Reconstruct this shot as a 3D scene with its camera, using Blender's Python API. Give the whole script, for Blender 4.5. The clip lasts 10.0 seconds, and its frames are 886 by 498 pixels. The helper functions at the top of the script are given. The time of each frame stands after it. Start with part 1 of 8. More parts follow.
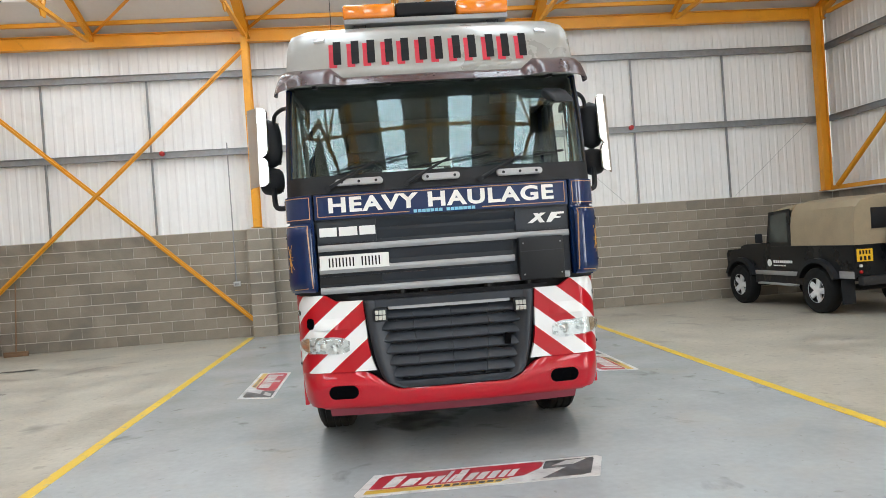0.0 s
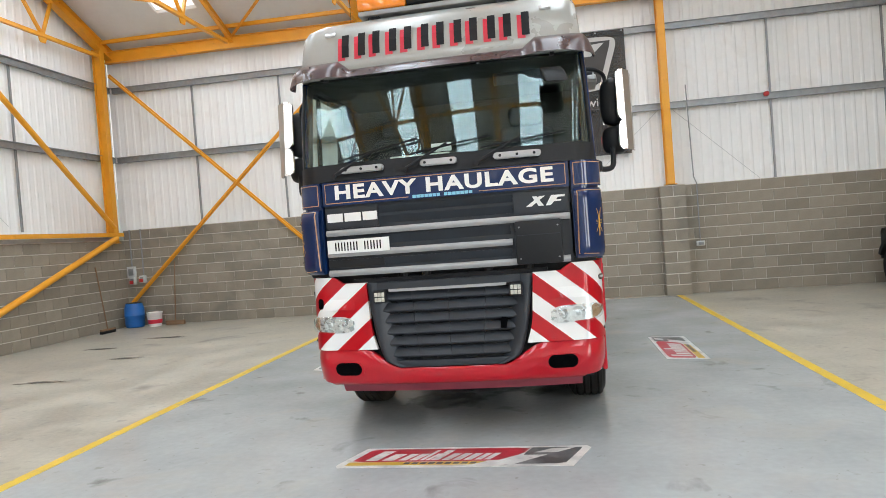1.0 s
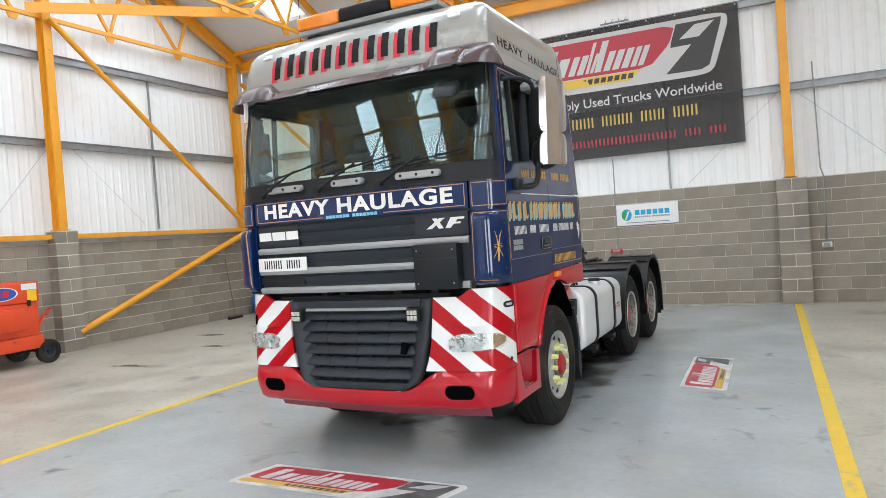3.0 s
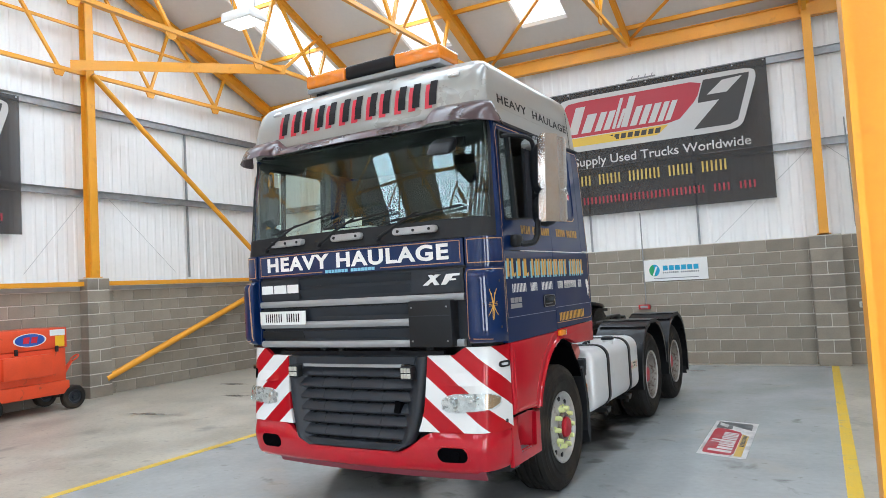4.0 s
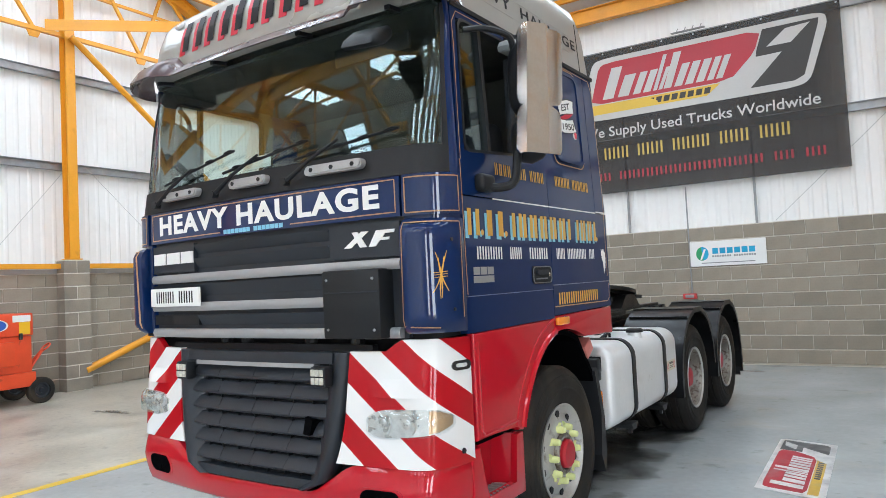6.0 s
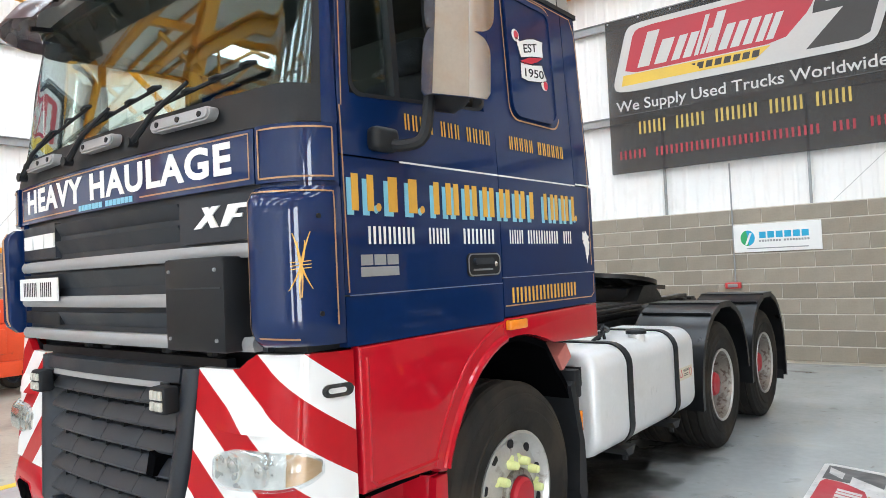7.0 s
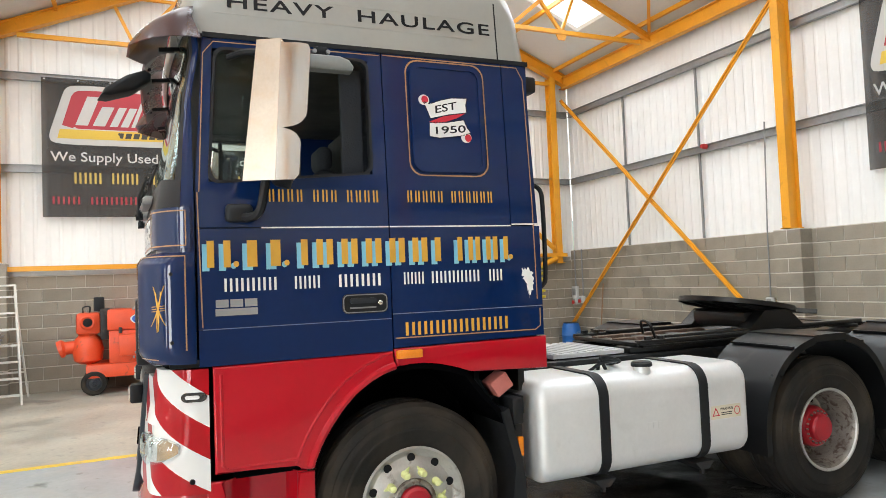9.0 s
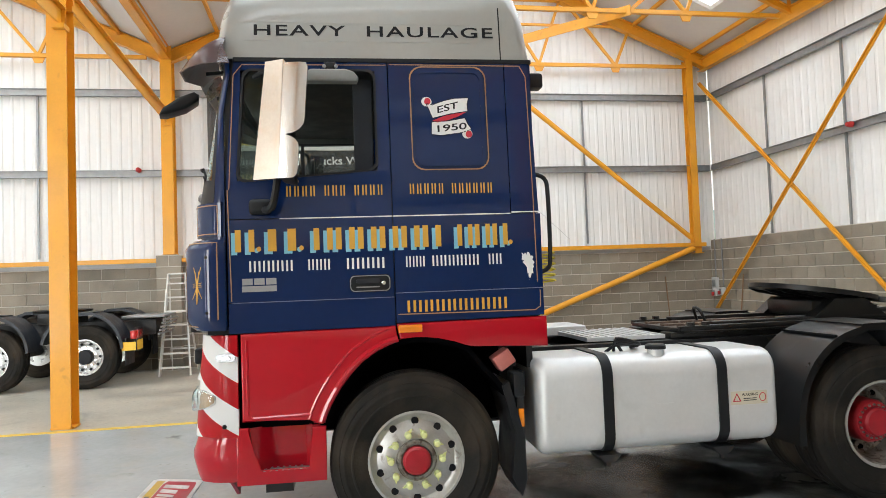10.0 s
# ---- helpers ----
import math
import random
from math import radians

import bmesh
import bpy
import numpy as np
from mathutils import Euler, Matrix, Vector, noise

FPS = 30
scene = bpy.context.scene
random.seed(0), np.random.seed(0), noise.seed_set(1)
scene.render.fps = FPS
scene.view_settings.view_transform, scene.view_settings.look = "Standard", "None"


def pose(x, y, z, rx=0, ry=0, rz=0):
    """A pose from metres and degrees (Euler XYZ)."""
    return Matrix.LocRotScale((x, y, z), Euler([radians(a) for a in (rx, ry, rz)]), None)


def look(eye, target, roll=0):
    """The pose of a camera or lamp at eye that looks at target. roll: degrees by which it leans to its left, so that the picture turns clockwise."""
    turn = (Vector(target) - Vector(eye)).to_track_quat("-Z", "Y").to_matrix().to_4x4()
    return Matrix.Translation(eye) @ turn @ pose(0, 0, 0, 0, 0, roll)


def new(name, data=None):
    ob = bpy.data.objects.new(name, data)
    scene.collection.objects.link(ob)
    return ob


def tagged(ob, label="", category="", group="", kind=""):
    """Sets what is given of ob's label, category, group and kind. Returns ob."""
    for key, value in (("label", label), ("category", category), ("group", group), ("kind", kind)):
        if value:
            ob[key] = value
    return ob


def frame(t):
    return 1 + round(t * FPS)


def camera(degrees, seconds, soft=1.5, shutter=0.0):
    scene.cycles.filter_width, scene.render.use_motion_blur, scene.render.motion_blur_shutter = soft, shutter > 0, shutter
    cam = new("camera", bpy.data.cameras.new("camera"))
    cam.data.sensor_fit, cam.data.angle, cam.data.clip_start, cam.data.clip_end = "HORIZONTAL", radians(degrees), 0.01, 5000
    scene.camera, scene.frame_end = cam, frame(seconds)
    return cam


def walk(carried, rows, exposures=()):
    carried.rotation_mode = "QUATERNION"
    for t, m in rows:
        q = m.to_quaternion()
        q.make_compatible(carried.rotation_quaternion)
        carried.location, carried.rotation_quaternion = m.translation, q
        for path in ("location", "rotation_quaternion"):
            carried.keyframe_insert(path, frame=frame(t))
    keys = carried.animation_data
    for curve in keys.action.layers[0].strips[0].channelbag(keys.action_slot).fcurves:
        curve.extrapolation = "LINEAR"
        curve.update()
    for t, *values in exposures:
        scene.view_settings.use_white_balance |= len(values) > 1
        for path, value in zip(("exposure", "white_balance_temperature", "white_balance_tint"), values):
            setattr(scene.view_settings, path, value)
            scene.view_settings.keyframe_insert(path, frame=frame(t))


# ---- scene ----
import itertools
cam = camera(65.5, 10.0, soft=0.5)
PATH = [
    (0, (-0.413, 0.072, 1.628), (-0.221, 2.063, 1.617), -4.0),
    (0.5, (0.273, 0.022, 1.614), (0.227, 2.021, 1.593), -4.2),
    (1, (0.96, 0.027, 1.587), (0.642, 2.001, 1.546), -4.3),
    (1.5, (1.615, 0.171, 1.603), (1.088, 2.098, 1.524), -4.4),
    (2, (2.248, 0.324, 1.65), (1.583, 2.208, 1.555), -4.5),
    (2.5, (2.694, 0.599, 1.689), (1.918, 2.44, 1.599), -4.4),
    (2.7, (2.853, 0.72, 1.703), (2.041, 2.546, 1.618), -4.3),
    (3.8, (3.281, 0.985, 1.762), (2.336, 2.745, 1.857), -3.3),
    (4, (3.298, 1.038, 1.751), (2.344, 2.793, 1.855), -3.2),
    (4.5, (3.265, 1.197, 1.713), (2.296, 2.943, 1.825), -2.9),
    (5, (3.127, 1.588, 1.695), (2.142, 3.325, 1.807), -2.7),
    (5.2, (3.102, 1.776, 1.672), (2.107, 3.507, 1.781), -2.6),
    (6.3, (2.947, 3.124, 1.56), (1.857, 4.798, 1.639), -2.8),
    (6.5, (2.928, 3.351, 1.566), (1.83, 5.021, 1.63), -2.6),
    (7, (3.012, 3.877, 1.573), (1.81, 5.475, 1.626), -2.6),
    (7.5, (3.282, 4.378, 1.597), (1.915, 5.838, 1.643), -2.6),
    (8, (3.75, 4.716, 1.636), (2.185, 5.96, 1.69), -2.6),
    (8.5, (4.279, 5.017, 1.702), (2.565, 6.045, 1.771), -2.4),
    (9, (4.796, 5.272, 1.687), (2.975, 6.093, 1.774), -2.3),
    (9.5, (5.248, 5.638, 1.638), (3.331, 6.2, 1.728), -2.1),
    (10, (5.477, 6.097, 1.591), (3.508, 6.44, 1.676), -2.1),
]
# the clip's camera sets its own exposure and white balance on the way
METER = [(0, -0.08, 6500, 10), (1.5, -0.09, 6500, 10), (2.5, 0.0, 6400, 10), (4, -0.14, 6080, 10), (5, -0.22, 6080, 10), (6.5, 0.14, 6200, 10), (7, 0.28, 6280, 10), (7.5, 0.34, 6400, 10),
         (8, 0.28, 6560, 10), (8.5, 0.20, 6680, 10), (9, 0.15, 6740, 10), (9.5, 0.10, 6780, 10), (10, -0.07, 6680, 10)]
walk(cam, [(t, look(eye, target, roll)) for t, eye, target, roll in PATH], METER)

# ---- world and light ----
world = bpy.data.worlds.new("world")
scene.world = world
world.use_nodes = True
wn = world.node_tree.nodes
sky = wn.new("ShaderNodeTexSky")
sky.sky_type = "NISHITA"
sky.sun_disc = False
sky.sun_elevation = radians(45)
sky.sun_rotation = radians(150)
world.node_tree.links.new(sky.outputs[0], wn["Background"].inputs[0])
wn["Background"].inputs[1].default_value = 0.1

# building lines
WEST, EAST, NORTH, SOUTH, VALLEY = -9.0, 10.0, 14.85, -9.0, 3.10
EAVES, ROOF_FOOT, SLOPE = 6.5, 6.40, 0.43
FRAMES = (WEST, -5.92, -2.82, 0.285, 3.39, 6.50, EAST)
BLOCK_TOP = 2.25
ROOFLIGHTS_N = (-6.75, -3.75, -1.17, 1.65, 4.5, 7.4)
ROOFLIGHT_W = 0.95
STRENGTH = 108.0
# added doorway in the east wall, out of view: y from, y to, height
ADDED_DOOR = (-6.2, -0.8, 4.4)
LAMP = (-4.99, 9.65, 6.4)


def roof_z(y):
    """Height of the roof sheet over the line y."""
    if y >= VALLEY:
        mid = (NORTH + 0.3 + VALLEY) / 2
        return ROOF_FOOT + SLOPE * ((NORTH + 0.3 - mid) - abs(y - mid))
    mid = (SOUTH - 0.3 + VALLEY) / 2
    return ROOF_FOOT + SLOPE * ((VALLEY - mid) - abs(y - mid))


def rooflight(x, y0, y1):
    """Daylight through the opening of one translucent roof sheet."""
    lamp = bpy.data.lights.new("rooflight_daylight", "AREA")
    lamp.shape = "RECTANGLE"
    zc, dy = (roof_z(y0) + roof_z(y1)) / 2, y1 - y0
    pitch = math.atan2(roof_z(y1) - roof_z(y0), dy)
    lamp.size, lamp.size_y = ROOFLIGHT_W, dy / math.cos(pitch)
    lamp.energy = STRENGTH * lamp.size * lamp.size_y / 4.5
    lamp.color = (0.82, 0.95, 1.06)
    ob = new("rooflight_daylight", lamp)
    ob.matrix_world = Matrix.Translation((x, (y0 + y1) / 2, zc - 0.03)) @ Euler((pitch, 0, 0)).to_matrix().to_4x4()
    return tagged(ob, "daylight coming through a translucent roof sheet", "rooflight", "rooflights", "structure")


RIDGE_A = (NORTH + 0.3 + VALLEY) / 2
RIDGE_B = (SOUTH - 0.3 + VALLEY) / 2
OPENINGS = []
for x in ROOFLIGHTS_N:
    if x < 3.0:
        OPENINGS.append((x, RIDGE_A + 0.6, 14.05))
    OPENINGS.append((x, 4.0, RIDGE_A - 0.6))
for x in ROOFLIGHTS_N:
    OPENINGS.append((x, RIDGE_B + 0.6, 1.5))
    OPENINGS.append((x, -8.2, RIDGE_B - 0.6))
for o in OPENINGS:
    rooflight(*o)

# daylight of an unseen east-wall doorway, added to brighten truck side and west wall
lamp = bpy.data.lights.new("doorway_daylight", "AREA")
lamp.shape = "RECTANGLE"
lamp.size, lamp.size_y, lamp.energy, lamp.color = ADDED_DOOR[2] - 0.1, ADDED_DOOR[1] - ADDED_DOOR[0] - 0.1, 980.0, (0.90, 0.96, 1.0)
tagged(new("doorway_daylight", lamp), "added daylight from an unseen open doorway", "daylight", "", "structure").matrix_world = pose(EAST + 0.28, (ADDED_DOOR[0] + ADDED_DOOR[1]) / 2, ADDED_DOOR[2] / 2, 0, 90, 0)

# ---- materials ----


def mat(name, col, rough=0.5, metal=0.0, var=0.12, scale=4.0, bump=0.0, bscale=90.0, coat=0.0, piece=0.0, spec=0.5, island=False):
    """A paint, metal or plastic with broad and fine variation, a little relief and worn gloss."""
    m = bpy.data.materials.new(name)
    m.use_nodes = True
    nt = m.node_tree
    n, lk = nt.nodes, nt.links
    b = n["Principled BSDF"]
    tc = n.new("ShaderNodeTexCoord")
    big, small = n.new("ShaderNodeTexNoise"), n.new("ShaderNodeTexNoise")
    big.inputs["Scale"].default_value, big.inputs["Detail"].default_value = scale, 5
    small.inputs["Scale"].default_value, small.inputs["Detail"].default_value = scale * 14, 4
    for t in (big, small):
        lk.new(tc.outputs["Object"], t.inputs["Vector"])
    add = n.new("ShaderNodeMath")
    add.operation = "MULTIPLY_ADD"
    add.inputs[1].default_value = 0.4
    lk.new(small.outputs["Fac"], add.inputs[0])
    lk.new(big.outputs["Fac"], add.inputs[2])
    val = n.new("ShaderNodeMapRange")
    val.inputs["From Min"].default_value, val.inputs["From Max"].default_value = 0.45, 0.95
    val.inputs["To Min"].default_value, val.inputs["To Max"].default_value = 1 - var, 1 + var
    lk.new(add.outputs[0], val.inputs["Value"])
    top = val.outputs[0]
    if piece:
        info, pr, mul = n.new("ShaderNodeNewGeometry" if island else "ShaderNodeObjectInfo"), n.new("ShaderNodeMapRange"), n.new("ShaderNodeMath")
        pr.inputs["To Min"].default_value, pr.inputs["To Max"].default_value = 1 - piece, 1 + piece
        lk.new(info.outputs["Random Per Island" if island else "Random"], pr.inputs["Value"])
        mul.operation = "MULTIPLY"
        lk.new(top, mul.inputs[0])
        lk.new(pr.outputs[0], mul.inputs[1])
        top = mul.outputs[0]
    hsv = n.new("ShaderNodeHueSaturation")
    hsv.inputs["Color"].default_value = (*col, 1)
    lk.new(top, hsv.inputs["Value"])
    lk.new(hsv.outputs[0], b.inputs["Base Color"])
    rr = n.new("ShaderNodeMapRange")
    rr.inputs["From Min"].default_value, rr.inputs["From Max"].default_value = 0.3, 0.7
    rr.inputs["To Min"].default_value, rr.inputs["To Max"].default_value = max(0.02, rough * 0.8), min(1.0, rough * 1.25)
    lk.new(big.outputs["Fac"], rr.inputs["Value"])
    lk.new(rr.outputs[0], b.inputs["Roughness"])
    b.inputs["Metallic"].default_value = metal
    b.inputs["Coat Weight"].default_value = coat
    b.inputs["Coat Roughness"].default_value = 0.04
    b.inputs["Specular IOR Level"].default_value = spec
    if bump:
        fine, bp = n.new("ShaderNodeTexNoise"), n.new("ShaderNodeBump")
        fine.inputs["Scale"].default_value, fine.inputs["Detail"].default_value = bscale, 3
        lk.new(tc.outputs["Object"], fine.inputs["Vector"])
        bp.inputs["Strength"].default_value, bp.inputs["Distance"].default_value = bump, 0.01
        lk.new(fine.outputs["Fac"], bp.inputs["Height"])
        lk.new(bp.outputs[0], b.inputs["Normal"])
    return m


def node(m, kind):
    return m.node_tree.nodes.new(kind)


def stain_tint(m, dark, scale, low, high, strength):
    """Adds patches of dirt, oil or painted-in reflection with an outline of their own to a material of mat()."""
    nt = m.node_tree
    b = nt.nodes["Principled BSDF"]
    src = b.inputs["Base Color"].links[0].from_socket
    tc, ns, rmp, mix = node(m, "ShaderNodeTexCoord"), node(m, "ShaderNodeTexNoise"), node(m, "ShaderNodeMapRange"), node(m, "ShaderNodeMix")
    ns.inputs["Scale"].default_value, ns.inputs["Detail"].default_value, ns.inputs["Distortion"].default_value = scale, 6, 0.6
    rmp.inputs["From Min"].default_value, rmp.inputs["From Max"].default_value, rmp.inputs["To Max"].default_value = low, high, strength
    mix.data_type = "RGBA"
    mix.inputs["B"].default_value = (*dark, 1)
    nt.links.new(tc.outputs["Object"], ns.inputs["Vector"])
    nt.links.new(ns.outputs["Fac"], rmp.inputs["Value"])
    nt.links.new(rmp.outputs[0], mix.inputs["Factor"])
    nt.links.new(src, mix.inputs["A"])
    nt.links.new(mix.outputs["Result"], b.inputs["Base Color"])
    return m


def glass(name, tint, gloss=1.0, rough=0.01):
    """A clear pane: see-through tint with a mirror gloss that grows to the edge."""
    m = bpy.data.materials.new(name)
    m.use_nodes = True
    n, lk = m.node_tree.nodes, m.node_tree.links
    n.remove(n["Principled BSDF"])
    tr, gl, mx, lw, pw, mr = (node(m, k) for k in ("ShaderNodeBsdfTransparent", "ShaderNodeBsdfGlossy", "ShaderNodeMixShader", "ShaderNodeLayerWeight", "ShaderNodeMath", "ShaderNodeMapRange"))
    tr.inputs[0].default_value = (*tint, 1)
    gl.inputs["Color"].default_value = (0.82, 0.97, 1.0, 1)
    gl.inputs["Roughness"].default_value = rough
    lw.inputs["Blend"].default_value = 0.5
    pw.operation = "POWER"
    pw.inputs[1].default_value = 3.0
    lk.new(lw.outputs["Facing"], pw.inputs[0])
    mr.inputs["To Min"].default_value, mr.inputs["To Max"].default_value = 0.035 * gloss, 0.95
    lk.new(pw.outputs[0], mr.inputs["Value"])
    lk.new(mr.outputs[0], mx.inputs[0])
    lk.new(tr.outputs[0], mx.inputs[1])
    lk.new(gl.outputs[0], mx.inputs[2])
    lk.new(mx.outputs[0], n["Material Output"].inputs[0])
    return m


M_CONCRETE = stain_tint(stain_tint(stain_tint(mat("bare_concrete", (0.40, 0.37, 0.305), 0.40, var=0.26, scale=1.3, bump=0.12, bscale=60), (0.15, 0.135, 0.115), 1.1, 0.60, 0.72, 0.7), (0.45, 0.42, 0.365), 2.6, 0.53, 0.68, 0.55), (0.22, 0.20, 0.165), 8.5, 0.60, 0.70, 0.5)
M_BAY = stain_tint(stain_tint(stain_tint(mat("grey_floor_paint", (0.365, 0.385, 0.388), 0.19, var=0.13, scale=1.1, bump=0.04, bscale=40), (0.11, 0.105, 0.10), 1.9, 0.64, 0.74, 0.7), (0.42, 0.395, 0.345), 1.4, 0.55, 0.72, 0.5), (0.20, 0.19, 0.17), 11, 0.66, 0.73, 0.45)
M_YELLOW = stain_tint(mat("yellow_line_paint", (0.72, 0.48, 0.04), 0.4, var=0.1, scale=5), (0.35, 0.33, 0.28), 9, 0.6, 0.68, 0.6)
M_BLOCK = stain_tint(mat("concrete_block", (0.278, 0.242, 0.192), 0.9, var=0.16, scale=3, bump=0.5, bscale=70, piece=0.15), (0.15, 0.135, 0.115), 1.3, 0.5, 0.68, 0.55)
M_BLOCKREST = stain_tint(mat("concrete_block_far", (0.278, 0.242, 0.192), 0.9, var=0.16, scale=3, bump=0.5, bscale=70, piece=0.15, island=True), (0.15, 0.135, 0.115), 1.3, 0.5, 0.68, 0.55)
M_MORTAR = mat("mortar", (0.58, 0.54, 0.47), 0.95, var=0.1, scale=8, bump=0.3)
M_SHEET = stain_tint(mat("white_steel_sheet", (0.845, 0.845, 0.83), 0.42, var=0.04, scale=0.8), (0.66, 0.64, 0.60), 1.6, 0.6, 0.75, 0.35)
M_ROOF = mat("white_roof_lining", (0.70, 0.695, 0.68), 0.6, var=0.05, scale=0.8)
M_STEEL = stain_tint(mat("amber_steel_paint", (0.77, 0.34, 0.02), 0.38, var=0.08, scale=2.5, bump=0.05, bscale=120), (0.55, 0.24, 0.02), 5, 0.64, 0.72, 0.5)
M_GALV = mat("galvanised_steel", (0.30, 0.31, 0.315), 0.45, 0.7, var=0.18, scale=9)
M_PALEGALV = mat("pale_galvanised_sheet", (0.42, 0.43, 0.43), 0.5, 0.3, var=0.15, scale=5)
M_BLUE = mat("dark_blue_paint", (0.0026, 0.0175, 0.080), 0.4, var=0.1, scale=2, bump=0.05, bscale=2.2, coat=0.85, spec=0.06)
M_RED = mat("red_paint", (0.47, 0.004, 0.016), 0.4, var=0.08, scale=2, bump=0.06, bscale=2.5, coat=1.0, spec=0.1)
M_GREY = mat("silver_grey_paint", (0.335, 0.335, 0.312), 0.3, 0.15, var=0.05, scale=2, coat=0.4)
M_VISOR = mat("smoked_visor_plastic", (0.085, 0.050, 0.052), 0.27, var=0.1, scale=3, coat=0.35)
M_BLACK = mat("black_plastic", (0.013, 0.014, 0.016), 0.48, var=0.2, scale=6, bump=0.06, bscale=200, spec=0.28)
M_GUARD = stain_tint(mat("glossy_black_plastic", (0.0065, 0.0067, 0.0075), 0.34, var=0.2, scale=5, bump=0.05, bscale=9, coat=0.08, spec=0.24), (0.035, 0.031, 0.027), 4, 0.60, 0.74, 0.4)
M_HANDLE = mat("grey_cast_handle", (0.36, 0.36, 0.36), 0.42, 0.3, var=0.1, scale=8)
M_DARKGREY = mat("anthracite_plastic", (0.021, 0.0255, 0.033), 0.42, var=0.2, scale=6, bump=0.08, bscale=200, spec=0.4)
M_RUBBER = stain_tint(mat("tyre_rubber", (0.017, 0.0155, 0.014), 0.75, var=0.2, scale=5, bump=0.15, bscale=60, spec=0.2), (0.085, 0.066, 0.046), 2.2, 0.46, 0.72, 0.6)
M_SILVER = mat("silver_trim", (0.335, 0.34, 0.345), 0.45, 0.35, var=0.08, scale=5)
M_RIM = stain_tint(mat("alloy_rim", (0.50, 0.49, 0.47), 0.35, 0.55, var=0.15, scale=6), (0.16, 0.12, 0.09), 12, 0.6, 0.7, 0.7)
# tan in the next two steels is the orange columns' reflection, painted in
M_POLISHED = stain_tint(mat("polished_stainless_steel", (0.74, 0.72, 0.69), 0.20, 1.0, var=0.05, scale=3, bump=0.02, bscale=14), (0.68, 0.58, 0.47), 3, 0.5, 0.75, 0.5)
M_TANREFLECT = stain_tint(mat("brushed_steel_tan_reflection", (0.50, 0.445, 0.375), 0.33, 0.85, var=0.10, scale=5, bump=0.03, bscale=9), (0.50, 0.37, 0.26), 4, 0.54, 0.70, 0.7)
M_CHROME = mat("chrome", (0.82, 0.80, 0.77), 0.1, 1.0, var=0.06, scale=3)
M_TANK = stain_tint(mat("pale_aluminium_tank", (0.70, 0.71, 0.71), 0.36, 0.25, var=0.06, scale=3, coat=0.1), (0.5, 0.5, 0.48), 5, 0.62, 0.75, 0.3)
M_CHASSIS = stain_tint(mat("black_chassis_paint", (0.012, 0.0125, 0.014), 0.5, var=0.25, scale=6, bump=0.1), (0.11, 0.085, 0.06), 8, 0.58, 0.72, 0.6)
M_GREASE = mat("greasy_black_steel", (0.009, 0.0085, 0.008), 0.35, 0.1, var=0.3, scale=8, bump=0.2)
M_WHITE = mat("white_vinyl", (0.80, 0.80, 0.78), 0.4, var=0.03, scale=6)
M_GOLD = mat("gold_signwriting", (0.66, 0.36, 0.05), 0.35, var=0.06, scale=9)
M_PIN = mat("gold_pinstripe", (0.40, 0.22, 0.10), 0.35, var=0.1, scale=9)
M_PALELINE = mat("pale_blue_edge_paint", (0.16, 0.20, 0.30), 0.35, var=0.2, scale=9)
M_SKYBLUE = mat("pale_blue_signwriting", (0.20, 0.50, 0.66), 0.35, var=0.05, scale=9)
M_INK = mat("black_signwriting", (0.010, 0.010, 0.012), 0.4, var=0.1, scale=9, spec=0.2)
M_SIGNRED = mat("red_signwriting", (0.55, 0.02, 0.045), 0.35, var=0.06, scale=9)
M_AMBER = mat("amber_lens", (0.85, 0.24, 0.01), 0.12, var=0.1, scale=12, coat=1.0)
M_REDLENS = mat("red_lens", (0.5, 0.01, 0.01), 0.12, var=0.1, scale=12, coat=1.0)
M_LIME = mat("lime_plastic", (0.70, 0.74, 0.33), 0.4, var=0.08, scale=12)
M_HUBRED = mat("red_hub_paint", (0.38, 0.010, 0.02), 0.4, var=0.15, scale=14)
M_ORANGE = stain_tint(mat("orange_red_paint", (0.72, 0.075, 0.02), 0.4, var=0.1, scale=4), (0.25, 0.06, 0.03), 7, 0.62, 0.7, 0.6)
M_BANNER = mat("black_mesh_vinyl", (0.045, 0.041, 0.039), 0.6, var=0.12, scale=1.5, bump=0.1, bscale=20)
M_BANRED = mat("banner_red", (0.40, 0.035, 0.05), 0.55, var=0.06, scale=2)
M_BANYEL = mat("banner_yellow", (0.66, 0.44, 0.06), 0.55, var=0.06, scale=2)
M_BANWHITE = mat("banner_white", (0.50, 0.49, 0.47), 0.55, var=0.05, scale=2)
M_CANVAS = mat("khaki_canvas", (0.31, 0.25, 0.165), 0.9, var=0.12, scale=4, bump=0.35, bscale=40)
M_LRBLACK = mat("black_car_paint", (0.008, 0.009, 0.0105), 0.3, var=0.1, scale=3, coat=0.4, spec=0.25)
M_PLATEYEL = mat("yellow_plate", (0.85, 0.50, 0.02), 0.35, var=0.03)
M_DRUM = mat("blue_plastic", (0.015, 0.13, 0.42), 0.4, var=0.12, scale=5)
M_WOOD = mat("worn_wood", (0.24, 0.14, 0.075), 0.7, var=0.2, scale=7, bump=0.2)
M_LADDER = mat("white_painted_aluminium", (0.66, 0.64, 0.60), 0.5, var=0.1, scale=9)
M_SEAT = mat("seat_fabric", (0.03, 0.035, 0.045), 0.9, var=0.25, scale=12, bump=0.3)
M_INTERIOR = mat("grey_cab_lining", (0.055, 0.055, 0.052), 0.8, var=0.1, scale=6)
# near-black colour that stands in for shade inside holes, gaps and arches
M_SHADE = mat("shade_black", (0.003, 0.003, 0.0035), 1.0, var=0.2, spec=0.0)
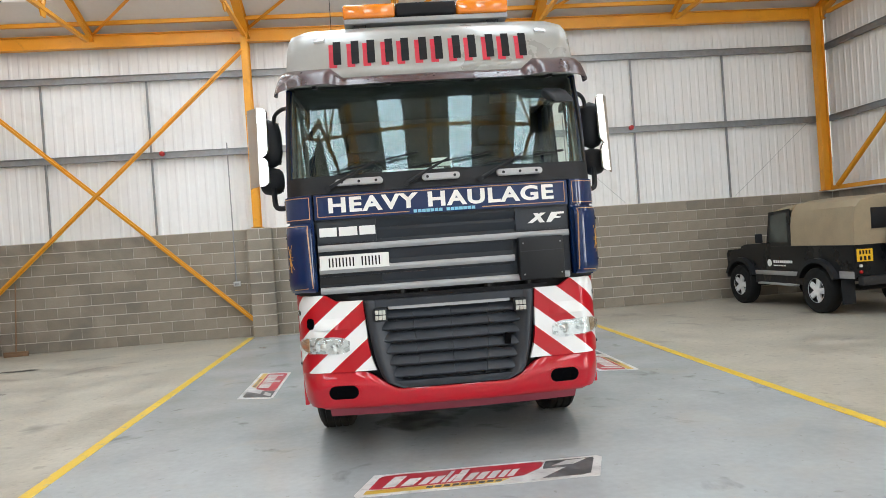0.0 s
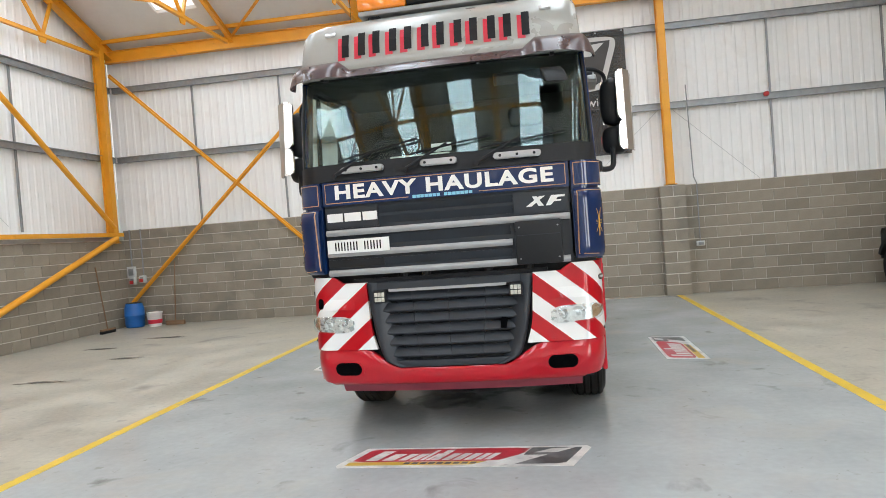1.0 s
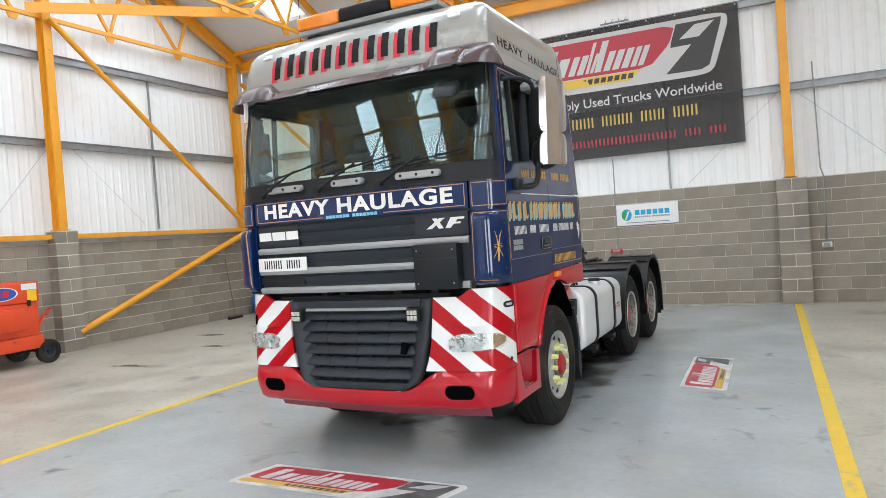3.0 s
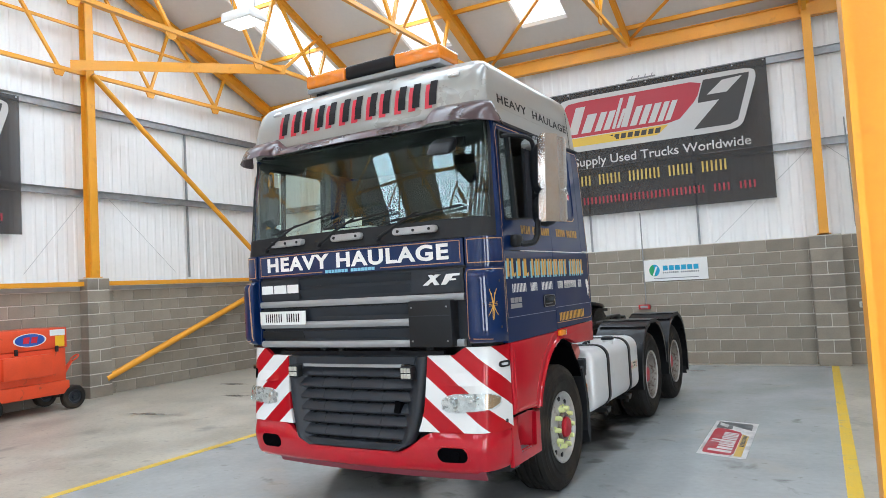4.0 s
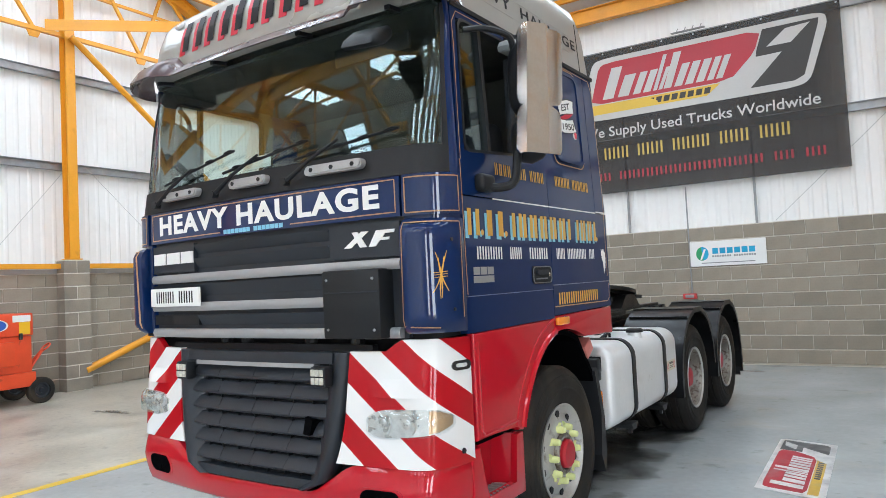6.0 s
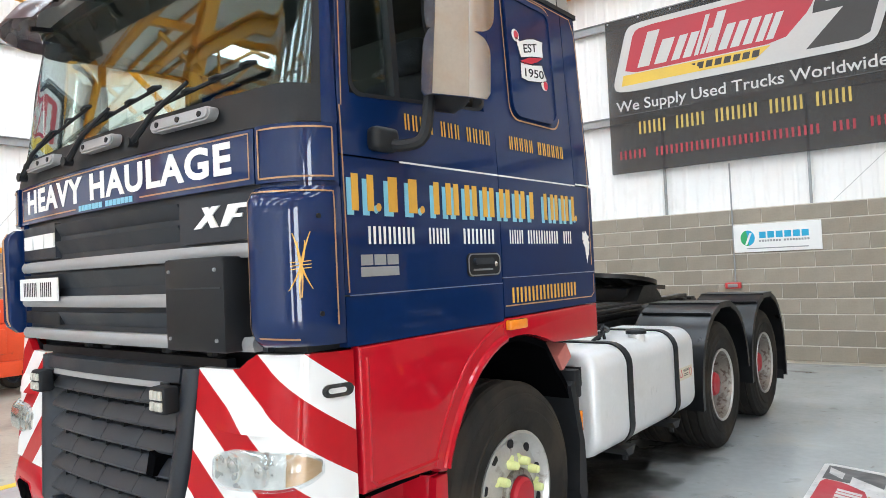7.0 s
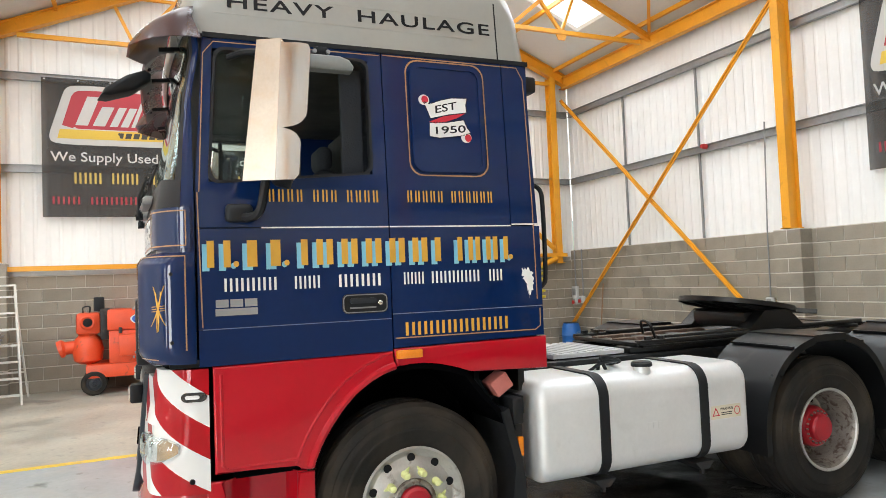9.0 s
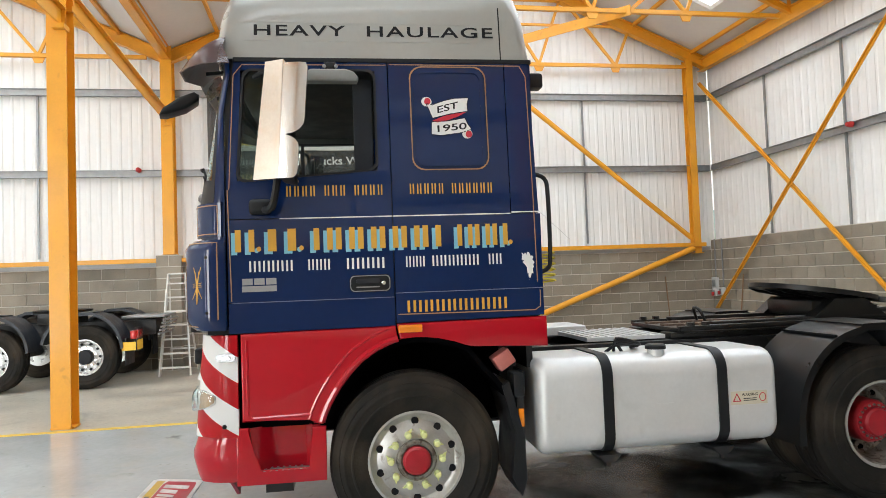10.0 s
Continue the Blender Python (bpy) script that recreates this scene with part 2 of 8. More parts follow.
M_PAPER = mat("white_paper", (0.75, 0.77, 0.75), 0.7, var=0.04, scale=8)
M_LAMPGLASS = mat("clear_lamp_reflector", (0.74, 0.75, 0.76), 0.18, 0.35, var=0.25, scale=16, coat=1.0)
M_GREASERIM = stain_tint(mat("dirty_steel_rim", (0.25, 0.232, 0.205), 0.45, 0.4, var=0.3, scale=9), (0.075, 0.043, 0.028), 24, 0.50, 0.62, 0.8)
G_SCREEN = glass("windscreen_glass", (0.90, 0.96, 0.93), 1.0)
G_SIDE = glass("side_glass", (0.88, 0.92, 0.90), 0.45)
G_LENS = glass("lens_glass", (0.95, 0.96, 0.97), 1.0)


def see_through(m, share):
    """Lets a share of the light pass, as through the small holes of mesh cloth."""
    n, lk = m.node_tree.nodes, m.node_tree.links
    tr, mx = node(m, "ShaderNodeBsdfTransparent"), node(m, "ShaderNodeMixShader")
    mx.inputs[0].default_value = share
    lk.new(n["Principled BSDF"].outputs[0], mx.inputs[1])
    lk.new(tr.outputs[0], mx.inputs[2])
    lk.new(mx.outputs[0], n["Material Output"].inputs[0])
    return m


see_through(M_BANNER, 0.37)
see_through(M_VISOR, 0.22)
M_BANBLACK = mat("black_print", (0.045, 0.042, 0.04), 0.6, var=0.1, scale=3)
M_WEBRED = mat("dull_red_print", (0.36, 0.035, 0.05), 0.6, var=0.1, scale=4)
M_WEBGOLD = mat("dull_gold_print", (0.50, 0.36, 0.09), 0.6, var=0.1, scale=4)
M_MATWHITE = stain_tint(stain_tint(mat("scuffed_white_vinyl", (0.56, 0.55, 0.53), 0.5, var=0.12, scale=3), (0.33, 0.33, 0.33), 4, 0.45, 0.65, 0.7), (0.22, 0.21, 0.20), 22, 0.6, 0.7, 0.5)
M_MATRED = stain_tint(stain_tint(mat("scuffed_red_vinyl", (0.40, 0.025, 0.04), 0.45, var=0.12, scale=3), (0.30, 0.16, 0.15), 4, 0.5, 0.68, 0.6), (0.14, 0.06, 0.06), 22, 0.6, 0.7, 0.5)
M_MATYEL = stain_tint(mat("scuffed_yellow_vinyl", (0.56, 0.36, 0.05), 0.45, var=0.12, scale=3), (0.36, 0.30, 0.18), 5, 0.5, 0.68, 0.6)
M_MATBLACK = stain_tint(mat("scuffed_black_vinyl", (0.07, 0.07, 0.07), 0.45, var=0.2, scale=3), (0.20, 0.20, 0.20), 6, 0.5, 0.68, 0.6)


def chevrons(name):
    """Red and white warning stripes that fall away from the middle; one pair measures 0.30 m upright."""
    m = mat(name, (0.44, 0.005, 0.012), 0.45, var=0.05, scale=2, coat=0.6, spec=0.05)
    nt = m.node_tree
    b = nt.nodes["Principled BSDF"]
    src = b.inputs["Base Color"].links[0].from_socket
    uv, sep, ab, ad, fr, gt, mix = (node(m, k) for k in ("ShaderNodeUVMap", "ShaderNodeSeparateXYZ", "ShaderNodeMath", "ShaderNodeMath", "ShaderNodeMath", "ShaderNodeMath", "ShaderNodeMix"))
    ab.operation, ad.operation, fr.operation, gt.operation = "ABSOLUTE", "MULTIPLY_ADD", "FRACT", "GREATER_THAN"
    lk = nt.links
    lk.new(uv.outputs[0], sep.inputs[0])
    lk.new(sep.outputs["X"], ab.inputs[0])
    lk.new(ab.outputs[0], ad.inputs[0])
    ad.inputs[1].default_value = 0.82
    lk.new(sep.outputs["Y"], ad.inputs[2])
    dv = node(m, "ShaderNodeMath")
    dv.operation = "MULTIPLY_ADD"
    dv.inputs[1].default_value, dv.inputs[2].default_value = 1 / 0.301, 0.55
    lk.new(ad.outputs[0], dv.inputs[0])
    lk.new(dv.outputs[0], fr.inputs[0])
    lk.new(fr.outputs[0], gt.inputs[0])
    gt.inputs[1].default_value = 0.5
    mix.data_type = "RGBA"
    mix.inputs["B"].default_value = (0.78, 0.78, 0.77, 1)
    lk.new(gt.outputs[0], mix.inputs["Factor"])
    lk.new(src, mix.inputs["A"])
    lk.new(mix.outputs["Result"], b.inputs["Base Color"])
    return m


M_CHEV = chevrons("red_white_warning_stripes")

# ---- mesh helpers ----


def thing(name, label, category, at=(0, 0, 0), rz=0.0, group="", kind=""):
    ob = new(name)
    ob.empty_display_size = 0.2
    ob.matrix_world = pose(*at, 0, 0, rz)
    return tagged(ob, label, category, group, kind)


def part(name, bm, material, parent=None, label="", smooth=True, sharp=35.0):
    """Links a bmesh as one mesh object, under its parent if there is one."""
    bmesh.ops.recalc_face_normals(bm, faces=bm.faces[:])
    for f in bm.faces:
        f.smooth = smooth
    if smooth:
        lim = radians(sharp)
        for e in bm.edges:
            if len(e.link_faces) == 2 and e.calc_face_angle(0.0) > lim:
                e.smooth = False
    me = bpy.data.meshes.new(name)
    bm.to_mesh(me)
    bm.free()
    me.materials.append(material)
    ob = new(name, me)
    if parent:
        ob.parent = parent
    return tagged(ob, label) if label else ob


def again(ob, m):
    """The same part once more on the same mesh, at another pose under the same parent."""
    o = ob.copy()
    scene.collection.objects.link(o)
    o.matrix_local = m
    return o


def B():
    return bmesh.new()


def box(bm, x0, x1, y0, y1, z0, z1, bevel=0.0, m=None, seg=2):
    r = bmesh.ops.create_cube(bm, size=1.0)["verts"]
    for v in r:
        v.co = Vector(((x0 + x1) / 2 + v.co.x * (x1 - x0), (y0 + y1) / 2 + v.co.y * (y1 - y0), (z0 + z1) / 2 + v.co.z * (z1 - z0)))
    if bevel:
        es = list({e for v in r for e in v.link_edges})
        out = bmesh.ops.bevel(bm, geom=es, offset=bevel, segments=seg, affect="EDGES", profile=0.5)
        r = list({v for f in out["faces"] for v in f.verts} | {v for v in r if v.is_valid})
    if m is not None:
        for v in r:
            v.co = m @ v.co
    return bm


def prism(bm, outline, a0, a1, axis="x"):
    """A polygon drawn in the two other axes, extruded along axis from a0 to a1."""
    def p(u, v, a):
        return {"x": (a, u, v), "y": (u, a, v), "z": (u, v, a)}[axis]
    lo = [bm.verts.new(p(u, v, a0)) for u, v in outline]
    hi = [bm.verts.new(p(u, v, a1)) for u, v in outline]
    bm.faces.new(lo)
    bm.faces.new(hi[::-1])
    n = len(outline)
    for i in range(n):
        bm.faces.new((lo[i], lo[(i + 1) % n], hi[(i + 1) % n], hi[i]))
    return bm


def softprism(bm, outline, a0, a1, axis="x", r=0.01):
    """A prism whose rims are rounded off."""
    prism(bm, outline, a0, a1, axis)
    k = "xyz".index(axis)
    rim = [e for e in bm.edges if abs(e.verts[0].co[k] - e.verts[1].co[k]) < 1e-6]
    bmesh.ops.bevel(bm, geom=rim, offset=r, segments=3, affect="EDGES", profile=0.5, clamp_overlap=True)
    return bm


def rounded(u0, u1, v0, v1, r, n=5):
    """The outline of a rectangle with round corners."""
    out = []
    for cu, cv, a in ((u1 - r, v0 + r, -90), (u1 - r, v1 - r, 0), (u0 + r, v1 - r, 90), (u0 + r, v0 + r, 180)):
        for k in range(n + 1):
            t = radians(a + 90 * k / n)
            out.append((cu + r * math.cos(t), cv + r * math.sin(t)))
    return out


def beam(bm, a, b, w, h=None, up=(0, 0, 1)):
    """A straight bar of rectangular section from a to b."""
    h = h or w
    a, b = Vector(a), Vector(b)
    d = (b - a).normalized()
    s = d.cross(Vector(up))
    s = s.normalized() if s.length > 1e-4 else Vector((1, 0, 0))
    t = s.cross(d)
    ring = [[bm.verts.new(p + s * (w / 2 * i) + t * (h / 2 * j)) for i, j in ((-1, -1), (1, -1), (1, 1), (-1, 1))] for p in (a, b)]
    for k in range(4):
        bm.faces.new((ring[0][k], ring[0][(k + 1) % 4], ring[1][(k + 1) % 4], ring[1][k]))
    bm.faces.new(ring[0][::-1])
    bm.faces.new(ring[1])
    return bm


def ibeam(bm, a, b, depth, width, up, web=0.012, fl=0.016):
    """A rolled steel I section from a to b; depth lies along up."""
    a, b = Vector(a), Vector(b)
    d = (b - a).normalized()
    u = (Vector(up) - d * d.dot(Vector(up))).normalized()
    s = d.cross(u)
    hw, hd = width / 2, depth / 2
    prof = [(-hw, -hd), (hw, -hd), (hw, -hd + fl), (web, -hd + fl), (web, hd - fl), (hw, hd - fl), (hw, hd), (-hw, hd), (-hw, hd - fl), (-web, hd - fl), (-web, -hd + fl), (-hw, -hd + fl)]
    lo = [bm.verts.new(a + s * i + u * j) for i, j in prof]
    hi = [bm.verts.new(b + s * i + u * j) for i, j in prof]
    n = len(prof)
    for k in range(n):
        bm.faces.new((lo[k], lo[(k + 1) % n], hi[(k + 1) % n], hi[k]))
    bm.faces.new(lo[::-1])
    bm.faces.new(hi)
    return bm


def tube(bm, pts, r, n=10, cap=True):
    """A round bar along a line of points; r is one radius or one a point."""
    pts = [Vector(p) for p in pts]
    rs = r if isinstance(r, (list, tuple)) else [r] * len(pts)
    rings, ref = [], None
    for i, p in enumerate(pts):
        d = (pts[min(i + 1, len(pts) - 1)] - pts[max(i - 1, 0)]).normalized()
        if ref is None:
            ref = d.orthogonal().normalized()
        ref = (ref - d * ref.dot(d)).normalized()
        o = d.cross(ref)
        rings.append([bm.verts.new(p + (ref * math.cos(2 * math.pi * k / n) + o * math.sin(2 * math.pi * k / n)) * rs[i]) for k in range(n)])
    for q, w in zip(rings, rings[1:]):
        for k in range(n):
            bm.faces.new((q[k], q[(k + 1) % n], w[(k + 1) % n], w[k]))
    if cap:
        bm.faces.new(rings[0][::-1])
        bm.faces.new(rings[-1])
    return bm


def smoothline(pts, n=6):
    """Catmull-Rom points through pts."""
    v = [Vector(p) for p in pts]
    v = [v[0] * 2 - v[1]] + v + [v[-1] * 2 - v[-2]]
    out = []
    for i in range(1, len(v) - 2):
        for k in range(n):
            t = k / n
            out.append(0.5 * (2 * v[i] + (v[i + 1] - v[i - 1]) * t + (2 * v[i - 1] - 5 * v[i] + 4 * v[i + 1] - v[i + 2]) * t * t + (3 * v[i] - v[i - 1] - 3 * v[i + 1] + v[i + 2]) * t ** 3))
    return out + [v[-2]]


def lathe(bm, profile, n=48, axis="x", closed=False, at=(0, 0, 0)):
    """Turns (along, radius) pairs round an axis through at."""
    at = Vector(at)
    rings = []
    for a, r in profile:
        ring = []
        for k in range(n):
            c, s = r * math.cos(2 * math.pi * k / n), r * math.sin(2 * math.pi * k / n)
            ring.append(bm.verts.new(at + Vector({"x": (a, c, s), "y": (c, a, s), "z": (c, s, a)}[axis])))
        rings.append(ring)
    pairs = list(zip(rings, rings[1:])) + ([(rings[-1], rings[0])] if closed else [])
    for p, q in pairs:
        for k in range(n):
            bm.faces.new((p[k], p[(k + 1) % n], q[(k + 1) % n], q[k]))
    if not closed:
        bm.faces.new(rings[0][::-1])
        bm.faces.new(rings[-1])
    return bm


def ruled(bm, f, us, lo, hi, nv, off0, off1):
    """A curved slab: f(u, v, off) over the columns us, from lo(u) to hi(u), between two offsets; UV holds u and v."""
    uvl = bm.loops.layers.uv.verify()
    lo = lo if callable(lo) else (lambda u, c=lo: c)
    hi = hi if callable(hi) else (lambda u, c=hi: c)
    grid = [[], []]
    for s, off in enumerate((off0, off1)):
        for u in us:
            a, b = lo(u), hi(u)
            col = []
            for j in range(nv + 1):
                v = a + (b - a) * j / nv
                col.append((bm.verts.new(f(u, v, off(u, v) if callable(off) else off)), (u, v)))
            grid[s].append(col)

    def face(q):
        try:
            fc = bm.faces.new([x[0] for x in q])
        except ValueError:
            return
        for lp, x in zip(fc.loops, q):
            lp[uvl].uv = x[1]
    nu = len(us) - 1
    for i in range(nu):
        for j in range(nv):
            for s in (0, 1):
                g = grid[s]
                face((g[i][j], g[i + 1][j], g[i + 1][j + 1], g[i][j + 1]))
        for j in (0, nv):
            face((grid[0][i][j], grid[0][i + 1][j], grid[1][i + 1][j], grid[1][i][j]))
    for i in (0, nu):
        for j in range(nv):
            face((grid[0][i][j], grid[0][i][j + 1], grid[1][i][j + 1], grid[1][i][j]))
    return bm


def plate(bm, f, outline, off0, off1):
    """A thin plate with the outline in (u, v), laid on the surface f."""
    lo = [bm.verts.new(f(u, v, off0)) for u, v in outline]
    hi = [bm.verts.new(f(u, v, off1)) for u, v in outline]
    bm.faces.new(lo)
    bm.faces.new(hi[::-1])
    n = len(outline)
    for i in range(n):
        bm.faces.new((lo[i], lo[(i + 1) % n], hi[(i + 1) % n], hi[i]))
    return bm


def hoop(bm, f, outer, inner, off0, off1):
    """A flat ring between two outlines with the same count of points, laid on the surface f."""
    n = len(outer)
    v = [[bm.verts.new(f(u, w, o)) for u, w in line] for o in (off0, off1) for line in (outer, inner)]
    for i in range(n):
        j = (i + 1) % n
        bm.faces.new((v[0][i], v[0][j], v[1][j], v[1][i]))
        bm.faces.new((v[2][i], v[2][j], v[3][j], v[3][i]))
        bm.faces.new((v[0][i], v[0][j], v[2][j], v[2][i]))
        bm.faces.new((v[1][i], v[1][j], v[3][j], v[3][i]))
    return bm


def lettering(bm, f, text, u0, u1, v0, v1, off, slant=0.0, depth=0.0015, bold=0.012, space=1.0):
    """Words in the built-in font, fitted into u0..u1 by v0..v1 of the surface f."""
    cu = bpy.data.curves.new("words", "FONT")
    cu.body = text
    cu.resolution_u = 4
    cu.offset = bold
    cu.space_character = space
    ob = new("words", cu)
    me = bpy.data.meshes.new_from_object(ob.evaluated_get(bpy.context.evaluated_depsgraph_get()))
    bpy.data.objects.remove(ob)
    tmp = bmesh.new()
    tmp.from_mesh(me)
    bpy.data.meshes.remove(me)
    bmesh.ops.subdivide_edges(tmp, edges=[e for e in tmp.edges if e.calc_length() > 0.4], cuts=2)
    xs, ys = [v.co.x for v in tmp.verts], [v.co.y for v in tmp.verts]
    ax, bx, ay, by = min(xs), max(xs), min(ys), max(ys)
    ext = bmesh.ops.extrude_face_region(tmp, geom=tmp.faces[:])
    top = {g for g in ext["geom"] if isinstance(g, bmesh.types.BMVert)}
    mp = {}
    for v in tmp.verts:
        s, t = (v.co.x - ax) / (bx - ax), (v.co.y - ay) / (by - ay)
        mp[v] = bm.verts.new(f(u0 + (u1 - u0) * s + slant * t, v0 + (v1 - v0) * t, off + (depth if v in top else 0)))
    for fc in tmp.faces:
        try:
            bm.faces.new([mp[v] for v in fc.verts])
        except ValueError:
            pass
    tmp.free()
    return bm


def extent(text, bold, space=1.0):
    """The bounds of a text in the built-in font."""
    cu = bpy.data.curves.new("words", "FONT")
    cu.body, cu.offset, cu.space_character = text, bold, space
    ob = new("words", cu)
    me = bpy.data.meshes.new_from_object(ob.evaluated_get(bpy.context.evaluated_depsgraph_get()))
    bpy.data.objects.remove(ob)
    xs, ys = [v.co.x for v in me.vertices], [v.co.y for v in me.vertices]
    bpy.data.meshes.remove(me)
    return min(xs), max(xs), min(ys), max(ys)


def word_parts(name, f, text, u0, u1, v0, v1, off, mtl, par, bold=0.012, depth=0.0015, space=1.0):
    """A line of words, each a part of its own, set as the whole line would be."""
    ax, bx, ay, by = extent(text, bold, space)
    su, sv = (u1 - u0) / (bx - ax), (v1 - v0) / (by - ay)
    done = ""
    for w in text.split(" "):
        if w:
            x0, x1, y0, y1 = extent(w, bold, space)
            end = extent(done + w, bold, space)[1]
            a, b = u0 + (end - (x1 - x0) - ax) * su, u0 + (end - ax) * su
            part(name, lettering(B(), f, w, a, b, v0 + (y0 - ay) * sv, v0 + (y1 - ay) * sv, off, 0.0, depth, bold, space), mtl, par, smooth=False)
        done += w + " "


def bar_parts(name, f, counts, u0, u1, v0, v1, off, mtl, par, gap=0.25, depth=0.0015, nv=1, strokes=1):
    """Bars in place of letters, one or two upright strokes a letter, each letter a part of its own."""
    total = sum(counts) + 0.8 * (len(counts) - 1)
    w, at = (u1 - u0) / total, 0.0
    for c in counts:
        for k in range(c):
            a, b = u0 + (at + k + gap / 2) * w, u0 + (at + k + 1 - gap / 2) * w
            bm = B()
            for j in range(strokes):
                wide = (b - a) if strokes == 1 else (b - a) * 0.30
                a2 = a + (b - a - wide) * j / max(1, strokes - 1)
                ruled(bm, f, (a2, a2 + wide), v0, v1, nv, off, off + depth)
            part(name, bm, mtl, par, smooth=False)
        at += c + 0.8


def span(a, b, n):
    return [a + (b - a) * i / n for i in range(n + 1)]


# ---- building ----
def structure(ob, label, category):
    return tagged(ob, label, category, "", "structure")


bm = B()
box(bm, WEST - 0.3, EAST + 0.3, SOUTH - 0.3, NORTH + 0.4, -0.25, -0.004)
structure(part("floor", bm, M_CONCRETE, smooth=False), "bare beige-grey power-floated concrete floor with oil stains", "floor")
def line_w(y):
    return -3.09


def line_e(y):
    return 3.41


Y0, Y1 = SOUTH + 1.5, NORTH - 0.27
bm = B()
prism(bm, [(line_w(Y0), Y0), (line_e(Y0), Y0), (line_e(Y1), Y1), (line_w(Y1), Y1)], -0.012, 0.0, "z")
structure(part("floor_bay", bm, M_BAY, smooth=False), "grey-blue painted floor bay with a low sheen", "floor")
for fx in (line_w, line_e):
    bm = B()
    prism(bm, [(fx(Y0) - 0.055, Y0), (fx(Y0) + 0.055, Y0), (fx(Y1) + 0.055, Y1), (fx(Y1) - 0.055, Y1)], -0.006, 0.003, "z")
    structure(part("floor_line", bm, M_YELLOW, smooth=False), "scuffed yellow line painted along the bay's edge", "floor marking")


def cladding(name, a, b, z0, top, inward, label):
    """Upright box-profile sheets from plan point a to b; top(t) is the height at t along."""
    a, b, inn = Vector(a), Vector(b), Vector(inward)
    length = (b - a).length
    bm = B()
    pitch, at, prof = 0.20, 0.0, []
    while at < length:
        for d, o in ((0.0, 0.0), (0.115, 0.0), (0.14, 0.011), (0.175, 0.011)):
            if at + d < length:
                prof.append((at + d, o))
        at += pitch
    prof.append((length, 0.0))
    rows = []
    for off in (0.0, -0.05):
        lo, hi = [], []
        for d, o in prof:
            p = a + (b - a) * (d / length) + inn * (o + off if off == 0 else off)
            lo.append(bm.verts.new((p.x, p.y, z0)))
            hi.append(bm.verts.new((p.x, p.y, top(d / length))))
        rows.append((lo, hi))
        for i in range(len(prof) - 1):
            bm.faces.new((lo[i], lo[i + 1], hi[i + 1], hi[i]))
    for i in range(len(prof) - 1):
        bm.faces.new((rows[0][1][i], rows[0][1][i + 1], rows[1][1][i + 1], rows[1][1][i]))
        bm.faces.new((rows[0][0][i], rows[0][0][i + 1], rows[1][0][i + 1], rows[1][0][i]))
    return structure(part(name, bm, M_SHEET, smooth=False), label, "wall")


SHEET = 0.28
LAB = "white profiled steel wall sheeting"
cladding("wall_north", (WEST - 0.25, NORTH + SHEET), (EAST + 0.25, NORTH + SHEET), BLOCK_TOP - 0.05, lambda t: ROOF_FOOT - 0.01, (0, -1), LAB)
def gable(name, x, inn, y0, y1, z0):
    return cladding(name, (x, y0), (x, y1), z0, lambda t: roof_z(y0 + (y1 - y0) * t) - 0.03, inn, LAB + " up to the gable")


Y_END = NORTH + SHEET - 0.03
gable("wall_west", WEST - 0.25, (1, 0), SOUTH - 0.25, Y_END, 1.98)
for ya, yb, z0 in ((SOUTH - 0.25, ADDED_DOOR[0], BLOCK_TOP - 0.05), (ADDED_DOOR[0], RIDGE_B, ADDED_DOOR[2]), (RIDGE_B, ADDED_DOOR[1], ADDED_DOOR[2]), (ADDED_DOOR[1], VALLEY, BLOCK_TOP - 0.05), (VALLEY, RIDGE_A, BLOCK_TOP - 0.05), (RIDGE_A, Y_END, BLOCK_TOP - 0.05)):
    gable("wall_east", EAST + 0.25, (-1, 0), ya, yb, z0)
cladding("wall_south", (WEST - 0.25, SOUTH - 0.27), (EAST + 0.25, SOUTH - 0.27), 0.0, lambda t: EAVES - 0.1, (0, 1), LAB)
# unseen roller door and yard that go with the added doorway lamp
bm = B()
for y in (ADDED_DOOR[0], ADDED_DOOR[1]):
    box(bm, EAST + 0.02, EAST + 0.16, y - 0.08, y + 0.08, 0.0, ADDED_DOOR[2] + 0.1)
box(bm, EAST - 0.24, EAST + 0.16, ADDED_DOOR[0] - 0.08, ADDED_DOOR[1] + 0.08, ADDED_DOOR[2] + 0.1, ADDED_DOOR[2] + 0.55)
structure(part("door_1", bm, M_GALV, smooth=False), "rolled-up galvanised roller door over an added, unseen doorway", "door")
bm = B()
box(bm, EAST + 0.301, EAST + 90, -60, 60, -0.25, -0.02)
structure(part("ground", bm, M_CONCRETE, smooth=False), "concrete yard outside the added, unseen doorway", "ground")

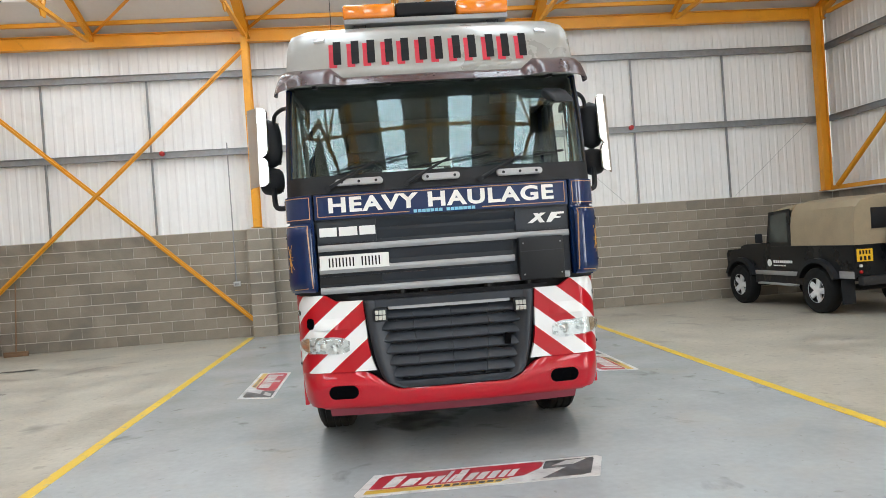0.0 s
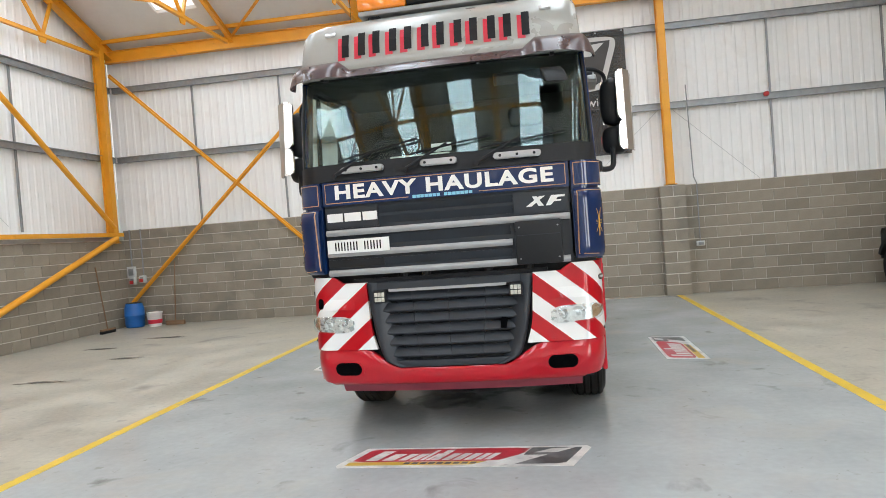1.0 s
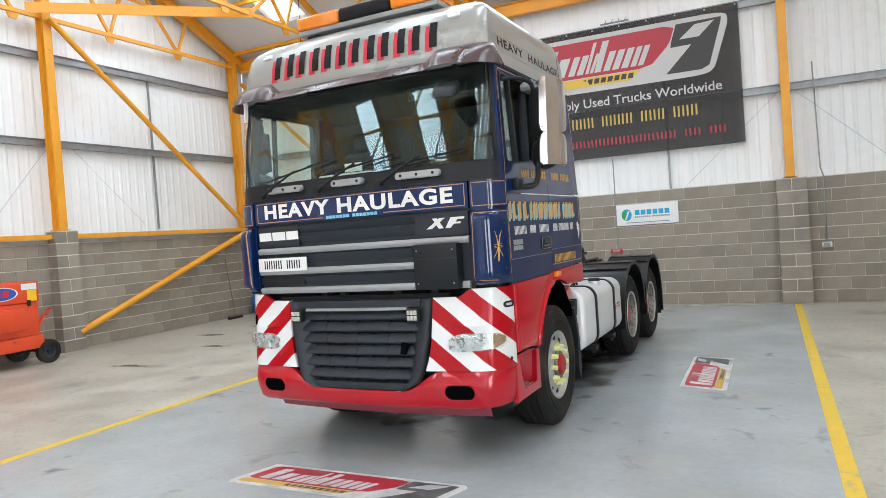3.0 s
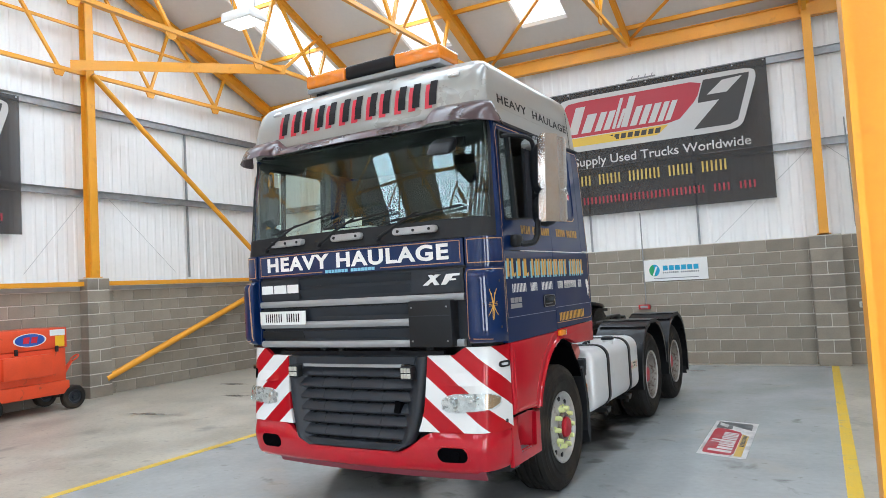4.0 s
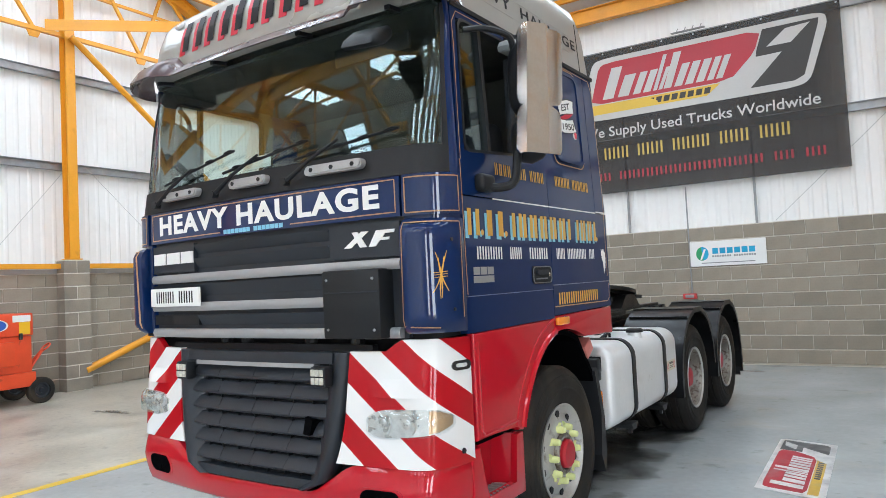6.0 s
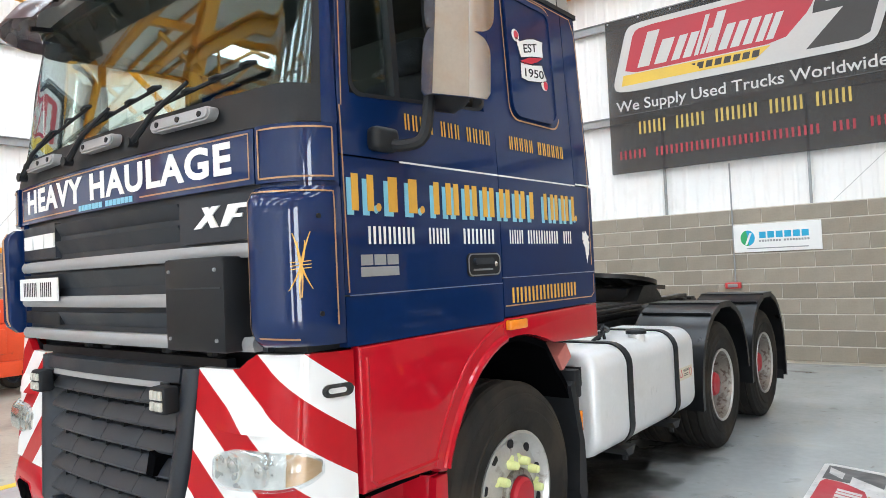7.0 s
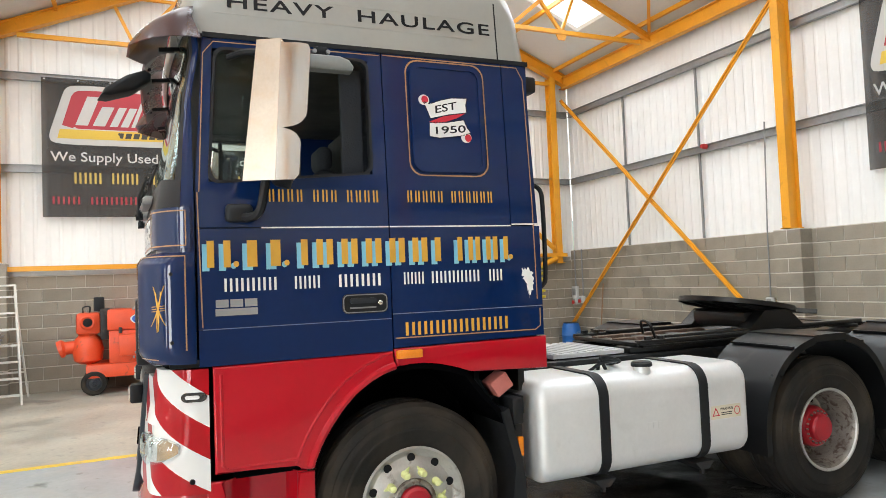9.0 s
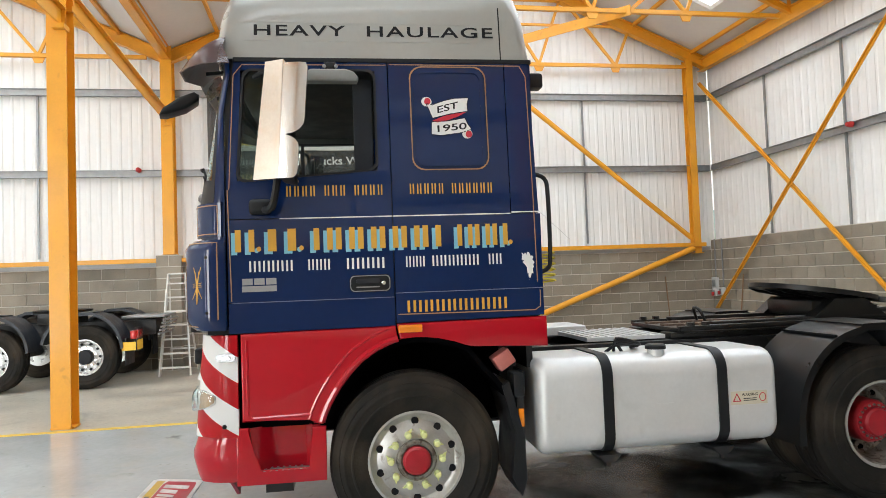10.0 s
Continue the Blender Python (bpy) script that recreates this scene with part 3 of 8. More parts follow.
# roof sheets, with an opening for every rooflight
for nm, y0, y1 in (("ceiling", RIDGE_A, NORTH + 0.35), ("ceiling", VALLEY, RIDGE_A), ("ceiling", RIDGE_B, VALLEY), ("ceiling", SOUTH - 0.35, RIDGE_B)):
    holes = sorted((x, a, b) for x, a, b in OPENINGS if y0 <= a and b <= y1)
    bm = B()
    cuts = [WEST - 0.3]
    for x, a, b in holes:
        cuts += [x - ROOFLIGHT_W / 2, x + ROOFLIGHT_W / 2]
    cuts.append(EAST + 0.3)

    def sheet(xa, xb, ya, yb):
        def z(y):
            return roof_z(min(max(y, y0), y1))
        lo = [bm.verts.new(p) for p in ((xa, ya, z(ya)), (xb, ya, z(ya)), (xb, yb, z(yb)), (xa, yb, z(yb)))]
        hi = [bm.verts.new(v.co + Vector((0, 0, 0.08))) for v in lo]
        bm.faces.new(lo)
        bm.faces.new(hi[::-1])
        for i in range(4):
            bm.faces.new((lo[i], lo[(i + 1) % 4], hi[(i + 1) % 4], hi[i]))
    for i in range(len(cuts) - 1):
        xa, xb = cuts[i], cuts[i + 1]
        if i % 2 == 0:
            sheet(xa, xb, y0, y1)
        else:
            _, a, b = holes[i // 2]
            sheet(xa, xb, y0, a)
            sheet(xa, xb, b, y1)
    structure(part(nm, bm, M_ROOF, smooth=False), "off-white lined pitched roof with translucent strips", "ceiling")

# rails and mullions of the sheeting
RAILS_N, RAILS_W = (3.92, 5.56), (3.92, 5.56)


def rail(a, b, name="sheeting_rail"):
    bm = B()
    beam(bm, a, b, 0.05, 0.12)
    beam(bm, Vector(a) + Vector((0, 0, 0.062)), Vector(b) + Vector((0, 0, 0.062)), 0.12, 0.010)
    beam(bm, Vector(a) - Vector((0, 0, 0.062)), Vector(b) - Vector((0, 0, 0.062)), 0.09, 0.010)
    return structure(part(name, bm, M_GALV, smooth=False), "galvanised steel sheeting rail across the wall", "rail")


for z in RAILS_N:
    rail((WEST - 0.1, NORTH + 0.19, z), (EAST + 0.1, NORTH + 0.19, z))
for x, y0 in ((WEST - 0.16, SOUTH), (EAST + 0.16, ADDED_DOOR[1] + 0.1)):
    for z in RAILS_W:
        rail((x, y0, z), (x, NORTH + 0.15, z))


def post(x, y, z0, z1):
    bm = B()
    beam(bm, (x, y, z0), (x, y, z1), 0.036)
    return structure(part("sheeting_post", bm, M_GALV, smooth=False), "thin galvanised steel post between the rails", "post")


for x in (-7.1, -4.97, -0.8, 1.31, 5.53, 7.69):
    post(x, NORTH + 0.215, BLOCK_TOP, RAILS_N[1])
for x, y in itertools.product((WEST - 0.19, EAST + 0.19), (11.96, 6.2, 0.6)):
    post(x, y, BLOCK_TOP, RAILS_W[1])


# steel frame
def column(x, y, z0, z1, depth, width, along, label="orange painted steel column on a block pier"):
    bm = B()
    ibeam(bm, (x, y, z0), (x, y, z1), depth, width, along)
    box(bm, x - 0.11, x + 0.11, y - 0.13, y + 0.13, z0, z0 + 0.016)
    return structure(part("column", bm, M_STEEL, smooth=False), label, "column")


for x in (-2.84, 3.41):
    column(x, NORTH - 0.07, BLOCK_TOP + 0.01, EAVES - 0.1, 0.26, 0.145, (0, 1, 0))
column(WEST - 0.02, NORTH - 0.36, BLOCK_TOP - 0.3, EAVES - 0.1, 0.2, 0.155, (1, 0, 0), "orange painted steel corner column")
column(EAST - 0.20, NORTH - 0.12, BLOCK_TOP + 0.01, EAVES - 0.1, 0.2, 0.16, (1, 0, 0), "orange painted steel corner column")
for x in (WEST + 0.02, EAST - 0.02):
    column(x, 9.46, BLOCK_TOP + 0.01, roof_z(9.46) - 0.1, 0.2, 0.165, (1, 0, 0))
    column(x, VALLEY, BLOCK_TOP + 0.01, EAVES, 0.3, 0.22, (1, 0, 0))
column(WEST + 0.02, -3.4, BLOCK_TOP + 0.01, roof_z(-3.4) - 0.1, 0.2, 0.165, (1, 0, 0))
for x in (-3.36, 3.53):
    column(x, VALLEY - 0.05, 0.0, EAVES, 0.28, 0.22, (1, 0, 0), "free-standing orange painted steel column on the yellow line")

for y, nm in ((NORTH + 0.02, "eaves_beam"), (VALLEY, "valley_beam"), (SOUTH, "eaves_beam")):
    bm = B()
    ibeam(bm, (WEST - 0.1, y, EAVES - 0.20), (EAST + 0.1, y, EAVES - 0.20), 0.27, 0.15, (0, 0, 1))
    structure(part(nm, bm, M_STEEL, smooth=False), "long orange painted steel eaves beam", "beam")

CHORD = 6.25


def truss(x, y0, y1, heavy):
    """One roof truss across a span: two rafters, a tie and zigzag webs with gussets."""
    t = thing("roof_truss", "orange painted steel roof truss with zigzag webs", "truss", (x, 0, 0), group="roof trusses", kind="structure")
    mid, dz = (y0 + y1) / 2, -0.16
    w = 0.17 if heavy else 0.09
    for a in (y0, y1):
        bm = B()
        ibeam(bm, (0, a, roof_z(a) + dz), (0, mid, roof_z(mid) + dz), w * 1.4, w, (0, 0, 1))
        part("rafter", bm, M_STEEL, t, smooth=False)
    bm = B()
    s = 1.15
    beam(bm, (0, y0 + s * 0.3, CHORD), (0, y1 - s * 0.3, CHORD), 0.07, 0.075)
    part("tie", bm, M_STEEL, t, smooth=False)
    nodes = (-3.68, -1.88, -0.15, 1.88, 3.68)
    for d in nodes:
        y = mid + d
        g = B()
        prism(g, [(y - 0.15, CHORD + 0.03), (y + 0.15, CHORD + 0.03), (y + 0.07, CHORD - 0.15), (y - 0.07, CHORD - 0.15)], -0.012, 0.012)
        part("gusset", g, M_STEEL, t, smooth=False)
    for d, e in ((-3.68, -4.05), (-3.68, -2.45), (-1.88, -2.45), (-1.88, -1.4), (-0.15, -1.4), (1.88, 0.4), (1.88, 2.45), (3.68, 2.45), (3.68, 4.05)):
        bm = B()
        beam(bm, (0, mid + d, CHORD), (0, mid + e, roof_z(mid + e) + dz), 0.055)
        part("web", bm, M_STEEL, t, smooth=False)
    return t


for x in FRAMES:
    heavy = x in (WEST, -2.82, 3.39, EAST)
    truss(x, VALLEY + 0.05, NORTH + 0.1, heavy)
    truss(x, SOUTH, VALLEY - 0.05, heavy)


def purlin(y):
    bm = B()
    beam(bm, (WEST - 0.2, y, roof_z(y) - 0.05), (EAST + 0.2, y, roof_z(y) - 0.05), 0.06, 0.08)
    return structure(part("purlin", bm, M_STEEL, smooth=False), "thin orange painted roof purlin", "purlin")


for y in (14.6, 13.2, 11.8, 10.4, 9.2, 8.2, 6.9, 5.5, 4.1, 3.1, 2.2, 0.9, -0.5, -1.9, -4.6, -6.0, -7.4, -8.8):
    purlin(y)


def brace(a, b, w=0.09, round_bar=False, flat=False, label="orange painted steel wind brace"):
    bm = B()
    if round_bar:
        tube(bm, [a, b], w / 2, 12)
    else:
        beam(bm, a, b, 0.02, w, up=(0, 0, 1))
        if not flat:
            beam(bm, a, b, w, 0.02)
    return structure(part("brace", bm, M_STEEL, smooth=round_bar), label, "brace")


yb = NORTH + 0.0
brace((-8.95, yb - 0.12, 5.85), (-3.05, yb - 0.12, 0.36))
brace((-2.88, yb - 0.16, 5.97), (-8.95, yb - 0.16, 0.40))
# west wall: long tubes falling from the middle column into the corner, and rising again behind the blocks
brace((WEST + 0.19, 9.45, 6.2), (WEST + 0.2, 14.25, 2.3), 0.11, True)
brace((WEST + 0.2, 14.3, 2.06), (WEST + 0.2, 9.55, 0.32), 0.13, True)
brace((EAST - 0.16, 14.4, 2.35), (EAST - 0.16, 9.5, 6.25), 0.11, True)
brace((-8.72, 8.95, CHORD), (-5.84, 11.62, CHORD), 0.19, flat=True, label="flat orange painted steel brace between the trusses")
brace((-5.92, 11.62, CHORD), (-5.92, 13.0, 7.4), 0.07)
for a, b in (((-3.5, VALLEY, 5.17), (WEST + 0.12, VALLEY, 4.98)), ((-3.22, VALLEY, 4.86), (3.4, VALLEY, 4.86))):
    bm = B()
    beam(bm, a, b, 0.02, 0.20)
    beam(bm, Vector(a) + Vector((0, 0.03, 0.1)), Vector(b) + Vector((0, 0.03, 0.1)), 0.08, 0.016)
    structure(part("valley_tie", bm, M_STEEL, smooth=False), "orange painted steel tie between two columns under the valley", "beam")
    for p in (a, b):
        structure(part("cleat", box(B(), p[0] - 0.09, p[0] + 0.09, p[1] - 0.07, p[1] + 0.07, p[2] - 0.16, p[2] - 0.10), M_STEEL, smooth=False), "small orange steel cleat under a tie", "bracket")
for x0, x1 in ((-2.82, 0.285), (0.285, 3.39), (3.39, 6.5), (-5.92, -2.82)):
    brace((x0, NORTH, 6.42), (x1, 12.2, roof_z(12.2) - 0.12), 0.06)
for x, y0 in ((WEST + 0.1, SOUTH), (EAST - 0.1, ADDED_DOOR[1] + 0.1)):
    bm = B()
    zt = 2.145 if x < 0 else BLOCK_TOP + 0.06
    beam(bm, (x, y0, zt), (x, NORTH - 0.2, zt), 0.1, 0.085)
    structure(part("wall_tie_beam", bm, M_STEEL, smooth=False), "orange painted steel angle along the block wall's top", "beam")
structure(part("flashing", box(B(), WEST - 0.19, WEST + 0.012, SOUTH, NORTH - 0.02, 2.024, 2.100), M_PALEGALV, smooth=False), "pale galvanised flashing strip on top of the block wall", "flashing")
for x in (WEST + 0.1, ):
    for zc in (7.15, 7.70):
        bm = B()
        inset = (zc - ROOF_FOOT) / SLOPE + 0.2
        beam(bm, (x - 0.12, VALLEY + inset, zc), (x - 0.12, NORTH + 0.3 - inset, zc), 0.05, 0.05)
        structure(part("gable_rail", bm, M_STEEL, smooth=False), "thin orange painted gable rail", "rail")
# overcast sky over the roof, seen through the rooflights
m_sky = bpy.data.materials.new("overcast_sky")
m_sky.use_nodes = True
m_sky.node_tree.nodes["Principled BSDF"].inputs["Base Color"].default_value = (0, 0, 0, 1)
m_sky.node_tree.nodes["Principled BSDF"].inputs["Emission Color"].default_value = (1.0, 0.99, 0.97, 1)
m_sky.node_tree.nodes["Principled BSDF"].inputs["Emission Strength"].default_value = 1.5
bm = B()
box(bm, -300, 300, -300, 300, 30.0, 30.1)
structure(part("backdrop", bm, m_sky, smooth=False), "bright overcast sky above the roof", "sky")

# ---- the tractor unit; local X across, Y back from its front, Z up ----
TX, TY, TURN = 0.1185, 5.334, -1.604
truck = thing("tractor_unit", "blue, red and silver-grey three-axle lorry tractor unit with signwriting", "lorry", (TX, TY, 0), TURN)
YC, XE, REAR = 0.24, 1.0, 2.13
SEAM, SEAM_REAR, BELT, TOP = 1.215, 1.945, 1.976, 2.935


def lerp_table(tab):
    def f(z):
        if z <= tab[0][0]:
            return tab[0][1]
        for (a, p), (b, q) in zip(tab, tab[1:]):
            if z <= b:
                return p + (q - p) * (z - a) / (b - a)
        return tab[-1][1]
    return f


cab_half = lerp_table([(1.3, 1.205), (2.1, 1.205), (2.7, 1.18), (2.9, 1.165), (3.1, 1.15), (3.3, 1.135), (3.38, 1.11), (3.43, 1.05)])
cab_front = lerp_table([(1.3, 0.02), (2.06, 0.02), (2.22, 0.05), (2.9, 0.17), (3.0, 0.13), (3.2, 0.165), (3.32, 0.21), (3.38, 0.265), (3.43, 0.36)])
bump_half = lerp_table([(0.35, 1.10), (0.48, 1.165), (0.7, 1.185), (1.3, 1.185)])
bump_front = lerp_table([(0.35, 0.03), (0.45, -0.04), (0.6, -0.07), (0.72, -0.05), (1.3, 0.0)])
CROWN = 0.05
QUART = 0.31


def wrapper(front_of, half_of, crown=CROWN, yc=YC):
    """The skin of the cab: s runs from the middle of the front round the corner and along the side."""
    def f(s, z, off=0.0):
        sg, a = (1 if s >= 0 else -1), abs(s)
        h, y0 = half_of(z), front_of(z)
        ax, ye = h - XE, front_of(z) + crown * XE * XE
        back = max(yc, ye + 0.07)
        ay = back - ye
        if a <= XE:
            x, y, nx, ny = a, y0 + crown * a * a, 2 * crown * a, -1.0
        elif a <= XE + QUART:
            th = (a - XE) / QUART * math.pi / 2
            x, y = XE + ax * math.sin(th), ye + ay * (1 - math.cos(th))
            nx, ny = ay * math.sin(th) + 1e-6, -ax * math.cos(th)
        else:
            x, y, nx, ny = h, back + a - XE - QUART, 1.0, 0.0
        ln = math.hypot(nx, ny)
        return Vector((sg * (x + nx / ln * off), y + ny / ln * off, z))
    return f


cab = wrapper(cab_front, cab_half)
bum = wrapper(bump_front, bump_half, 0.07, 0.305)


def side(y, z, off=0.0):
    return Vector((cab_half(z) + off, y, z))


def side_far(y, z, off=0.0):
    return Vector((-cab_half(z) - off, y, z))


CORNER = span(XE, XE + QUART, 10)
FULL = [-s for s in CORNER[::-1]] + span(-XE, XE, 24)[1:-1] + CORNER
END = XE + QUART

# cab shell: blue lower front, corners, side walls, back wall, floor and roof
for sg, sf in ((1, side), (-1, side_far)):
    def P(name, outline, mtl=M_BLUE, o0=-0.04, o1=0.0, label="", par=truck):
        bm = B()
        plate(bm, sf, outline, o0, o1)
        return part(name, bm, mtl, par, label, sharp=30)
    cpil = [c * sg for c in CORNER]
    door = P("door", [(0.25, 1.493), (SEAM - 0.004, 1.493), (SEAM - 0.004, BELT - 0.003), (0.25, BELT - 0.003)], label="dark blue cab door")
    P("door_lower", [(0.25, 1.315), (SEAM - 0.004, 1.32), (SEAM - 0.004, 1.487), (0.25, 1.487)], par=door)
    P("door_upper", [(0.25, BELT + 0.003), (SEAM - 0.004, BELT + 0.003), (SEAM - 0.004, 2.255), (1.135, 2.255), (0.31, 2.20), (0.25, 2.20)], par=door)
    P("door_front_pillar", [(0.25, 2.2), (0.31, 2.2), (0.345, TOP), (0.30, TOP)], par=door)
    P("door_pillar", [(1.135, 2.255), (SEAM - 0.004, 2.255), (SEAM - 0.004, TOP), (1.135, TOP)], par=door)
    P("door_header", [(0.345, 2.87), (1.135, 2.87), (1.135, TOP), (0.345, TOP)], par=door)
    P("rear_quarter", [(SEAM + 0.003, 1.516), (REAR, 1.516), (REAR, BELT - 0.003), (SEAM + 0.003, BELT - 0.003)])
    P("rear_quarter_lower", [(SEAM + 0.003, 1.335), (REAR, 1.345), (REAR, 1.510), (SEAM + 0.003, 1.510)])
    P("rear_quarter_upper", [(SEAM + 0.003, BELT + 0.003), (SEAM_REAR - 0.003, BELT + 0.003), (SEAM_REAR - 0.003, TOP), (SEAM + 0.003, TOP)])
    P("rear_corner", [(SEAM_REAR + 0.003, BELT + 0.003), (REAR - 0.01, BELT + 0.003), (REAR - 0.03, TOP), (SEAM_REAR + 0.003, TOP)])
    # side window
    wo, wi = ([(u + 0.045 * (v - 2.19) / 0.69 * (1.14 - u) / 0.835, v + 0.065 * (u - 0.305) / 0.835 * (2.88 - v) / 0.69) for u, v in rounded(0.305 + e, 1.14 - e, 2.19 + e, 2.88 - e, 0.055)] for e in (0.0, 0.014))
    bm = B()
    hoop(bm, sf, wo, wi, -0.045, 0.004)
    part("window_seal", bm, M_BLACK, door)
    bm = B()
    plate(bm, sf, wi if sg < 0 else [(0.33, 2.212), (0.57, 2.232), (0.57, 2.858), (0.375, 2.858)], -0.03, -0.026)
    o = part("window_pane", bm, G_SIDE, door, smooth=False)
    o.visible_shadow = False
    P("window_divider", [(0.555, 2.215), (0.585, 2.217), (0.585, 2.865), (0.555, 2.865)], M_BLACK, -0.04, -0.005, par=door)
    bm = B()
    hoop(bm, sf, rounded(0.24, 1.212, 2.09, 2.925, 0.055), wo, -0.056, -0.046)
    part("window_lining", bm, M_INTERIOR, door)
    # blind window panel of the sleeper
    a, b = rounded(1.368, 1.803, 2.274, 2.88, 0.065), rounded(1.39, 1.781, 2.296, 2.858, 0.05)
    bm = B()
    hoop(bm, sf, a, b, 0.0, 0.014)
    part("sleeper_panel_rim", bm, M_BLUE, truck)
    bm = B()
    plate(bm, sf, b, 0.0, 0.006)
    part("sleeper_panel", bm, M_BLUE, truck)
    # handle
    bm = B()
    plate(bm, sf, rounded(0.947, 1.19, 1.527, 1.628, 0.028), 0.0, 0.008)
    hd = part("door_handle", bm, M_BLACK, door, "black recessed plastic door handle")
    bm = B()
    plate(bm, sf, rounded(0.985, 1.125, 1.578, 1.606, 0.012), 0.008, 0.022)
    part("grip", bm, M_DARKGREY, hd)
    bm = B()
    hoop(bm, sf, rounded(0.950, 1.187, 1.530, 1.625, 0.027), rounded(0.955, 1.182, 1.535, 1.620, 0.024), 0.008, 0.0105)
    part("handle_edge", bm, M_GALV, hd)
    bm = B()
    plate(bm, sf, rounded(0.985, 1.125, 1.552, 1.560, 0.003), 0.008, 0.012)
    part("grip_lip", bm, M_GALV, hd)
    bm = B()
    c = sf(1.148, 1.578, 0.008)
    lathe(bm, [(0, 0.012), (0.006 * sg, 0.012), (0.008 * sg, 0.009)], 14, "x", at=c)
    part("lock", bm, M_CHROME, hd)

# front corners and panels
def bulge(u, v):
    """How far the wind deflector stands off the corner: deep at the front, flush at the door."""
    e = max(min(1.0, (v - 1.335) / 0.06, (1.862 - v) / 0.05), 0.0) ** 0.5
    t = min(1.0, max(0.0, (abs(u) - XE - 0.012) / (QUART - 0.017)))
    f = min(1.0, (0.08 + t) / 0.16) ** 0.5
    return 0.012 + (0.082 * f * (1 - t ** 1.5)) * (0.35 + 0.65 * e)


def defl(u, v, off=0.0):
    return cab(u, v, bulge(u, v) + off)


for sg in (1, -1):
    bm = B()
    ruled(bm, cab, [sg * s for s in CORNER], 1.337, 2.085, 8, -0.04, 0.0)
    part("corner_pillar", bm, M_BLUE, truck)
    bm = B()
    ruled(bm, cab, [sg * s for s in span(XE + 0.005, END - 0.02, 8)], 1.88, 2.075, 2, 0.0, 0.022)
    part("corner_panel", bm, M_BLUE, truck)
    us = [sg * s for s in span(XE + 0.012, END - 0.005, 14)]
    bm = B()
    ruled(bm, cab, us, 1.335, 1.862, 18, 0.0, bulge)
    wing = part("wind_deflector", bm, M_BLUE, truck, "glossy dark blue corner wind deflector", sharp=50)
    for z in (1.44, 1.76):
        bm = B()
        c = defl(sg * (END - 0.10), z, 0.0)
        lathe(bm, [(-0.006 * sg, 0.009), (0.003 * sg, 0.009)], 10, "x", at=c)
        part("bolt", bm, M_BLACK, wing)

bm = B()
ruled(bm, cab, span(-0.985, 0.985, 20), 1.885, 2.075, 4, -0.03, 0.012)
bonnet = part("front_flap", bm, M_BLUE, truck, "dark blue front flap with white lettering")
bm = B()
ruled(bm, cab, span(-0.985, 0.985, 20), 1.31, 1.885, 10, -0.06, -0.02)
upper = part("upper_grille", bm, M_DARKGREY, truck, "anthracite upper grille with silver bars")
for z0, z1, x0, x1 in ((1.80, 1.855, -0.52, 0.55), (1.715, 1.775, -0.52, 0.55), (1.555, 1.625, -0.98, 0.52), (1.385, 1.445, -0.5, 0.52)):
    bm = B()
    ruled(bm, cab, span(x0, x1, 14), z0, z1, 3, -0.02, lambda u, v, a=z0, b=z1: -0.018 + 0.03 * (v - a) / (b - a))
    part("louvre", bm, M_DARKGREY, upper)
for x0, x1 in ((-0.975, -0.525), (0.555, 0.975)):
    bm = B()
    ruled(bm, cab, span(x0, x1, 6), 1.70, 1.865, 2, -0.02, 0.006)
    part("badge_panel", bm, M_DARKGREY, upper)
bm = B()
ruled(bm, cab, span(-0.98, -0.5, 6), 1.385, 1.445, 2, -0.02, 0.004)
part("filler_panel", bm, M_BLACK, upper)
for z, x1 in ((1.662, 0.975), (1.492, 0.53), (1.337, 0.96)):
    bm = B()
    ruled(bm, cab, span(-0.975, x1, 20), z - 0.024, z + 0.026, 4, -0.02, lambda u, v, c=z: 0.012 + 0.012 * (1 - ((v - c) / 0.026) ** 2))
    part("silver_bar", bm, M_SILVER, upper, "satin silver trim bar")
bm = B()
box(bm, -0.18, 0.172, -0.065, 0.08, -0.17, 0.16, 0.012, seg=2)
o = part("sensor_box", bm, M_BLACK, upper, "black plastic box on the grille")
o.matrix_local = pose(0.735, 0.03, 1.485, 0, 0, 2)
bm = B()
box(bm, -0.165, 0.158, -0.068, -0.06, 0.05, 0.056)
o = part("seam", bm, M_DARKGREY, upper)
o.matrix_local = pose(0.735, 0.03, 1.485, 0, 0, 2)
for u, v in ((0.59, 1.60), (0.88, 1.60), (0.59, 1.36), (0.88, 1.36)):
    part("screw", lathe(B(), [(-0.046, 0.006), (-0.039, 0.007)], 8, "y", at=(u, 0.0, v)), M_SILVER, upper)
# number plate
bm = B()
ruled(bm, cab, span(-0.965, -0.44, 6), 1.498, 1.607, 1, 0.028, 0.036)
plate_o = part("number_plate", bm, M_WHITE, truck, "white number plate with black bars")
bar_parts("plate_bar", cab, (4, 3), -0.905, -0.50, 1.518, 1.587, 0.036, M_INK, plate_o, 0.3, strokes=2)

# cowl under the screen, wipers, grab handles
bm = B()
ruled(bm, cab, span(-XE - 0.237, -XE, 6)[:-1] + span(-XE, XE, 20) + span(XE, XE + 0.237, 6)[1:], 2.08, lambda u: 2.222 - 0.10 * max(0.0, abs(u) - 1.1), 4, -0.05, 0.006)
cowl = part("cowl", bm, M_BLACK, truck, "black plastic cowl below the windscreen")
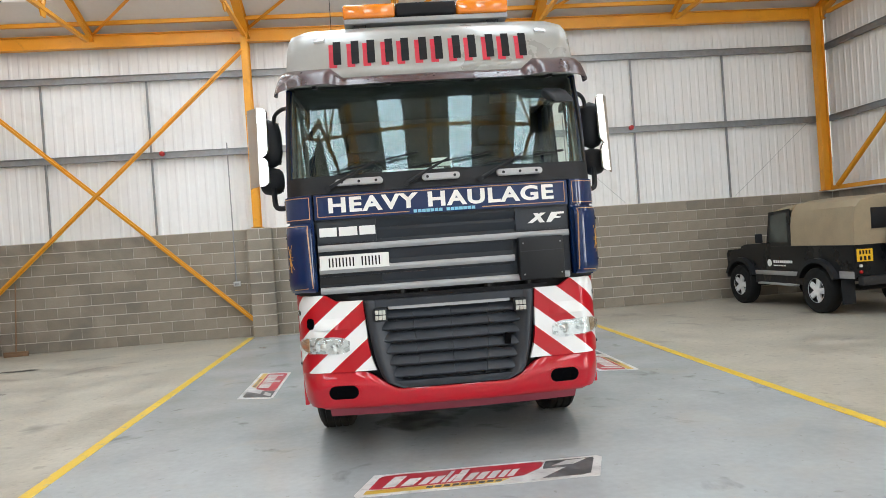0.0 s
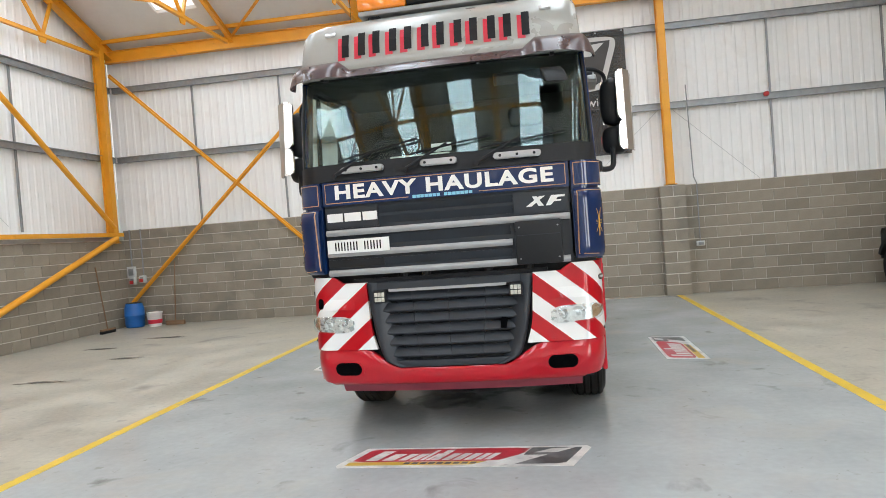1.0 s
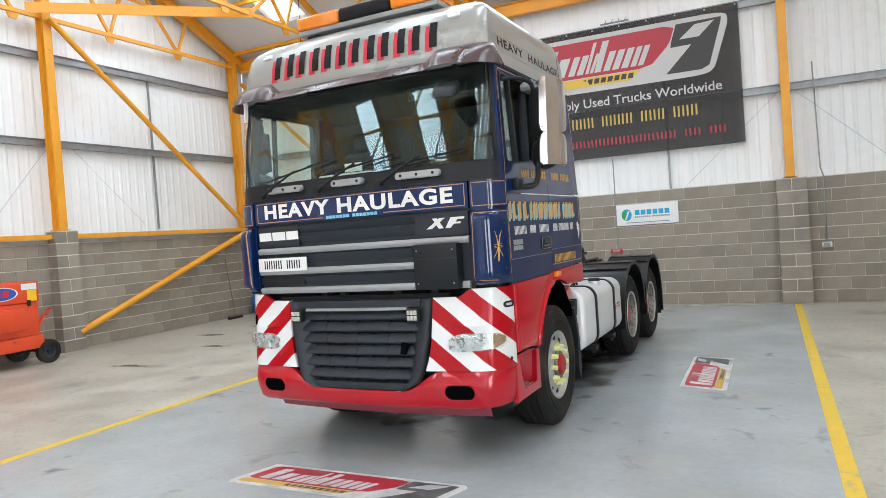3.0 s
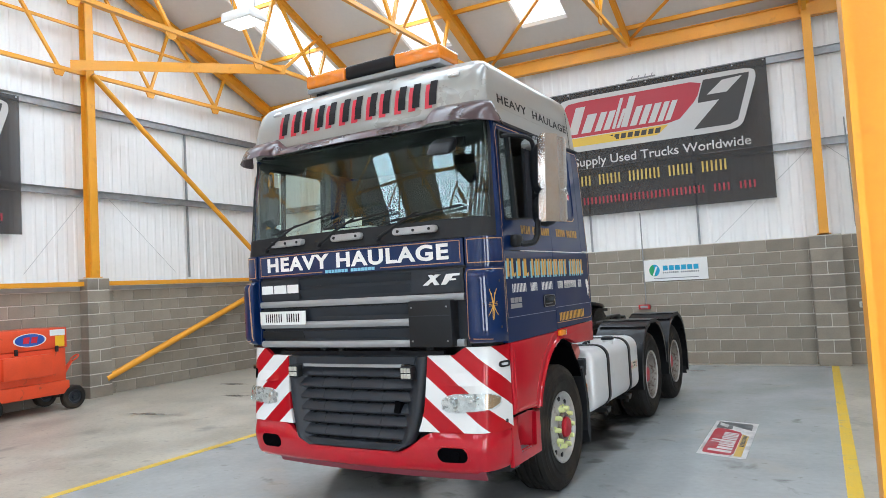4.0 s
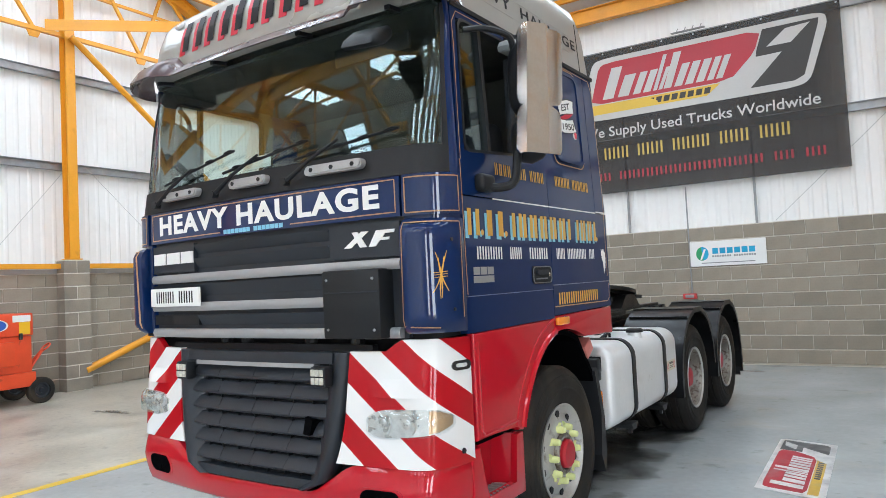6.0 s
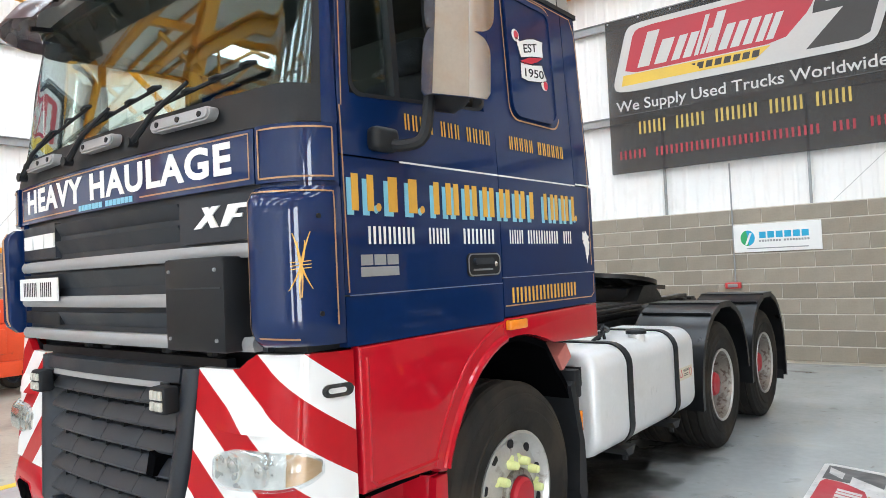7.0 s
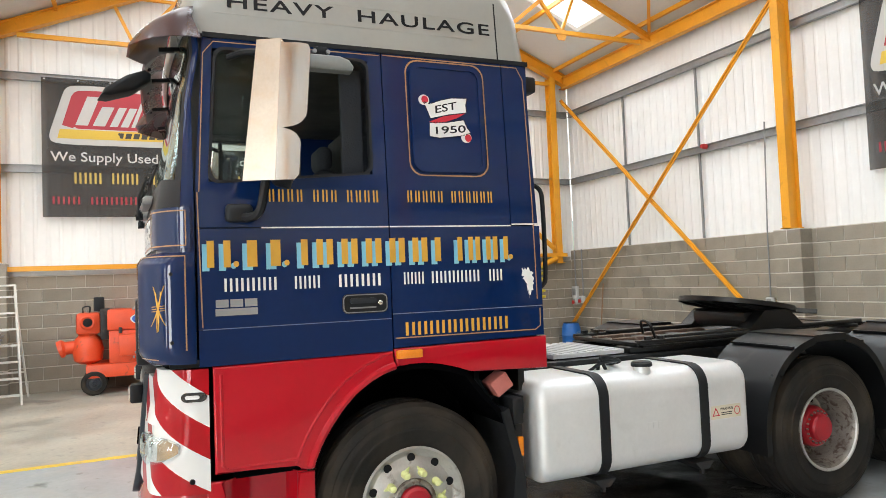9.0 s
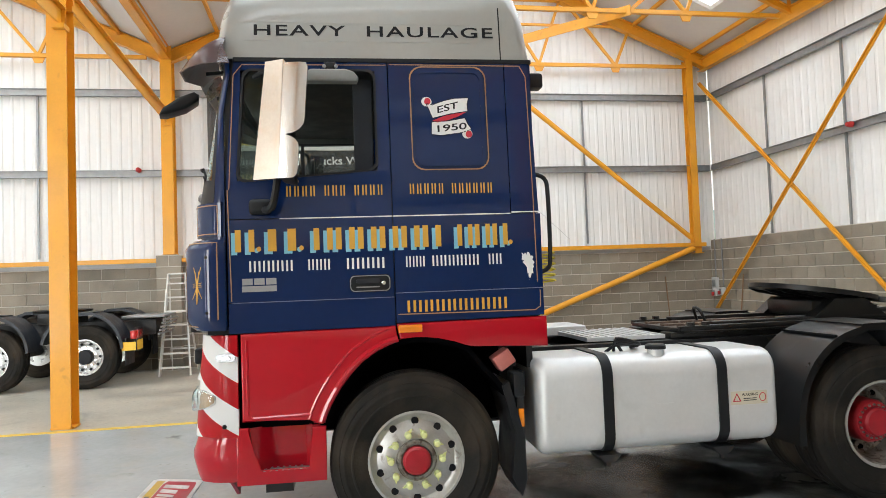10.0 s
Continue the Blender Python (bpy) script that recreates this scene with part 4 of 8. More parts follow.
for x, w in ((-0.625, 0.36), (0.0, 0.29), (0.61, 0.36)):
    bm = B()
    plate(bm, cab, rounded(x - w / 2, x + w / 2, 2.134, 2.186, 0.0255), 0.012, 0.050)
    plate(bm, cab, rounded(x - w / 2 + 0.008, x + w / 2 - 0.008, 2.142, 2.178, 0.0175), 0.050, 0.058)
    gh = part("step_handle", bm, M_HANDLE, truck, "grey metal grab handle on the cowl")
    for k in ((-1, 0, 1) if w > 0.3 else (-1, 1)):
        bm = B()
        c = cab(x + k * w * 0.36, 2.16, 0.058)
        lathe(bm, [(-0.004, 0.011), (0.004, 0.011)], 12, "y", at=c)
        part("bolt", bm, M_BLACK, gh)
for px, tipx, tipz in ((-0.86, -0.16, 2.36), (-0.27, 0.42, 2.33), (0.30, 0.98, 2.31)):
    wp = B()
    base, tip = cab(px, 2.12, 0.05), cab(px + (tipx - px) * 0.50, 2.30, 0.055)
    tube(wp, [base, base.lerp(tip, 0.5) + Vector((0, -0.02, 0)), tip], [0.015, 0.011, 0.007], 8)
    wiper = part("wiper", wp, M_BLACK, truck, "black windscreen wiper arm")
    bl = B()
    pts = [cab(px + (tipx - px) * t, 2.235 + (tipz - 2.235) * t, 0.03) for t in span(0.05, 1.0, 8)]
    tube(bl, pts, 0.008, 6)
    for p, q in zip(pts[1:-1:2], pts[2::2]):
        d = Vector((0, -0.016, 0.004))
        tube(bl, [p, p.lerp(q, 0.3) + d, p.lerp(q, 0.7) + d, q], 0.006, 6)
    part("blade", bl, M_BLACK, wiper)
    bl = B()
    lathe(bl, [(-0.02, 0.022), (0.02, 0.02)], 12, "y", at=base)
    part("pivot", bl, M_BLACK, wiper)

# windscreen
bm = B()
ruled(bm, cab, span(-XE - 0.235, -XE, 8)[:-1] + span(-XE, XE, 24) + span(XE, XE + 0.235, 8)[1:], 2.20, 2.955, 10, -0.012, -0.006)
o = part("windscreen", bm, G_SCREEN, truck, "large green-tinted windscreen")
o.visible_shadow = False
for us in (span(XE + 0.238, END, 5), span(-END, -XE - 0.238, 5)):
    bm = B()
    ruled(bm, cab, us, 2.08, 2.935, 10, -0.03, 0.004)
    part("screen_pillar", bm, M_BLUE, truck)
for us in (span(1.20, 1.24, 2), span(-1.24, -1.20, 2)):
    bm = B()
    ruled(bm, cab, us, 2.20, 2.92, 10, -0.015, 0.003)
    part("screen_seal", bm, M_BLACK, truck)

# roof: rings of a rounded plan, narrowing upwards
def ring(z, n_side=8):
    pts = [cab(s, z) for s in FULL]
    h, r = cab_half(z), 0.08 + max(0, z - 3.2) * 0.4
    yr = REAR - max(0.0, z - 2.93) * 0.12
    right = [Vector((h, y, z)) for y in span(cab(END, z).y, yr - r, n_side)[1:]] + [Vector((h - r + r * math.cos(a), yr - r + r * math.sin(a), z)) for a in span(0.2, math.pi / 2, 4)]
    left = [Vector((-p.x, p.y, z)) for p in right[::-1]]
    return pts + right + left


bm = B()
levels = [TOP + 0.006, 2.965, 3.0, 3.06, 3.14, 3.2, 3.26, 3.32, 3.35, 3.38, 3.405, 3.43]
rings = [[bm.verts.new(p) for p in ring(z)] for z in levels]
cy = 1.25
for k, (sc, dz) in enumerate(((0.96, 0.02), (0.86, 0.04), (0.6, 0.055), (0.25, 0.06))):
    rings.append([bm.verts.new((v.co.x * sc, cy + (v.co.y - cy) * sc, 3.43 + dz)) for v in rings[len(levels) - 1]])
for p, q in zip(rings, rings[1:]):
    n = len(p)
    for i in range(n):
        bm.faces.new((p[i], p[(i + 1) % n], q[(i + 1) % n], q[i]))
bm.faces.new(rings[-1])
roof = part("roof", bm, M_GREY, truck, "silver-grey high roof", sharp=60)
for z in (3.055, 3.17):
    bm = B()
    plate(bm, side, [(0.36, z), (1.80, z), (1.80, z + 0.006), (0.36, z + 0.006)], 0.0, 0.0012)
    part("roof_crease", bm, M_GREY, roof)
bm = B()
plate(bm, side, [(1.925, 2.945), (1.932, 2.945), (1.932, 3.29), (1.925, 3.29)], 0.0, 0.002)
part("roof_seam", bm, M_INK, roof)
bm = B()
box(bm, 1.10, 1.172, 0.30, REAR - 0.01, TOP - 0.012, TOP + 0.012)
part("gutter", bm, M_BLACK, truck)
part("gutter", box(B(), -1.172, -1.10, 0.30, REAR - 0.01, TOP - 0.012, TOP + 0.012), M_BLACK, truck)
bm = B()
box(bm, -1.15, 1.15, REAR - 0.05, REAR - 0.012, 1.34, 2.93)
part("cab_back", bm, M_BLUE, truck)
bm = B()
box(bm, -1.15, 1.15, 0.12, REAR - 0.02, 1.31, 1.345)
part("cab_floor", bm, M_BLACK, truck)
for x in (-0.84, 0.86):
    bm = B()
    box(bm, -0.045, 0.045, -0.012, 0.01, -0.017, 0.017, 0.006)
    o = part("marker_lamp", bm, M_LAMPGLASS, roof, "small clear marker lamp")
    o.matrix_local = Matrix.Translation(cab(x * 1.04, 3.31, 0.006)) @ pose(0, 0, 0, -30, 0, 6 if x > 0 else -6)

# sun visor with lifted ends
def vis_hi(u):
    return 3.065 if abs(u) > 0.80 else (2.985 if abs(u) < 0.70 else 2.985 + 0.8 * (abs(u) - 0.70))


def vis_off(extra):
    return lambda u, v: 0.012 + extra + 0.235 * min(1.0, max(0.0, (vis_hi(u) - v) / 0.17)) ** 0.7 * (1.0 if abs(u) < XE else max(0.25, 1 - 0.75 * (abs(u) - XE) / QUART))


bm = B()
ruled(bm, cab, span(-END, -XE, 8)[:-1] + span(-XE, XE, 40) + span(XE, END, 8)[1:], lambda u: 2.90 - 0.03 * max(0, abs(u) - 0.9), vis_hi, 6, vis_off(0.0), vis_off(0.012))
visor = part("sun_visor", bm, M_VISOR, truck, "smoked brown plastic sun visor over the windscreen", sharp=50)
for u in (-1.0, -0.5, 0.0, 0.5, 1.0):
    bm = B()
    lathe(bm, [(-0.012, 0.009), (0.006, 0.009)], 10, "y", at=cab(u, vis_hi(u) - 0.05, 0.11))
    part("screw", bm, M_INK, visor)

for u in (-0.92, -0.35, 0.35, 0.92):
    bm = B()
    beam(bm, cab(u, 2.925, 0.0), cab(u, 2.912, 0.105), 0.03, 0.022)
    part("visor_bracket", bm, M_INK, visor)

# light bar
bar = part("light_bar_base", box(B(), -0.68, 0.68, 0.42, 0.72, 3.490, 3.535, 0.012), M_SILVER, truck, "amber beacon light bar on the roof")
for x0, x1, mt, nm in ((-0.685, -0.255, M_AMBER, "amber_lens"), (-0.25, 0.25, M_INK, "centre_cover"), (0.255, 0.685, M_AMBER, "amber_lens")):
    part(nm, box(B(), x0, x1, 0.41, 0.73, 3.536, 3.65, 0.022, seg=3), mt, bar)
for x in (-0.55, 0.55):
    part("bracket", box(B(), x - 0.05, x + 0.05, 0.45, 0.69, 3.40, 3.486), M_BLACK, bar)
bm = B()
tube(bm, [(-0.80, 0.6, 3.38), (-0.80, 0.62, 4.0)], 0.003, 6)
part("aerial", bm, M_INK, truck)

# interior seen through the glass
for x in (-0.62, 0.62):
    bm = B()
    box(bm, x - 0.26, x + 0.26, 0.75, 1.25, 1.345, 1.85, 0.06)
    st = part("cab_seat", bm, M_SEAT, truck, "dark cab seat")
    part("seat_back", box(B(), x - 0.25, x + 0.25, 1.18, 1.36, 1.8, 2.55, 0.07, seg=3), M_SEAT, st)
    part("headrest", box(B(), x - 0.15, x + 0.15, 1.22, 1.34, 2.56, 2.74, 0.05, seg=3), M_SEAT, st)
part("dashboard", box(B(), -1.12, 1.12, 0.12, 0.62, 1.75, 2.20, 0.06, seg=3), M_INTERIOR, truck)
part("cab_lining", box(B(), -1.10, 1.10, 1.45, 1.5, 1.35, 2.87), M_INTERIOR, truck)
for x0, x1 in ((-1.135, -1.10), (1.10, 1.135)):
    part("door_lining", box(B(), x0, x1, 0.30, 1.45, 1.36, 2.185, 0.01), M_INTERIOR, truck)
part("headlining", box(B(), -1.10, 1.10, 0.24, REAR - 0.06, 2.925, 2.945), M_INTERIOR, truck)
bm = B()
pts = [(-0.62 + 0.23 * math.cos(a), 0.66 + 0.10 * math.sin(a), 2.20 + 0.21 * math.sin(a)) for a in span(0, 2 * math.pi, 24)]
tube(bm, pts, 0.016, 8, cap=False)
part("steering_wheel", bm, M_BLACK, truck)
part("paper_notice", box(B(), -0.06, 0.10, 0.075, 0.08, 2.245, 2.31), M_PAPER, truck)
part("dash_papers", box(B(), -0.45, 0.05, 0.25, 0.52, 2.20, 2.26, 0.01), M_PAPER, truck)
part("inner_blind", box(B(), 0.45, 0.95, 0.24, 0.27, 2.74, 2.84, 0.01), M_BLACK, truck)
part("side_curtain", box(B(), 1.06, 1.10, 1.0, 1.12, 2.2, 2.84, 0.015), M_SEAT, truck)

# ---- lower front ----
def bump_top(u):
    a = abs(u)
    if a > 0.72:
        return 0.715
    if a < 0.40:
        return 0.565
    t = (a - 0.40) / 0.32
    return 0.565 + 0.15 * t * t * (3 - 2 * t)


LOW = span(-END - 0.02, -XE, 8)[:-1] + span(-XE, XE, 50) + span(XE, END + 0.02, 8)[1:]
bm = B()
ruled(bm, bum, LOW, lambda u: 0.45 if abs(u) > 1.0 else 0.43, bump_top, 12, -0.05, lambda u, v: 0.016 * math.sin(math.pi * min(1.0, max(0.0, (v - 0.43) / (bump_top(u) - 0.43)))) ** 0.6 - 0.012)
bumper = part("bumper", bm, M_RED, truck, "glossy red painted front bumper", sharp=50)
for sg in (1, -1):
    c = sg * 0.85
    fog = B()
    plate(fog, bum, rounded(c - 0.135, c + 0.135, 0.505, 0.625, 0.055), -0.01, 0.005)
    fo = part("fog_lamp_surround", fog, M_RED, bumper)
    fog = B()
    plate(fog, bum, rounded(c - 0.112, c + 0.112, 0.513, 0.617, 0.05), 0.004, 0.0075)
    # flat black plate for the unlit depth of the lamp recess
    part("fog_lamp_hole", fog, M_SHADE, fo)
    bm = B()
    lathe(bm, [(-0.003, 0.035), (0.004, 0.034), (0.006, 0.02)], 18, "y", at=bum(c + 0.02 * sg, 0.56, 0.0085))
    part("fog_lamp", bm, M_SHADE, fo)
bm = B()
ruled(bm, bum, span(-1.02, 1.02, 16), 0.335, 0.44, 2, -0.16, -0.14)
part("lower_skirt", bm, mat("faded_red_skirt", (0.30, 0.05, 0.075), 0.5, var=0.15, scale=5), truck, "faded red valance below the bumper")

M_LED = mat("cream_led_lens", (0.50, 0.49, 0.43), 0.25, var=0.2, scale=30, coat=0.5)
M_REFLECT = mat("lamp_reflector", (0.60, 0.60, 0.57), 0.28, 0.55, var=0.3, scale=22, bump=0.25, bscale=38)
M_INDICATOR = mat("pale_amber_lens", (0.55, 0.36, 0.20), 0.16, 0.4, var=0.25, scale=20, coat=1.0)
M_REPEATER = mat("smoked_lens", (0.04, 0.04, 0.042), 0.1, 0.3, var=0.3, scale=30, coat=1.0)
# striped headlamp panels
def stripe_in(v):
    return 0.66 - 0.06 * (1.22 - v) - 0.04 * max(0.0, (0.98 - v) / 0.27) ** 2


def stripe_top(u):
    t = min(1.0, max(0.0, (u - 0.86) / 0.1))
    return 1.25 + 0.055 * t * t * (3 - 2 * t)


for sg in (1, -1):
    bm = B()
    nu, zs = 18, span(0.718, 1.305, 12)
    uvl = bm.loops.layers.uv.verify()
    grids = []
    for off in (-0.03, 0.004):
        g = []
        for z in zs:
            a = max(stripe_in(z), 0.40)
            us = [a + (XE - a) * k / 8 for k in range(8)] + span(XE, END - 0.012, 10)
            row = []
            for u in us:
                zz = 0.718 + (z - 0.718) * (stripe_top(u) - 0.718) / 0.587
                row.append((bm.verts.new(bum(sg * u, zz, off)), (sg * u, zz)))
            g.append(row)
        grids.append(g)
    for g in grids:
        for i in range(len(zs) - 1):
            for j in range(len(g[0]) - 1):
                q = (g[i][j], g[i][j + 1], g[i + 1][j + 1], g[i + 1][j])
                fc = bm.faces.new([x[0] for x in q])
                for lp, x in zip(fc.loops, q):
                    lp[uvl].uv = x[1]
    g0, g1 = grids
    for i in range(len(zs) - 1):
        for j in (0, len(g0[0]) - 1):
            q = (g0[i][j], g0[i + 1][j], g1[i + 1][j], g1[i][j])
            fc = bm.faces.new([x[0] for x in q])
            for lp, x in zip(fc.loops, q):
                lp[uvl].uv = x[1]
    for j in range(len(g0[0]) - 1):
        for i in (0, len(zs) - 1):
            q = (g0[i][j], g0[i][j + 1], g1[i][j + 1], g1[i][j])
            fc = bm.faces.new([x[0] for x in q])
            for lp, x in zip(fc.loops, q):
                lp[uvl].uv = x[1]
    lampp = part("headlamp_panel", bm, M_CHEV, truck, "headlamp panel with red and white warning stripes", sharp=50)
    # headlamp
    def dome(u, v):
        p, q = (abs(u) - 0.9885) / 0.216, (v - 0.918) / 0.072
        return 0.010 + 0.032 * math.sqrt(max(0.0, 1 - min(1.0, abs(p)) ** 4)) * math.sqrt(max(0.0, 1 - min(1.0, abs(q)) ** 2.5))
    hu0, hu1 = 0.772, 1.205
    hl = B()
    ruled(hl, bum, [sg * u for u in span(hu0 + 0.01, hu1 - 0.01, 26)], lambda u: 0.848 + 0.03 * (abs(u) - hu0) / 0.4 + 0.04 * max(0, abs((abs(u) - 0.9885) / 0.215)) ** 5, lambda u: 0.982 + 0.008 * (abs(u) - hu0) / 0.4 - 0.045 * max(0, abs((abs(u) - 0.9885) / 0.215)) ** 5, 4, 0.004, 0.012)
    head = part("headlamp", hl, M_REFLECT, lampp, "clear headlamp with amber indicator", sharp=60)
    for u, r in ((0.862, 0.056), (0.986, 0.059)):
        bm = B()
        c = bum(sg * u, 0.92, 0.006)
        lathe(bm, [(0.0, r * 0.98), (-0.010, r * 0.95), (-0.008, r * 0.8), (-0.004, r * 0.45), (-0.010, r * 0.28), (-0.012, r * 0.1)], 24, "y", at=c)
        part("reflector", bm, M_REFLECT, head)
    bm = B()
    ruled(bm, bum, [sg * u for u in span(1.095, hu1 - 0.014, 14)], lambda u: 0.853 + 0.03 * (abs(u) - hu0) / 0.4 + 0.04 * max(0, abs((abs(u) - 0.9885) / 0.21)) ** 5, lambda u: 0.977 + 0.008 * (abs(u) - hu0) / 0.4 - 0.045 * max(0, abs((abs(u) - 0.9885) / 0.21)) ** 5, 3, 0.012, 0.016)
    part("indicator", bm, M_INDICATOR, head)
    bm = B()
    ruled(bm, bum, [sg * u for u in span(hu0 + 0.008, hu1 - 0.008, 28)], lambda u: 0.846 + 0.03 * (abs(u) - hu0) / 0.41 + 0.05 * max(0, abs((abs(u) - 0.9885) / 0.22)) ** 5, lambda u: 0.984 + 0.008 * (abs(u) - hu0) / 0.41 - 0.055 * max(0, abs((abs(u) - 0.9885) / 0.22)) ** 5, 6, lambda u, v: dome(u, v), lambda u, v: dome(u, v) + 0.003)
    o = part("lens", bm, G_LENS, head)
    o.visible_shadow = False
    # pressed recess above the lamp and the side repeater
    bm = B()
    ruled(bm, bum, [sg * u for u in span(0.77, 1.07, 10)], 1.04, 1.125, 3, 0.002, lambda u, v: 0.004 + 0.02 * max(0, (1.125 - v) / 0.085) * min(1, (1.07 - abs(u)) / 0.1, (abs(u) - 0.77) / 0.1))
    part("pressing", bm, M_CHEV, lampp, sharp=60)
    bm = B()
    plate(bm, bum, [(sg * u, v) for u, v in rounded(END - 0.115, END - 0.02, 1.152, 1.197, 0.022)], 0.003, 0.012)
    rp = part("side_repeater", bm, M_REPEATER, lampp, "small clear side repeater lamp")
    bm = B()
    plate(bm, bum, [(sg * u, v) for u, v in rounded(END - 0.098, END - 0.045, 1.166, 1.184, 0.009)], 0.012, 0.016)
    part("lens", bm, M_LAMPGLASS, rp)
    bm = B()
    lathe(bm, [(0.0, 0.014), (0.008 * sg, 0.012)], 10, "x", at=bum(sg * (END - 0.07), 0.78, 0.004))
    part("bolt", bm, M_INK, lampp)

# lower grille
# black plate added so no bright floor shows behind the grille
part("grille_backing", box(B(), -0.78, 0.78, 0.06, 0.10, 0.46, 1.28), M_INK, truck)
def gr_half(z):
    t = (z - 0.58) / 0.655
    return 0.42 + 0.242 * min(1.0, max(0.0, t)) ** 0.3


def gf(a, z, off):
    x = a * gr_half(z)
    p = bum(x, z, off)
    return p


bm = B()
ruled(bm, gf, span(-1, 1, 20), 0.575, 1.245, 12, -0.10, -0.06)
grille = part("lower_grille", bm, M_BLACK, truck, "anthracite lower grille with broad louvres", sharp=40)
for a0, a1 in ((-1.0, -0.76), (0.76, 1.0)):
    bm = B()
    ruled(bm, gf, span(a0, a1, 8), 0.575, 1.245, 14, -0.06, lambda a, v: 0.024 - 0.07 * max(0, (0.93 - abs(a)) / 0.17) ** 1.5 - 0.03 * max(0, (abs(a) - 0.95) / 0.05) ** 2)
    part("grille_frame", bm, M_DARKGREY, grille, sharp=50)
bm = B()
ruled(bm, gf, span(-0.86, 0.86, 16), 1.19, 1.245, 3, -0.06, 0.015)
part("grille_frame", bm, M_DARKGREY, grille)
bm = B()
ruled(bm, gf, span(-0.9, 0.9, 16), 0.575, 0.625, 3, -0.06, 0.0)
part("grille_frame", bm, M_DARKGREY, grille)
for k in range(6):
    z0 = 0.645 + k * 0.089
    bm = B()
    for a0, a1 in ((-0.84, -0.452), (-0.448, -0.002), (0.002, 0.448), (0.452, 0.84)):
        ruled(bm, gf, span(a0, a1, 6), z0, z0 + 0.074, 8, -0.06, lambda a, v, c=z0: 0.004 - 0.038 * ((v - c) / 0.074) ** 1.6 - 0.03 * max(0.0, 1 - (v - c) / 0.016) ** 2)
    lv = part("louvre", bm, M_DARKGREY, grille, sharp=30)
    for a in (-0.66, -0.45, -0.22, 0.0, 0.22, 0.45, 0.66):
        bm = B()
        ruled(bm, gf, (a - 0.005, a + 0.005), z0 - 0.016, z0 + 0.001, 2, -0.06, -0.022)
        part("rib", bm, M_BLACK, lv)
bm = B()
ruled(bm, gf, span(-0.72, 0.70, 16), 1.168, 1.19, 2, -0.02, 0.022)
part("chrome_strip", bm, M_SILVER, grille)
bm = B()
plate(bm, gf, [(0.655, 0.845), (0.73, 0.84), (0.735, 0.915), (0.66, 0.93)], -0.05, 0.022)
# black plate coloured as the shade inside a broken hole
part("broken_gap", bm, M_SHADE, grille)
for x in (-0.535, 0.535):
    w = part("work_lamp", box(B(), x - 0.05, x + 0.05, -0.075, -0.01, 1.085, 1.185, 0.012), M_BLACK, truck, "square LED work lamp")
    for i in range(3):
        for j in range(2):
            part("led", box(B(), x - 0.04 + i * 0.0275, x - 0.015 + i * 0.0275, -0.082, -0.07, 1.098 + j * 0.04, 1.132 + j * 0.04, 0.004), M_LED, w)
# black patch for the shade within the hole
part("lamp_hole", plate(B(), bum, rounded(-1.115, -1.05, 1.05, 1.135, 0.025), 0.002, 0.0065), M_SHADE, truck)
# dark gap with pipes between cab and bumper
part("gap_backing", box(B(), -1.05, 1.05, 0.18, 0.25, 1.1, 1.36), M_INK, truck)
for x in (-0.38, -0.2, 0.3, 0.62):
    bm = B()
    tube(bm, [(x, 0.12, 1.22), (x + 0.03, 0.11, 1.34)], 0.035, 10)
    part("hose", bm, M_CHASSIS, truck)

# ---- side skirts, arches and steps ----
WHEEL1, WHEEL2, WHEEL3, AX_Z, TYRE_R = 1.313, 4.465, 5.80, 0.51, 0.515
ARCH = 0.655


def arc(cy, cz, r, a0, a1, n):
    return [(cy + r * math.cos(radians(a)), cz + r * math.sin(radians(a))) for a in span(a0, a1, n)]


ARCH_LINE = [(0.757, 0.70), (0.777, 0.796), (0.815, 0.88), (0.864, 0.961), (0.93, 1.048), (1.0, 1.118), (1.085, 1.176), (1.171, 1.216), (1.25, 1.237), (1.325, 1.245), (1.40, 1.242), (1.477, 1.230), (1.57, 1.206), (1.665, 1.172)]


def arch_line(out, a, b, n):
    """Points on the wheel arch from share a to share b of its line, front to back, moved outwards."""
    pts, top = [], len(ARCH_LINE) - 1
    for t in span(a, b, n):
        i = min(int(t * top), top - 1)
        p = Vector(ARCH_LINE[i]).lerp(Vector(ARCH_LINE[i + 1]), t * top - i)
        d = (p - Vector((1.32, 0.62))).normalized()
        pts.append(tuple(p + d * out))
    return pts


